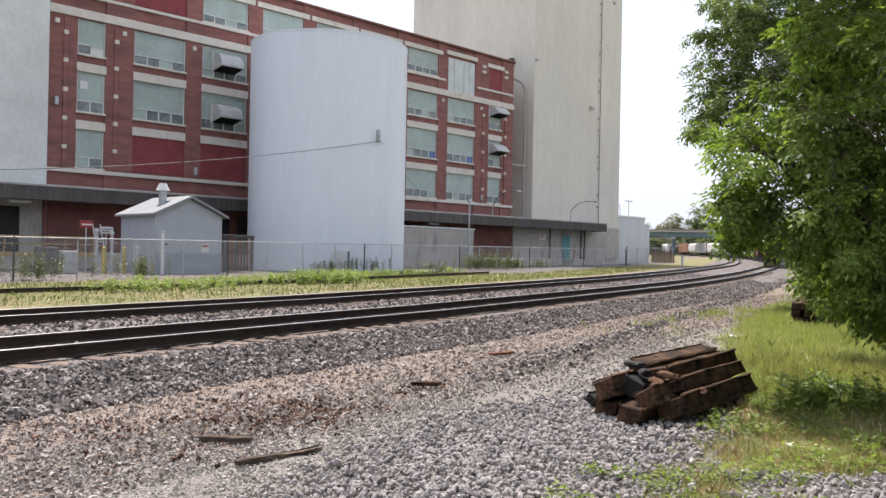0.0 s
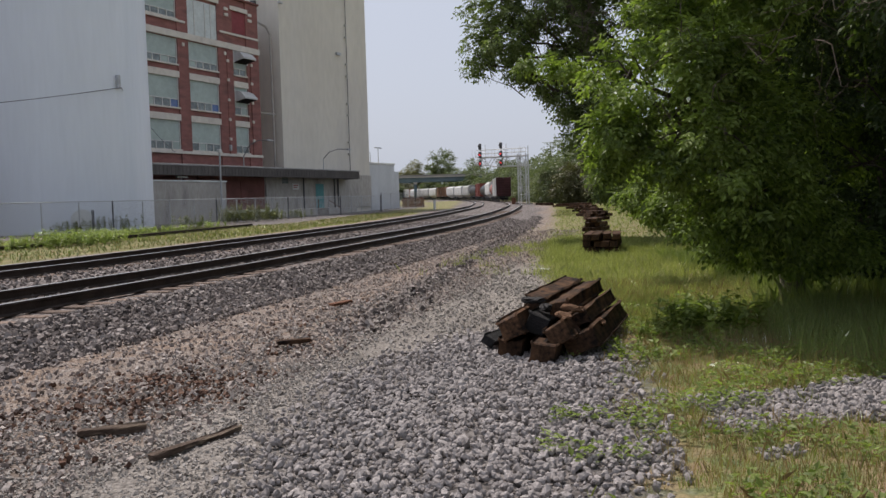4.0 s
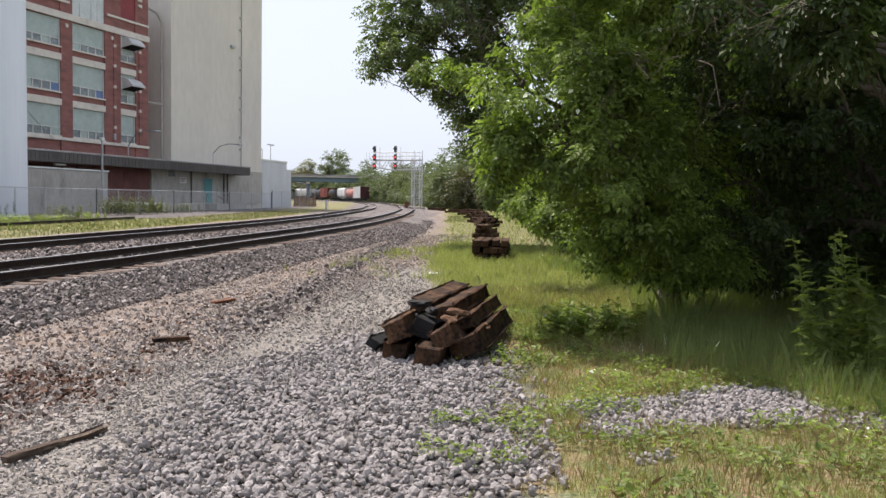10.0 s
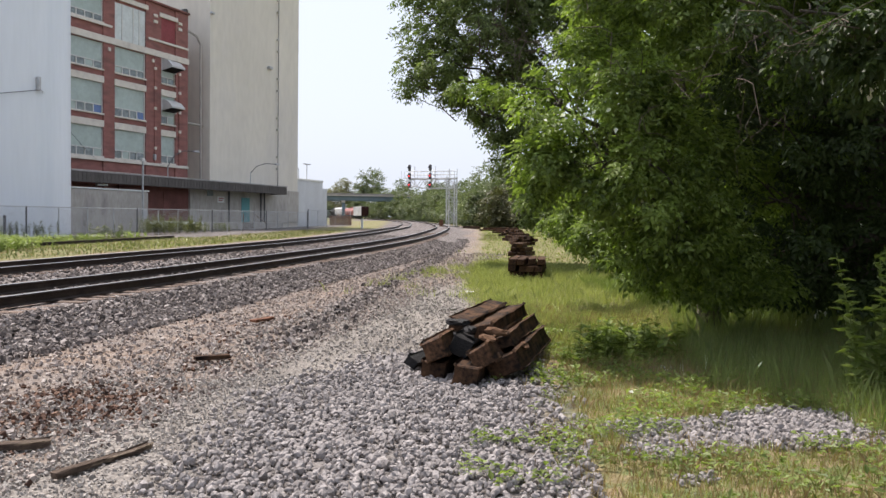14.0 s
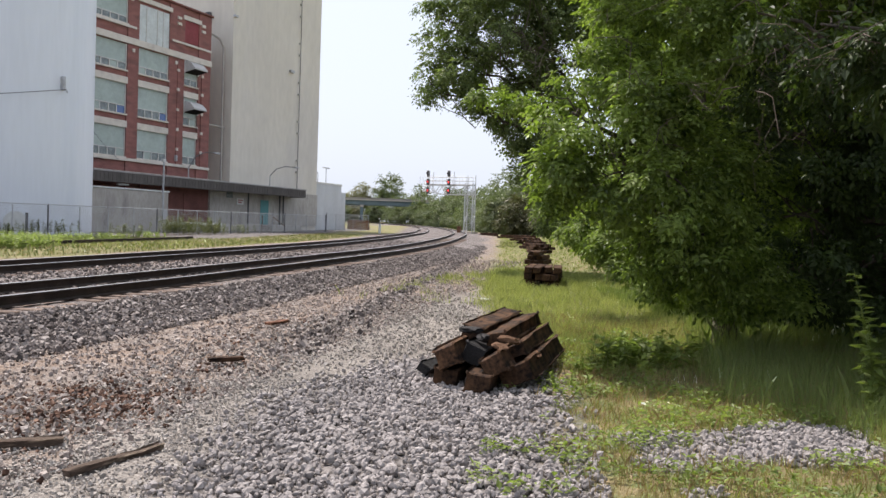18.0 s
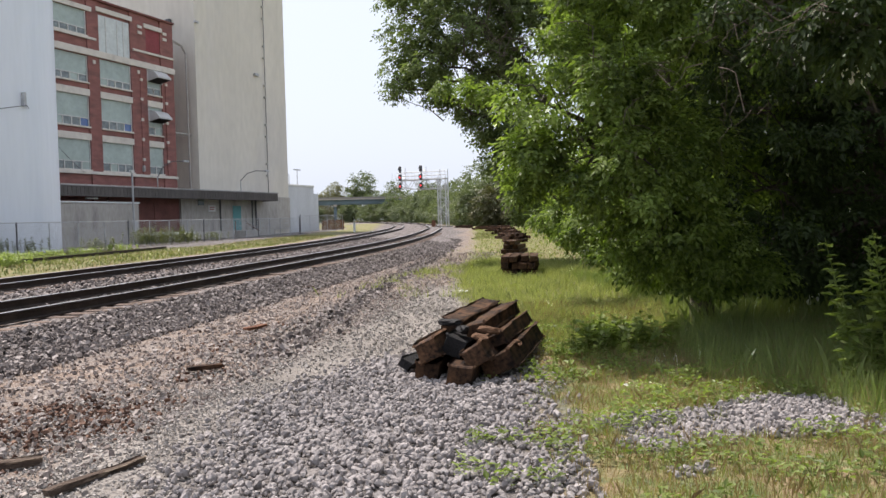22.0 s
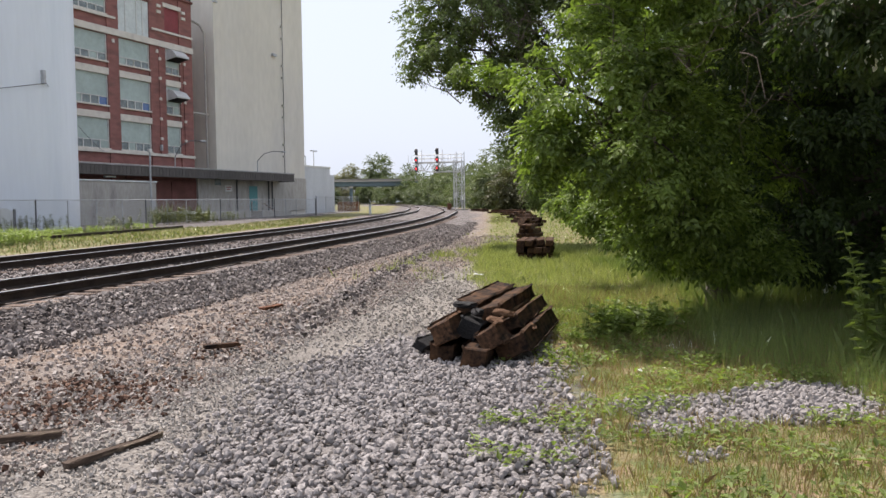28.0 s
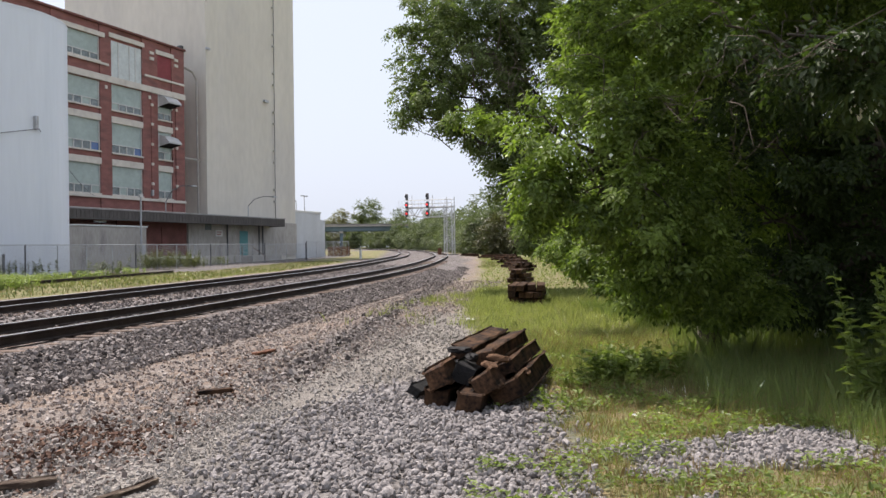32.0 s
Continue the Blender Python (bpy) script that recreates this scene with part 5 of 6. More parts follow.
heap(23.9, 6.65, 2.4, (4, 4, 4), 13, 5, "ties in the second heap", "dark railway tie stacked in grass", 0.5)
heap(36.8, 10.6, 2.4, (4, 3, 2), 10, 6, "ties in the third heap", "dark railway tie stacked in grass")
heap(50.5, 14.5, 2.4, (5, 4, 3), 30, 7, "ties in the fourth heap", "rusty brown railway tie stacked in grass", 1.3)
heap(58.0, 16.8, 2.5, (7, 5, 3), 40, 8, "ties in the fifth heap", "dark railway tie stacked in grass", 1.3)
heap(72.0, 21.6, 2.6, (9, 7, 4), 20, 9, "ties in the sixth heap", "dark railway tie stacked beside the path", 1.5)
heap(84.0, 25.6, 2.6, (10, 8, 5), 60, 10, "ties in the seventh heap", "dark railway tie stacked beside the path", 1.5)
heap(96.0, 31.0, 2.6, (8, 5), 80, 11, "ties beside the path", "dark railway tie lying beside the path", 1.5)
heap(108.0, 38.0, 2.6, (6, 3), 70, 12, "ties at the path's end", "dark railway tie lying beside the path", 1.5)


def stick(a, b, w, h, seed, label, mat):
    a, b = Vector(a), Vector(b)
    d = b - a
    z = max(gz(a.x, a.y), 0) + h / 2
    t = part("stick", timber(seed, d.length, w, h), mat)
    t.matrix_basis = Matrix.Translation(((a.x + b.x) / 2, (a.y + b.y) / 2, z + 0.012)) @ Matrix.Rotation(math.atan2(d.y, d.x), 4, "Z")
    return tagged(t, label, "wood scrap")


stick((4.03, 4.12), (4.86, 4.08), 0.06, 0.035, 51, "weathered brown wooden stake lying on gravel", STAKE)
stick((4.25, 5.05), (4.60, 4.74), 0.09, 0.05, 52, "dark wood scrap lying on gravel", STAKE)
stick((11.35, 7.60), (11.95, 7.64), 0.14, 0.04, 53, "brown wood scrap lying on gravel", RUST)
stick((7.9, 6.05), (8.2, 5.8), 0.10, 0.04, 54, "brown wood scrap lying on gravel", OLD_WOOD)
stick((18.6, 10.7), (19.3, 10.9), 0.14, 0.04, 57, "brown wood scrap lying on gravel", OLD_WOOD)


def litter(x, y, s, yaw):
    bm = bmesh.new()
    bmesh.ops.create_grid(bm, x_segments=6, y_segments=4, size=s)
    for v in bm.verts:
        v.co.z = 0.35 * s * abs(noise.noise((v.co.x * 9, v.co.y * 9, x))) + 0.02
        v.co.y *= 0.6
    bmesh.ops.solidify(bm, geom=bm.faces[:], thickness=0.004)
    t = part("litter", bm, SIGN_WHITE)
    t.matrix_basis = pose(x, y, gz(x, y) + 0.015, 0, 0, yaw)
    return tagged(t, "crumpled white paper scrap on the ground", "litter")


litter(18.0, 6.34, 0.17, 20)
litter(20.5, 30.6, 0.35, 60)
litter(19.4, 30.2, 0.2, 10)

# ---- plants ----


def leaf_material(name, base, yellow, through, vary=0.45):
    m = bpy.data.materials.new(name)
    m.use_nodes = True
    n, l = m.node_tree.nodes, m.node_tree.links
    b = n["Principled BSDF"]
    b.inputs["Roughness"].default_value, b.inputs["Specular IOR Level"].default_value = 0.5, 0.35
    g = n.new("ShaderNodeNewGeometry")
    ramp = n.new("ShaderNodeValToRGB")
    dark = tuple(c * (1 - vary) for c in base)
    for p, c in ((0.0, dark), (0.6, base), (0.9, tuple((a + q) / 2 for a, q in zip(base, yellow))), (1.0, yellow)):
        if p == 0.0:
            e = ramp.color_ramp.elements[0]
        elif p == 1.0:
            e = ramp.color_ramp.elements[1]
        else:
            e = ramp.color_ramp.elements.new(p)
        e.position, e.color = p, (*c, 1)
    co, bough = n.new("ShaderNodeTexCoord"), n.new("ShaderNodeTexNoise")
    bough.inputs["Scale"].default_value, bough.inputs["Detail"].default_value = 1.3, 2.0
    l.new(co.outputs["Object"], bough.inputs["Vector"])
    pick = n.new("ShaderNodeMath")
    pick.operation, pick.inputs[1].default_value = "MULTIPLY_ADD", 0.6
    shift = n.new("ShaderNodeMapRange")
    shift.inputs[1].default_value, shift.inputs[2].default_value, shift.inputs[3].default_value, shift.inputs[4].default_value = 0.32, 0.7, 0.0, 0.45
    l.new(bough.outputs[0], shift.inputs[0])
    l.new(g.outputs["Random Per Island"], pick.inputs[0])
    l.new(shift.outputs[0], pick.inputs[2])
    l.new(pick.outputs[0], ramp.inputs[0])
    l.new(ramp.outputs[0], b.inputs["Base Color"])
    t = n.new("ShaderNodeBsdfTranslucent")
    up = n.new("ShaderNodeMixRGB")
    up.blend_type, up.inputs[0].default_value = "MULTIPLY", 1.0
    l.new(ramp.outputs[0], up.inputs[1])
    up.inputs[2].default_value = (1.3, 1.5, 0.65, 1)
    l.new(up.outputs[0], t.inputs["Color"])
    mx = n.new("ShaderNodeMixShader")
    mx.inputs[0].default_value = through
    l.new(b.outputs[0], mx.inputs[1])
    l.new(t.outputs[0], mx.inputs[2])
    l.new(mx.outputs[0], n["Material Output"].inputs[0])
    return m


LEAF = leaf_material("tree_leaf", (0.115, 0.18, 0.046), (0.27, 0.35, 0.085), 0.45, 0.6)
# Darker copy of the leaf: the wood's shade is put into its colour.
LEAF_SHADE = leaf_material("shade_toned_leaf", (0.042, 0.069, 0.022), (0.075, 0.11, 0.032), 0.35)
LEAF_MID = leaf_material("greyish_leaf", (0.105, 0.15, 0.055), (0.21, 0.26, 0.10), 0.42, 0.5)
LEAF_BROWN = leaf_material("brownish_leaf", (0.085, 0.09, 0.04), (0.12, 0.115, 0.055), 0.25)
# Paler and greyer leaf: distance haze is put into the colour.
LEAF_FAR = leaf_material("hazed_far_leaf", (0.12, 0.16, 0.075), (0.19, 0.22, 0.11), 0.25)
LEAF_PALE = leaf_material("budding_leaf", (0.20, 0.20, 0.11), (0.28, 0.26, 0.16), 0.25)
GRASS = leaf_material("grass_blade", (0.175, 0.225, 0.065), (0.33, 0.335, 0.13), 0.45)
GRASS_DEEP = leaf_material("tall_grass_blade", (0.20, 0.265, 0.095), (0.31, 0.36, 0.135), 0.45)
FIELD = leaf_material("field_blade", (0.105, 0.13, 0.05), (0.19, 0.195, 0.085), 0.35)
STRAW = leaf_material("dry_grass", (0.29, 0.175, 0.085), (0.40, 0.30, 0.16), 0.25)
MEADOW = leaf_material("meadow_blade", (0.26, 0.31, 0.11), (0.46, 0.46, 0.22), 0.45)
WEED = leaf_material("weed_leaf", (0.15, 0.21, 0.058), (0.28, 0.34, 0.10), 0.45)
BARK = material("bark", (0.09, 0.075, 0.06), 0.95, vary=0.3, scale=3, fine=25, bump=0.8, bump_scale=18, stretch=(3, 3, 0.6))
TWIG = material("dead_twig", (0.115, 0.09, 0.072), 0.95, vary=0.3, scale=6, fine=30, bump=0.3)


def unit(a):
    return a / np.maximum(np.linalg.norm(a, axis=-1, keepdims=True), 1e-9)


def leaves(pos, along, normal, length, width):
    """Leaf blades: a four-cornered blade folded a little along its rib."""
    along = unit(along)
    side = unit(np.cross(along, normal))
    up = np.cross(side, along)
    L, w = length[:, None], width[:, None]
    base, tip = pos, pos + along * L - up * L * 0.12
    mid = pos + along * L * 0.45
    v = np.stack([base, mid + side * w + up * w * 0.35, tip, mid - side * w + up * w * 0.35], 1).reshape(-1, 3)
    f = np.arange(len(v)).reshape(-1, 4)
    return v, f


def foliage(rng, lobes, clumps, per, size, spread, droop=0.5, pairs=3, edge=0.35):
    """Branchlets of feathered leaves in drooping clumps over ellipsoid lobes, with gaps between the clumps; returns verts and faces."""
    lobes = np.array(lobes, float)
    weight = lobes[:, 3] * lobes[:, 4] + lobes[:, 4] * lobes[:, 5] + lobes[:, 3] * lobes[:, 5]
    home = rng.choice(len(lobes), clumps, p=weight / weight.sum())
    hd = unit(rng.normal(size=(clumps, 3)))
    lump = np.array([noise.noise(Vector(d) * 2.2 + Vector((h * 5.3, 0, 0))) for d, h in zip(hd, home)])
    hr = np.where(rng.random(clumps) < 0.8, 0.92 + edge * lump + rng.uniform(-0.12, 0.16, clumps), rng.uniform(0.2, 0.75, clumps))
    centre = lobes[home, :3] + hd * lobes[home, 3:6] * hr[:, None]
    big = spread * rng.uniform(0.55, 1.35, clumps)
    n = clumps * per
    which = np.repeat(np.arange(clumps), per)
    u = unit(rng.normal(size=(n, 3)))
    out = hd[which]
    base = centre[which] + u * (big[which] * rng.random(n) ** 0.5)[:, None] * np.array([1.0, 1.0, 0.6]) - out * (0.3 * big[which])[:, None]
    base[:, 2] -= 0.5 * droop * big[which] * np.linalg.norm(u[:, :2], axis=1) ** 2
    axis = unit(0.9 * u * np.array([1, 1, 0.5]) + 0.7 * out + rng.normal(0, 0.3, (n, 3)) + np.array([0, 0, -droop]))
    face = np.array([0, 0, 1.0]) + 0.5 * out + rng.normal(0, 0.3, (n, 3))
    side = unit(np.cross(axis, face))
    face = np.cross(side, axis)
    long = size * (0.85 * pairs + 0.3) * rng.uniform(0.7, 1.15, n)
    pos, al, no, ln = [], [], [], []
    grow = rng.uniform(0.75, 1.2, n) * size
    for k in range(pairs * 2 + 1):
        if k == pairs * 2:
            t, d = 1.0, axis
        else:
            t, d = 0.3 + 0.7 * (k // 2) / pairs, unit(axis * 0.55 + side * (1 if k % 2 else -1))
        p = base + axis * (long * t)[:, None]
        p[:, 2] -= 0.25 * long * t * t
        pos.append(p)
        al.append(d + rng.normal(0, 0.16, (n, 3)) + np.array([0, 0, -0.22]))
        no.append(face + rng.normal(0, 0.25, (n, 3)))
        ln.append(grow * rng.uniform(0.8, 1.15, n))
    length = np.concatenate(ln)
    return leaves(np.concatenate(pos), np.concatenate(al), np.concatenate(no), length, length * rng.uniform(0.22, 0.33, len(length)))


def limb(bm, a, b, r0, r1, rng, wob=0.12, n=7):
    a, b = np.array(a, float), np.array(b, float)
    L = np.linalg.norm(b - a)
    pts = []
    for k in range(n + 1):
        u = k / n
        p = a + (b - a) * u + rng.normal(0, wob * L * 0.25, 3) * math.sin(math.pi * u)
        p[2] += 0.10 * L * math.sin(math.pi * u)
        pts.append(p)
    swept(bm, pts, r0, sides=7, taper=r1 / r0)


def tree(name, base, lobes, clumps, per, size, spread, trunk, label, seed, mat=None, group="", droop=0.5, pairs=3, edge=0.35):
    rng = np.random.default_rng(seed)
    bx, by = base
    z0 = gz(bx, by)
    t = empty(name, pose(bx, by, z0), label, "tree", group)
    o = np.array([bx, by, z0])
    lob = np.array(lobes, float)
    top = lob[:, :3].mean(0) - o
    bm = bmesh.new()
    fork = np.array([top[0] * 0.25, top[1] * 0.25, max(1.2, top[2] * 0.45)])
    swept(bm, [(0, 0, -0.2), (0.03, 0.0, 0.4), tuple(fork * 0.55), tuple(fork)], trunk * 1.25, sides=9, taper=0.7)
    part("trunk", bm, BARK, t)
    for q in lob[:12]:
        bm = bmesh.new()
        limb(bm, fork * 0.95, q[:3] - o, trunk * 0.5, trunk * 0.1, rng)
        part("limb", bm, BARK, t)
        bm = bmesh.new()
        for k in range(6):
            d = unit(rng.normal(size=3))
            limb(bm, (q[:3] - o) * rng.uniform(0.75, 1.0) + fork * 0.1, q[:3] - o + d * q[3:6] * 0.95, trunk * 0.09, trunk * 0.02, rng, n=4)
        part("twig", bm, BARK, t)
    v, f = foliage(rng, lobes, clumps, per, size, spread, droop, pairs, edge)
    part("crown", quick_mesh("crown", v - o, f), mat or LEAF, t, "crown of many small leaves")
    return t


WOOD_EDGE = "trees at the wood's edge"
# The last five lobes hang above the view, added to shade the leaves below.
tree("tree", (13.4, 0.9), [(9.9, 2.46, 3.04, 0.5, 0.36, 0.42), (9.9, 2.5, 2.44, 0.42, 0.3, 0.4), (10.3, 2.77, 2.09, 0.35, 0.2, 0.22), (10.4, 2.21, 3.69, 0.55, 0.42, 0.42), (10.2, 1.92, 2.3, 0.55, 0.4, 0.5), (10.2, 1.61, 3.17, 0.6, 0.5, 0.55), (10.0, 1.36, 2.23, 0.55, 0.45, 0.55), (10.8, 1.58, 1.57, 0.45, 0.34, 0.3), (10.6, 1.08, 1.59, 0.6, 0.5, 0.42), (12.2, 2.39, 1.66, 0.4, 0.26, 0.36), (11.8, 1.91, 1.29, 0.45, 0.3, 0.24), (11.8, 1.26, 1.2, 0.7, 0.5, 0.28), (11.8, 0.69, 1.37, 0.7, 0.5, 0.42), (10.8, 0.86, 2.42, 0.7, 0.6, 0.7), (10.6, 1.17, 4.03, 0.8, 0.7, 0.55), (12.6, 4.06, 3.65, 0.26, 0.25, 0.1), (13.4, 4.92, 3.92, 0.3, 0.28, 0.07), (11.6, 2.06, 4.59, 0.9, 0.6, 0.6)] + [(12.2, 1.06, 0.92, 0.7, 0.6, 0.32), (12.6, 0.33, 0.86, 0.7, 0.6, 0.35), (16.0, 3.61, 1.72, 0.7, 0.4, 0.5), (13.6, -0.1, 3.2, 1.3, 1.0, 1.5), (13.2, -0.2, 5.6, 1.8, 1.3, 1.2), (14.6, 0.4, 7.2, 2.2, 1.4, 1.4), (10.8, 0.2, 6.6, 1.7, 1.1, 0.8), (12.4, 0.4, 7.6, 1.8, 1.2, 0.8), (10.9, 2.55, 6.7, 1.3, 0.85, 0.4), (12.5, 2.4, 7.0, 1.3, 0.9, 0.5), (10.9, 1.4, 7.0, 1.3, 1.0, 0.4)], 1480, 24, 0.082, 0.19, 0.16, "leafy green tree with low hanging branches at the wood's edge", 11, group=WOOD_EDGE, droop=0.55, pairs=2)
# The high lobes, mostly out of view, are added to darken the wood below.
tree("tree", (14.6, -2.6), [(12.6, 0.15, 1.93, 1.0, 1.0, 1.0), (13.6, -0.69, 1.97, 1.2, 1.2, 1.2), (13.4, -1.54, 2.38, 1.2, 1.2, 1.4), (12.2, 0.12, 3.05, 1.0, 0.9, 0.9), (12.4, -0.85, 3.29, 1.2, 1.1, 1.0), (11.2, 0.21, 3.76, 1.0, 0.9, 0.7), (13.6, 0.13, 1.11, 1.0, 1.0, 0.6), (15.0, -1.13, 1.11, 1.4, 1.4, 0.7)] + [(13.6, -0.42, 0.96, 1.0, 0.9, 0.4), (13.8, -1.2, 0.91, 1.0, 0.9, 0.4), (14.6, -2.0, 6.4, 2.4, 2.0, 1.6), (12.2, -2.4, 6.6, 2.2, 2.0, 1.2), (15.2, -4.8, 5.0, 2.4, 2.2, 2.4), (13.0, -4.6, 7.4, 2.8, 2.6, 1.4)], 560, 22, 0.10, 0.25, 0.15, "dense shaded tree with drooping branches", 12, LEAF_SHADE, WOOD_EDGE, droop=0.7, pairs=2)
# Low boughs first; the last four lobes are unseen, added to shade them.
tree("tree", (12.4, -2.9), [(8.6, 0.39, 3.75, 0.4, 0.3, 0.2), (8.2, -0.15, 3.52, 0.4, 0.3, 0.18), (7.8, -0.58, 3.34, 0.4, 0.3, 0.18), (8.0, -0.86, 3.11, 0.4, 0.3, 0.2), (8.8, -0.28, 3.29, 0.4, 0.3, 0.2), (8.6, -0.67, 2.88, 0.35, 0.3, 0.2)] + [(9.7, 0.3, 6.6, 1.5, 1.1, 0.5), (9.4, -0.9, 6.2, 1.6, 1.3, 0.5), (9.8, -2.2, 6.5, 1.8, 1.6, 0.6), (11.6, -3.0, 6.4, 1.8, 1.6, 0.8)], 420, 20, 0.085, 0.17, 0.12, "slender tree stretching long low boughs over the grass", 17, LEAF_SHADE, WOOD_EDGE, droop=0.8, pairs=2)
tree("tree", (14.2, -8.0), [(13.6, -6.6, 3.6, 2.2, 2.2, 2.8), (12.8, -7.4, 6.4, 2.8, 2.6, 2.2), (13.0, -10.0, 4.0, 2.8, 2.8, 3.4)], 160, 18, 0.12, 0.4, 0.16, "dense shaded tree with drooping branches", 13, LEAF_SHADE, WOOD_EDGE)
tree("tree", (19.6, 1.6), [(18.4, 2.0, 3.3, 1.8, 1.3, 2.2), (19.0, 2.2, 6.6, 2.6, 2.2, 2.4), (20.6, 1.0, 4.4, 2.6, 2.2, 3.2), (17.6, 0.4, 4.0, 2.2, 1.8, 3.0), (19.8, 1.6, 10.0, 3.2, 2.8, 2.4), (17.0, -0.6, 8.6, 3.0, 2.8, 2.4), (17.2, 2.2, 1.4, 1.2, 0.9, 0.9)], 340, 20, 0.13, 0.42, 0.2, "tall leafy tree standing behind the wood's edge", 14, LEAF, WOOD_EDGE)
tree("tree", (31.5, 6.0), [(29.0, 11.43, 7.72, 1.7, 1.2, 1.3), (29.0, 12.32, 7.65, 0.8, 0.7, 0.9), (28.5, 12.41, 6.54, 0.6, 0.45, 0.4), (29.0, 10.94, 6.27, 0.9, 0.65, 0.4), (30.0, 10.18, 9.21, 2.2, 1.7, 1.4), (30.0, 9.11, 6.28, 1.6, 1.3, 1.9), (30.0, 9.04, 4.0, 1.0, 0.5, 1.0), (29.5, 12.35, 9.43, 0.9, 0.8, 1.0), (31.0, 8.21, 3.24, 1.4, 0.9, 1.5), (31.0, 8.39, 2.08, 0.9, 0.4, 0.6), (30.0, 11.12, 10.73, 2.4, 2.0, 1.6), (31.0, 9.05, 8.75, 2.0, 1.2, 1.8), (31.0, 8.55, 10.2, 2.0, 1.3, 1.5), (31.0, 7.1, 8.7, 1.4, 1.1, 1.8), (31.0, 6.7, 10.8, 1.8, 1.4, 1.4), (31.0, 8.7, 12.1, 1.6, 1.3, 1.2), (30.5, 10.6, 12.3, 1.6, 1.5, 1.0)] + [(30.0, 10.3, 5.99, 1.1, 0.7, 0.5), (30.0, 9.44, 5.14, 0.9, 0.6, 0.6)], 880, 17, 0.14, 0.33, 0.24, "broad leafy tree reaching towards the tracks", 15, LEAF_MID, WOOD_EDGE, edge=0.5, pairs=2)
tree("tree", (23.6, 2.9), [(23.0, 3.2, 3.2, 2.2, 1.3, 2.4), (23.4, 3.4, 1.5, 1.6, 1.1, 1.3), (23.6, 3.4, 6.8, 2.6, 2.2, 2.8), (24.2, 2.2, 9.6, 3.0, 2.8, 2.6)], 190, 18, 0.15, 0.45, 0.18, "leafy green tree at the wood's edge", 16, LEAF, WOOD_EDGE)
# Trees from (12.5, -12.5) to (-1, -12) stand out of view, added to block light.
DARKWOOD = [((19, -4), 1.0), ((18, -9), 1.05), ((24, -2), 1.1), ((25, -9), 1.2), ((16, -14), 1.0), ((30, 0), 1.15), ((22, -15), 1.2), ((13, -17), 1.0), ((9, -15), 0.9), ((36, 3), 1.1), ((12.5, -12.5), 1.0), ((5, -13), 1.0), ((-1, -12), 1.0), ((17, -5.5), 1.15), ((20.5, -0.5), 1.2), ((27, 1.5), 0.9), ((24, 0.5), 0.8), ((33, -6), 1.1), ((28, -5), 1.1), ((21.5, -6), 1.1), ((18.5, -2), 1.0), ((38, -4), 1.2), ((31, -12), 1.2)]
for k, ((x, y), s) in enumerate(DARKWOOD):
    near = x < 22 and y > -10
    tree("tree", (x, y), [(x - 0.3, y + 0.8, 1.2 * s, 2.5 * s, 2.3 * s, 1.3 * s), (x - 0.5, y + 0.6, 3.0 * s, 2.8 * s, 2.6 * s, 2.7 * s), (x + 0.3, y - 0.2, 7.2 * s, 3.2 * s, 3.0 * s, 3.0 * s), (x + 0.8, y + 0.4, 10.5 * s, 2.6 * s, 2.6 * s, 2.0 * s)], 150 if near else 80, 16, 0.17 if near else 0.32, 0.55, 0.2, "tree filling out the wood, its leaves toned for shade", 30 + k, LEAF_SHADE, "trees inside the wood", pairs=2)
ROW = [((34.0, 9.4), 0.75), ((41.0, 11.2), 0.85), ((49.0, 12.0), 0.9), ((58.0, 14.6), 0.95), ((68.0, 17.6), 1.0), ((79.0, 20.8), 1.0), ((90.0, 24.0), 1.0), ((102.0, 28.0), 1.0)]
for k, ((x, y), s) in enumerate(ROW):
    y -= 5.0
    tree("tree", (x, y), [(x, y, 3.2 * s, 3.0 * s, 2.6 * s, 3.0 * s), (x + 0.6, y - 0.5, 6.8 * s, 3.4 * s, 3.0 * s, 3.0 * s)], 130, 15, 0.22, 0.6, 0.18, "leafy green tree along the path", 60 + k, LEAF, "trees along the path", pairs=2)
FAR = [((126, 37.5), 0.95), ((136, 43.5), 1.1), ((122, 31), 1.0), ((148, 49), 1.15), ((158, 53), 0.95), ((170, 59.5), 1.0), ((182, 65), 0.9), ((196, 72), 1.05), ((210, 79), 1.0), ((224, 87), 1.1), ((240, 97), 1.05), ((256, 107), 1.1), ((274, 118), 1.15), ((292, 131), 1.2), ((312, 146), 1.2), ((330, 158), 1.3)]
for k, ((x, y), s) in enumerate(FAR):
    z = gz(x, y)
    tree("tree", (x, y), [(x, y, z + 3.4 * s, 4.4 * s, 4.2 * s, 3.6 * s), (x + 1, y - 1, z + 6.8 * s, 3.8 * s, 3.6 * s, 3.0 * s), (x - 2.4, y + 1.8, z + 3.0 * s, 2.8 * s, 2.6 * s, 3.0 * s)], 110, 14, 0.5, 1.1, 0.25, "brownish green bushy tree beside the signal gantry" if k in (0, 2) else "green lineside tree in the distance", 90 + k, LEAF_BROWN if k in (0, 2) else LEAF_FAR, "distant lineside trees", pairs=2)
BACK = [((352, 232), 0.9), ((362, 214), 1.1), ((372, 201), 1.35), ((378, 187), 1.7), ((392, 176), 1.3), ((345, 250), 1.0), ((400, 160), 1.4), ((338, 212), 0.5), ((346, 196), 0.55), ((330, 226), 0.5), ((354, 182), 0.6)]
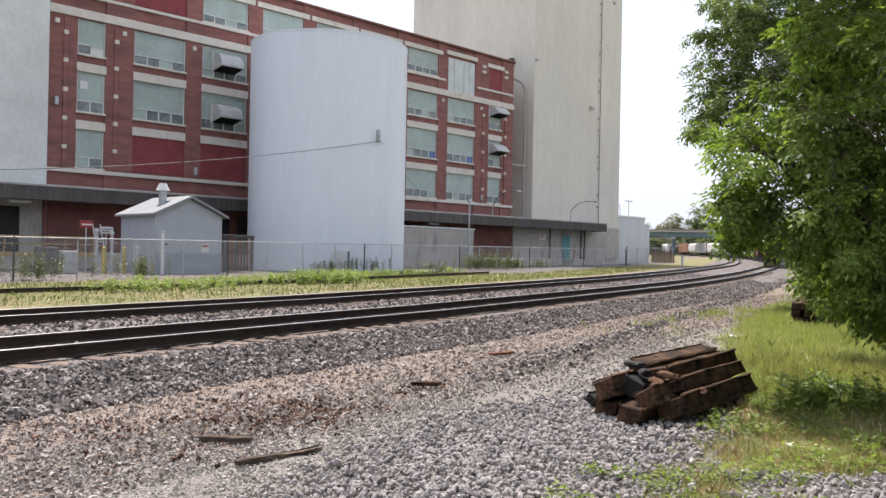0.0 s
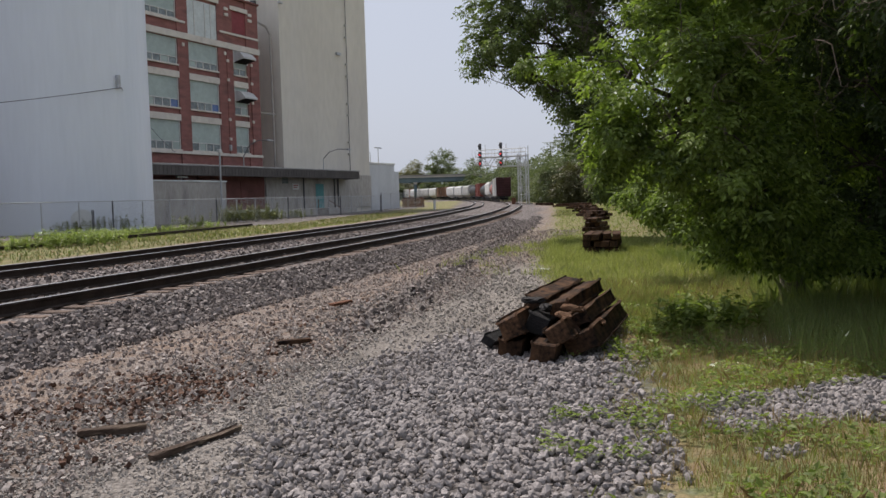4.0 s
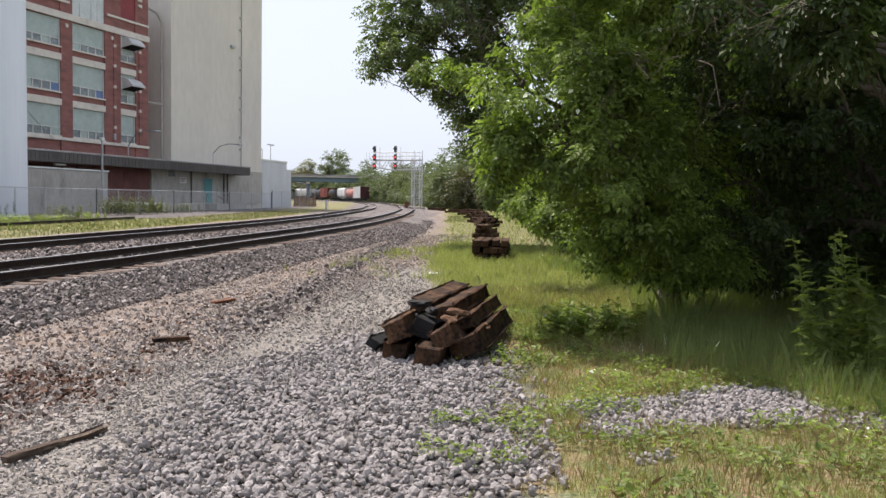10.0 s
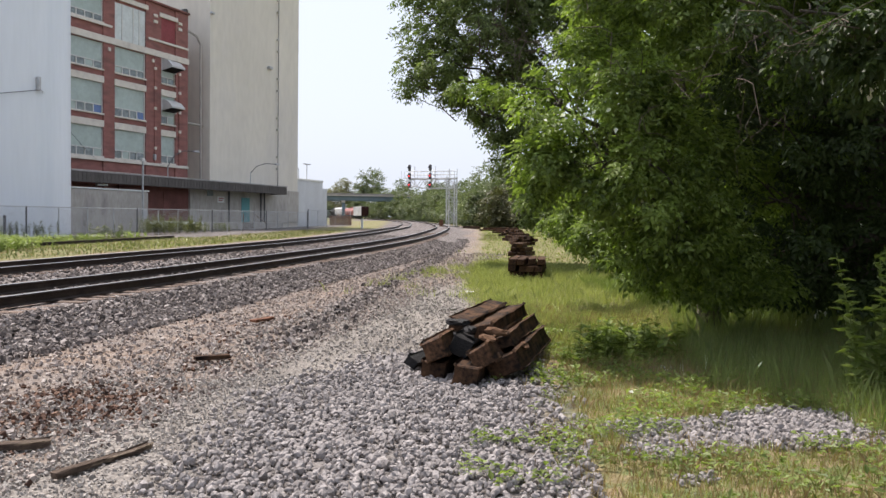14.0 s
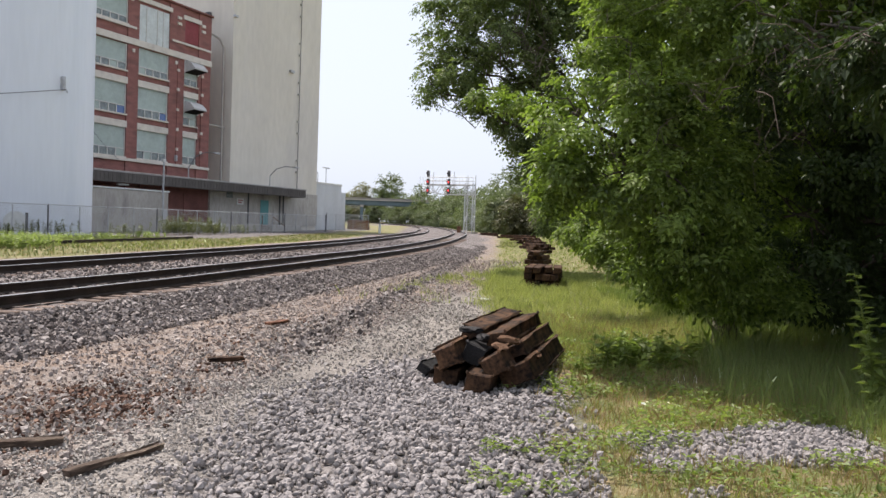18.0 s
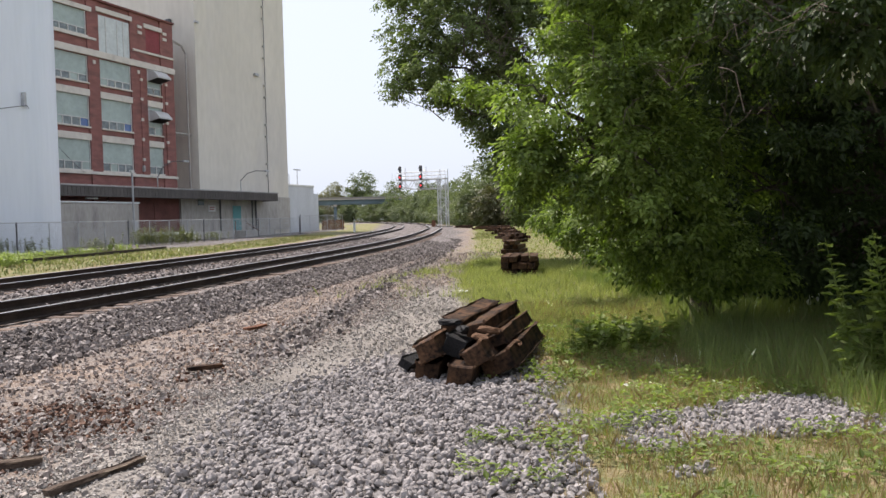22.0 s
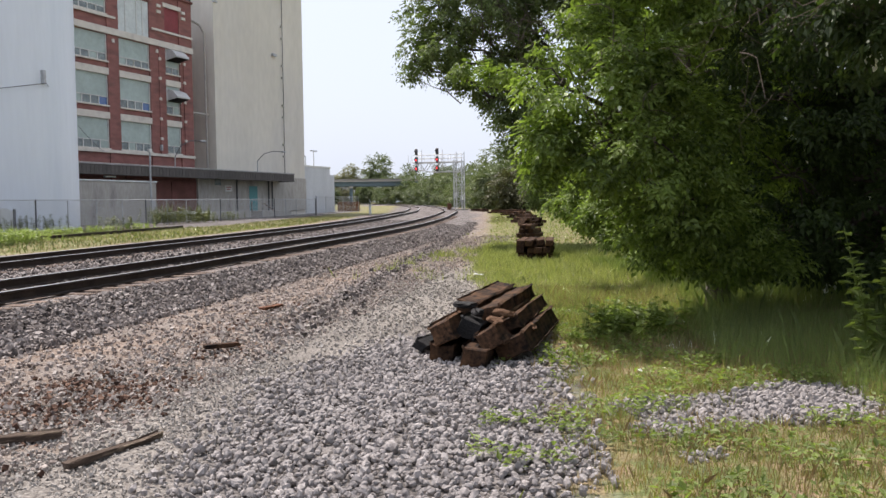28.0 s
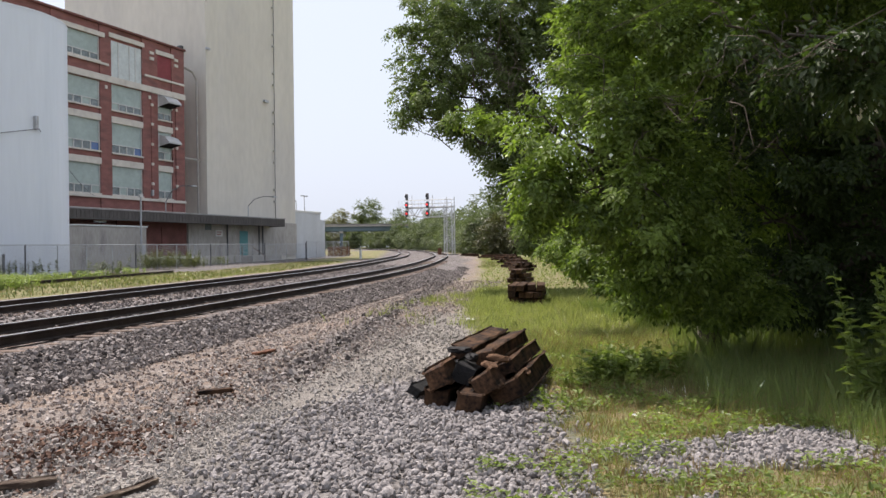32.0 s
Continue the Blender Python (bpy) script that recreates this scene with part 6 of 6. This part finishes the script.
for k, ((x, y), s) in enumerate(BACK):
    z = gz(x, y)
    tree("tree", (x, y), [(x, y, z + 6.0 * s, 6.0 * s, 5.6 * s, 5.0 * s), (x + 1, y - 1, z + 10.5 * s, 4.6 * s, 4.4 * s, 3.6 * s)], 130, 14, 0.8, 1.6, 0.4, ("pale budding tree behind the bridge" if k in (1, 2) else "green tree behind the bridge"), 120 + k, LEAF_PALE if k in (1, 2) else LEAF_FAR, "trees behind the bridge", pairs=2)


def dead_twigs():
    """Tangles of bare twigs caught in the crowns."""
    rng = np.random.default_rng(5)
    for a, c, n, r in (((28.5, 9.25, 8.42), (1.2, 1.4, 1.3), 16, 0.016), ((28.0, 8.25, 7.3), (1.0, 1.2, 1.1), 12, 0.014), ((9.6, 1.78, 3.46), (0.25, 0.3, 0.6), 4, 0.006), ((9.0, 0.37, 3.01), (0.4, 0.5, 0.8), 4, 0.006), ((8.6, 0.27, 3.38), (0.4, 0.6, 0.5), 6, 0.0045), ((7.4, -0.55, 3.23), (0.4, 0.8, 0.2), 6, 0.0045), ((9.7, 1.34, 2.71), (0.3, 0.4, 0.4), 4, 0.0045)):
        t = empty("dead_branch", pose(*a), "tangle of bare grey-brown twigs caught in the tree", "dead branch")
        for i in range(n):
            bm = bmesh.new()
            p = rng.normal(0, 0.2, 3) * np.array(c)
            q = p + rng.normal(0, 1, 3) * np.array(c) + np.array([0, 0, -0.2])
            limb(bm, p, q, r, r * 0.3, rng, 0.5, 6)
            for u in (0.45, 0.7):
                k = p + (q - p) * u
                limb(bm, k, k + rng.normal(0, 0.35, 3) * np.array(c), r * 0.5, r * 0.2, rng, 0.5, 4)
            part("twig", bm, TWIG, t)


dead_twigs()


def stalk_bush(x, y, stalks, height, spread, seed, label, leaf=0.15, name="weed_bush", mat=None):
    rng = np.random.default_rng(seed)
    z = gz(x, y)
    b = empty(name, pose(x, y, z), label, "bush")
    pos, al, no, ln = [], [], [], []
    for k in range(stalks):
        bm = bmesh.new()
        p = np.array([rng.normal(0, spread), rng.normal(0, spread), 0.0])
        h = height * rng.uniform(0.65, 1.05)
        lean = rng.normal(0, 0.10, 2)
        q = p + np.array([lean[0] * h, lean[1] * h, h])
        swept(bm, [tuple(p), tuple((p + q) / 2 + rng.normal(0, 0.02, 3)), tuple(q)], 0.009, sides=5, taper=0.4)
        part("stem", bm, mat or WEED, b)
        n = int(h / 0.036)
        for i in range(n):
            u = 0.15 + 0.85 * i / n
            a = i * 2.4 + k + rng.normal(0, 0.5)
            d = np.array([math.cos(a), math.sin(a), rng.uniform(-0.3, 0.7)])
            pos.append(p + (q - p) * u + rng.normal(0, 0.012, 3))
            al.append(d)
            no.append(np.array([-0.4 * math.cos(a), -0.4 * math.sin(a), 1.0]))
            ln.append(leaf * rng.uniform(0.7, 1.2) * (0.7 + 0.5 * math.sin(math.pi * u)))
    ln = np.array(ln)
    v, f = leaves(np.array(pos), np.array(al), np.array(no), ln, ln * rng.uniform(0.26, 0.4, len(ln)))
    part("foliage", quick_mesh("foliage", v, f), mat or WEED, b, "narrow bright green leaves")
    return b


for k, (x, y, n, h) in enumerate(((8.66, -0.82, 5, 1.35), (8.75, -1.1, 6, 1.5), (8.5, -1.25, 5, 1.3), (8.8, -1.55, 5, 1.3), (8.6, -1.85, 6, 1.45), (8.9, -2.3, 7, 1.5))):
    stalk_bush(x, y, n, h, 0.10, 1 + k, "tall bright green weed with upright leafy stalks", 0.13)
stalk_bush(10.35, 1.85, 26, 0.42, 0.24, 14, "low leafy weed clump in the grass", 0.12, "weed_clump")
stalk_bush(10.75, 1.6, 24, 0.45, 0.26, 15, "low leafy weed clump in the grass", 0.12, "weed_clump")
stalk_bush(9.9, 2.1, 12, 0.22, 0.16, 17, "low leafy weed clump in the grass", 0.10, "weed_clump")
stalk_bush(8.75, 2.12, 10, 0.2, 0.16, 16, "low leafy weed clump in the grass", 0.07, "weed_clump")
for k, (x, y, h) in enumerate(((38.5, 42.0, 1.3), (47.0, 43.6, 1.0), (52.0, 44.2, 1.6), (54.0, 44.6, 1.9), (55.8, 45.0, 1.5), (57.5, 45.2, 1.7), (59.2, 45.6, 1.2), (34.5, 41.0, 1.0), (66.0, 47.2, 1.0), (15.0, 37.6, 1.5), (20.0, 38.2, 1.4), (10.0, 36.2, 1.3))):
    stalk_bush(x, y, 26, h * 0.85, 0.75, 20 + k, "scrubby green weeds growing along the fence", 0.15, "fence_weed", FIELD)

for k, (x, y, h) in enumerate(((22.6, 29.9, 0.6), (23.4, 29.0, 0.75), (24.3, 29.3, 0.8), (25.2, 29.2, 0.75), (26.0, 29.9, 0.8), (27.0, 30.6, 0.6), (28.4, 31.6, 0.55), (30.4, 33.4, 0.6), (20.8, 29.8, 0.5), (18.4, 28.4, 0.55), (17.0, 27.2, 0.5), (15.6, 28.0, 0.6), (14.4, 27.0, 0.55), (34.0, 35.0, 0.5), (37.5, 36.6, 0.5), (44.0, 39.0, 0.5))):
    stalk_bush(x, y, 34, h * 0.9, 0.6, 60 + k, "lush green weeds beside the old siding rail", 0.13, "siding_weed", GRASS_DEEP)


def blades(rng, x, y, height, width, lean=0.35):
    z = ground_z(x, y)
    n = len(x)
    a = rng.uniform(0, 2 * math.pi, n)
    s = np.stack([np.cos(a), np.sin(a), np.zeros(n)], 1)
    d = rng.normal(0, lean, (n, 2))
    p = np.stack([x, y, z - 0.01], 1)
    mid = p + np.stack([d[:, 0] * height * 0.35, d[:, 1] * height * 0.35, height * 0.6], 1)
    tip = p + np.stack([d[:, 0] * height, d[:, 1] * height, height], 1)
    w = width[:, None]
    v = np.stack([p - s * w, p + s * w, mid + s * w * 0.6, tip, mid - s * w * 0.6], 1).reshape(-1, 3)
    i = np.arange(n)[:, None] * 5
    return v, i + np.array([[0, 1, 2, 3, 4]])


def meadow():
    rng = np.random.default_rng(21)

    def scatter(n, x0, x1, y0, y1, power=1.0):
        x = x0 + (x1 - x0) * rng.random(n) ** power
        y = rng.uniform(y0, y1, n)
        return x, y

    def grown(n, box_, keep, hmin, hmax, wmin, wmax, mat, name, label, clump=1.2, power=1.0, lean=0.35):
        x, y = scatter(n, *box_, power)
        g, t, d = cover(x, y)
        pat = np.array([noise.noise((a * clump, b * clump, 3.0)) + 0.5 * noise.noise((a * clump * 3, b * clump * 3, 9.0)) for a, b in zip(x, y)])
        ok = (g + 0.45 * pat > keep) & (rng.random(n) < np.clip(g * 1.6, 0, 1))
        if name == "tall_grass":
            ok &= y < np.interp(x, (7.2, 7.7, 8.7, 12, 14.5, 18.4, 21.5, 27.6), (-1.3, -0.6, 0.5, 1.2, 1.4, 3.0, 4.6, 7.6)) + 0.4 * pat
        x, y, pat = x[ok], y[ok], pat[ok]
        far = np.clip(np.hypot(x, y) / 12, 0.8, 3.0)
        h = rng.uniform(hmin, hmax, len(x)) * (1 + 0.45 * np.clip(pat, -0.8, 1))
        v, f = blades(rng, x, y, h, rng.uniform(wmin, wmax, len(x)) * far, lean)
        return tagged(part(name, quick_mesh(name, v, f), mat), label, "grass", kind="stuff")

    grown(80000, (4, 14, -4, 5.0), 0.55, 0.03, 0.10, 0.002, 0.004, GRASS, "grass", "short patchy green grass beside the gravel", 1.5)
    grown(120000, (10, 30, 0, 10.0), 0.48, 0.06, 0.22, 0.0018, 0.003, MEADOW, "meadow_grass", "bright green meadow grass beside the path", power=1.3)
    grown(76000, (4, 16, -4, 6), 0.54, 0.04, 0.15, 0.002, 0.004, STRAW, "dry_grass", "dry straw-coloured grass among the green", 1.8, 1.2)
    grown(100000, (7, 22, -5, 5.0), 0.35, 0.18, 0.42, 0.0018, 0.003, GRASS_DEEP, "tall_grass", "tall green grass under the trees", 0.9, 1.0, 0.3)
    grown(40000, (28, 100, 2, 32), 0.6, 0.04, 0.10, 0.004, 0.009, GRASS, "grass", "green grass along the path")
    grown(36000, (4, 75, 19, 46), 0.62, 0.04, 0.16, 0.005, 0.009, FIELD, "grass", "weedy green grass beyond the tracks", 0.35, 1.2)
    grown(10000, (4, 75, 19, 44), 0.42, 0.03, 0.09, 0.005, 0.010, STRAW, "dry_grass", "dry grass beyond the tracks", 0.4, 1.2)
    # low broad-leaved weeds at the gravel's edge
    n = 34000
    x, y = rng.uniform(4.2, 13, n), rng.uniform(-3.5, 4.0, n)
    g, t, d = cover(x, y)
    pat = np.array([noise.noise((a * 1.6, b * 1.6, 13.0)) for a, b in zip(x, y)])
    ok = ((g > 0.36) & (pat > 0.02)) | ((g > 0.1) & (pat > 0.22))
    x, y = x[ok], y[ok]
    z = ground_z(x, y) + rng.uniform(0.01, 0.10, len(x))
    al = np.stack([rng.normal(0, 1, len(x)), rng.normal(0, 1, len(x)), rng.uniform(0.1, 0.6, len(x))], 1)
    no = np.stack([rng.normal(0, 0.3, len(x)), rng.normal(0, 0.3, len(x)), np.ones(len(x))], 1)
    ln = rng.uniform(0.03, 0.075, len(x))
    v, f = leaves(np.stack([x, y, z], 1), al, no, ln, ln * 0.3)
    tagged(part("ground_weeds", quick_mesh("ground_weeds", v, f), WEED), "low broad-leaved weeds at the gravel's edge", "weeds", kind="stuff")


meadow()

# ---- loose stone ----


def stone_material(name, low, mid, high):
    m = bpy.data.materials.new(name)
    m.use_nodes = True
    n, l = m.node_tree.nodes, m.node_tree.links
    b = n["Principled BSDF"]
    b.inputs["Roughness"].default_value, b.inputs["Specular IOR Level"].default_value = 0.9, 0.2
    g = n.new("ShaderNodeNewGeometry")
    r = n.new("ShaderNodeValToRGB")
    r.color_ramp.elements[0].color = (*low, 1)
    r.color_ramp.elements[1].color = (*high, 1)
    e = r.color_ramp.elements.new(0.5)
    e.color = (*mid, 1)
    l.new(g.outputs["Random Per Island"], r.inputs[0])
    co = n.new("ShaderNodeTexCoord")
    t = n.new("ShaderNodeTexNoise")
    t.inputs["Scale"].default_value, t.inputs["Detail"].default_value = 45.0, 4.0
    l.new(co.outputs["Object"], t.inputs["Vector"])
    rg = n.new("ShaderNodeMapRange")
    rg.inputs[1].default_value, rg.inputs[2].default_value, rg.inputs[3].default_value, rg.inputs[4].default_value = 0.3, 0.7, 0.75, 1.25
    l.new(t.outputs[0], rg.inputs[0])
    mx = n.new("ShaderNodeMixRGB")
    mx.blend_type, mx.inputs[0].default_value = "MULTIPLY", 1.0
    l.new(r.outputs[0], mx.inputs[1])
    l.new(rg.outputs[0], mx.inputs[2])
    l.new(mx.outputs[0], b.inputs["Base Color"])
    bp = n.new("ShaderNodeBump")
    bp.inputs["Strength"].default_value, bp.inputs["Distance"].default_value = 0.5, 0.01
    l.new(t.outputs[0], bp.inputs["Height"])
    l.new(bp.outputs[0], b.inputs["Normal"])
    return m


GREY_STONE = stone_material("grey_stone", (0.205, 0.187, 0.178), (0.275, 0.252, 0.241), (0.335, 0.308, 0.295))
GRIT_STONE = stone_material("pale_grit", (0.19, 0.172, 0.155), (0.285, 0.262, 0.238), (0.37, 0.342, 0.312))
DARK_STONE = stone_material("ballast_stone", (0.05, 0.043, 0.04), (0.155, 0.132, 0.122), (0.33, 0.295, 0.275))
TAN_STONE = stone_material("tan_stone", (0.13, 0.10, 0.088), (0.27, 0.23, 0.205), (0.40, 0.355, 0.325))
BOX_V = np.array([(a, b, c) for a in (-1, 1) for b in (-1, 1) for c in (-1, 1)], float)
BOX_F = np.array([(0, 1, 3, 2), (4, 6, 7, 5), (0, 4, 5, 1), (2, 3, 7, 6), (0, 2, 6, 4), (1, 5, 7, 3)])


GOLD = (1 + 5 ** 0.5) / 2
LUMP_V = unit(np.array([(-1, GOLD, 0), (1, GOLD, 0), (-1, -GOLD, 0), (1, -GOLD, 0), (0, -1, GOLD), (0, 1, GOLD), (0, -1, -GOLD), (0, 1, -GOLD), (GOLD, 0, -1), (GOLD, 0, 1), (-GOLD, 0, -1), (-GOLD, 0, 1)], float))
LUMP_F = np.array([(0, 11, 5), (0, 5, 1), (0, 1, 7), (0, 7, 10), (0, 10, 11), (1, 5, 9), (5, 11, 4), (11, 10, 2), (10, 7, 6), (7, 1, 8), (3, 9, 4), (3, 4, 2), (3, 2, 6), (3, 6, 8), (3, 8, 9), (4, 9, 5), (2, 4, 11), (6, 2, 10), (8, 6, 7), (9, 8, 1)])


def stones(name, x, y, size, mat, label, rng, sink=0.25, lumps=False, stack=0.0):
    """Broken stones, tumbled: blocks with skewed corners, or many-sided lumps for the nearest."""
    n = len(x)
    size = np.asarray(size)
    if lumps:
        shape = LUMP_V[None] * rng.uniform(0.72, 1.28, (n, 12, 1)) * 1.02
    else:
        shape = BOX_V[None] * rng.uniform(0.6, 1.0, (n, 8, 3)) * 0.86
    shape = shape * np.stack([rng.uniform(0.85, 1.3, n), rng.uniform(0.7, 1.0, n), rng.uniform(0.55, 0.9, n)], 1)[:, None]
    q = unit(rng.normal(0, 1, (n, 4)) * np.array([1.0, 0.95, 0.95, 1.0]))
    w, i, j, k = q.T
    rot = np.stack([1 - 2 * (j * j + k * k), 2 * (i * j - k * w), 2 * (i * k + j * w), 2 * (i * j + k * w), 1 - 2 * (i * i + k * k), 2 * (j * k - i * w), 2 * (i * k - j * w), 2 * (j * k + i * w), 1 - 2 * (i * i + j * j)], 1).reshape(n, 3, 3)
    v = np.einsum("nij,nkj->nki", rot, shape) * (size / 2)[:, None, None]
    v += np.stack([x, y, ground_z(x, y) + size * (0.5 - sink) * 0.5 + rng.uniform(0, stack, n)], 1)[:, None]
    corner, face = (12, LUMP_F) if lumps else (8, BOX_F)
    f = (np.arange(n) * corner)[:, None, None] + face[None]
    return tagged(part(name, quick_mesh(name, v.reshape(-1, 3), f.reshape(-1, face.shape[1])), mat), label, "gravel", kind="stuff")


def strew():
    rng = np.random.default_rng(77)

    def fan(n, r0, r1, h0, h1):
        """Points spread over a sector round the standpoint, evenly by area."""
        r = np.sqrt(rng.uniform(r0 * r0, r1 * r1, n))
        h = np.radians(rng.uniform(h0, h1, n))
        return r * np.cos(h), r * np.sin(h)

    # coarse grey gravel round the heap
    x, y = fan(56000, 3.0, 12.0, -8, 72)
    g, t, d = cover(x, y)
    coarse = (rng.random(len(x)) > np.clip(2.0 * g - 0.25, 0, 1)) & (rng.random(len(x)) > 1.25 * grit(x, y)) & (beside(x, y) > 5.5)
    near = coarse & (np.hypot(x, y) < 9.5)
    stones("gravel", x[near], y[near], rng.gamma(9.0, 0.0049, near.sum()).clip(0.024, 0.075), GREY_STONE, "angular light grey gravel", rng, 0.2, True, 0.022)
    rest = coarse & ~near
    stones("gravel", x[rest], y[rest], rng.gamma(9.0, 0.0058, rest.sum()).clip(0.03, 0.085), GREY_STONE, "angular light grey gravel further on", rng)
    # pale trodden grit with small stones, along the whole path
    for n, r0, r1, h0, h1, mean, label in ((42000, 3.0, 9.0, 10, 75, 0.0032, "pale trodden grit and small stones"), (26000, 9.0, 18.0, 0, 62, 0.0045, "pale trodden grit further along"), (12000, 17.5, 32.0, 2, 50, 0.0068, "pale trodden grit along the path")):
        x, y = fan(n, r0, r1, h0, h1)
        g, t, d = cover(x, y)
        v = beside(x, y)
        ok = (rng.random(n) < grit(x, y)) & (rng.random(n) > np.clip(1.9 * g - 0.2, 0, 0.99)) & (v > 4.9 + rng.normal(0, 0.4, n))
        stones("grit", x[ok], y[ok], rng.gamma(6.0, mean, ok.sum()).clip(0.011, 0.09), GRIT_STONE, label, rng, 0.35)
    # stones among the weeds
    x, y = rng.uniform(5.0, 9.2, 7000), rng.uniform(-1.8, 1.5, 7000)
    g, t, d = cover(x, y)
    ok = g < 0.6
    stones("gravel", x[ok], y[ok], rng.gamma(9.0, 0.0042, ok.sum()).clip(0.02, 0.06), GREY_STONE, "grey stones among low weeds", rng, 0.25, True)
    # tan fines with scattered pieces
    n = 19000
    s = S_NEAR + 1 + 36 * rng.random(n) ** 1.6
    side = -rng.uniform(2.5, 6.2, n)
    p = np.array([on_track(a, b)[:2] for a, b in zip(s, side)])
    stones("tan_gravel", p[:, 0], p[:, 1], rng.gamma(6.0, 0.0054, n).clip(0.012, 0.065), TAN_STONE, "brownish fines and small stones", rng, 0.3)
    # the ballast shoulder and the row of dark stones beyond
    n = 24000
    s = S_NEAR + 1 + 50 * rng.random(n) ** 1.5
    side = -rng.uniform(1.42, 3.2, n)
    p = np.array([on_track(a, b)[:2] for a, b in zip(s, side)])
    stones("ballast", p[:, 0], p[:, 1], rng.gamma(9.0, 0.0064, n).clip(0.03, 0.11), DARK_STONE, "dark angular ballast on the track's shoulder", rng, 0.15)
    n = 14000
    s = S_NEAR + 2 + 60 * rng.random(n) ** 1.4
    side = rng.uniform(-0.6, 7.0, n)
    p = np.array([on_track(a, b)[:2] for a, b in zip(s, side)])
    stones("ballast", p[:, 0], p[:, 1], rng.gamma(9.0, 0.0075, n).clip(0.03, 0.12), DARK_STONE, "pinkish grey ballast between the tracks", rng, 0.15)
    n = 2600
    s = S_NEAR + 8 + 52 * rng.random(n)
    side = -(np.interp(s - S_NEAR, (8, 12, 29, 46, 62), (5.6, 5.4, 3.9, 3.2, 2.8)) + rng.normal(0, 0.2, n))
    p = np.array([on_track(a, b)[:2] for a, b in zip(s, side)])
    stones("ballast", p[:, 0], p[:, 1], rng.gamma(9.0, 0.007, n).clip(0.03, 0.12), DARK_STONE, "low row of dark stones beside the path", rng, 0.1)
    # chips of rotten tie wood lying in patches on the fines
    xs, ys = [], []
    for cx, cy, r, k in ((6.0, 5.5, 0.32, 700), (5.5, 5.2, 0.35, 500), (4.9, 5.4, 0.4, 420), (4.3, 5.9, 0.5, 300), (5.9, 6.1, 0.4, 420), (7.9, 5.9, 0.35, 160), (9.5, 6.9, 0.5, 140), (3.6, 5.0, 0.5, 260), (11.8, 7.6, 0.5, 110)):
        k = k * 2 // 5
        xs.append(rng.normal(cx, r, k))
        ys.append(rng.normal(cy, r * 0.7, k))
    x, y = np.concatenate(xs), np.concatenate(ys)
    tagged(stones("wood_chips", x, y, rng.gamma(5.0, 0.0062, len(x)).clip(0.012, 0.07), CHIP, "red-brown chips of rotten wood on the fines", rng, 0.15), "red-brown chips of rotten wood on the fines", "wood chips", kind="stuff")


CHIP = stone_material("rotten_wood", (0.03, 0.018, 0.014), (0.10, 0.055, 0.038), (0.20, 0.125, 0.09))
strew()

# ---- what moves ----
TAIL_START, TRAIN_SPEED = float(np.interp(91.5, TRACK[:, 0], TRACK_S)), 17.6


def motions():
    gap = 0.0
    for car, length in CARS:
        rows = []
        for k in range(33):
            s = TAIL_START + gap + length / 2 + TRAIN_SPEED * k
            x, y, h = on_track(s)
            rows.append((float(k), pose(x, y, TIE_TOP + 0.19 + float(rise(x)), 0, 0, math.degrees(h))))
        walk(car, rows)
        gap += length


motions()
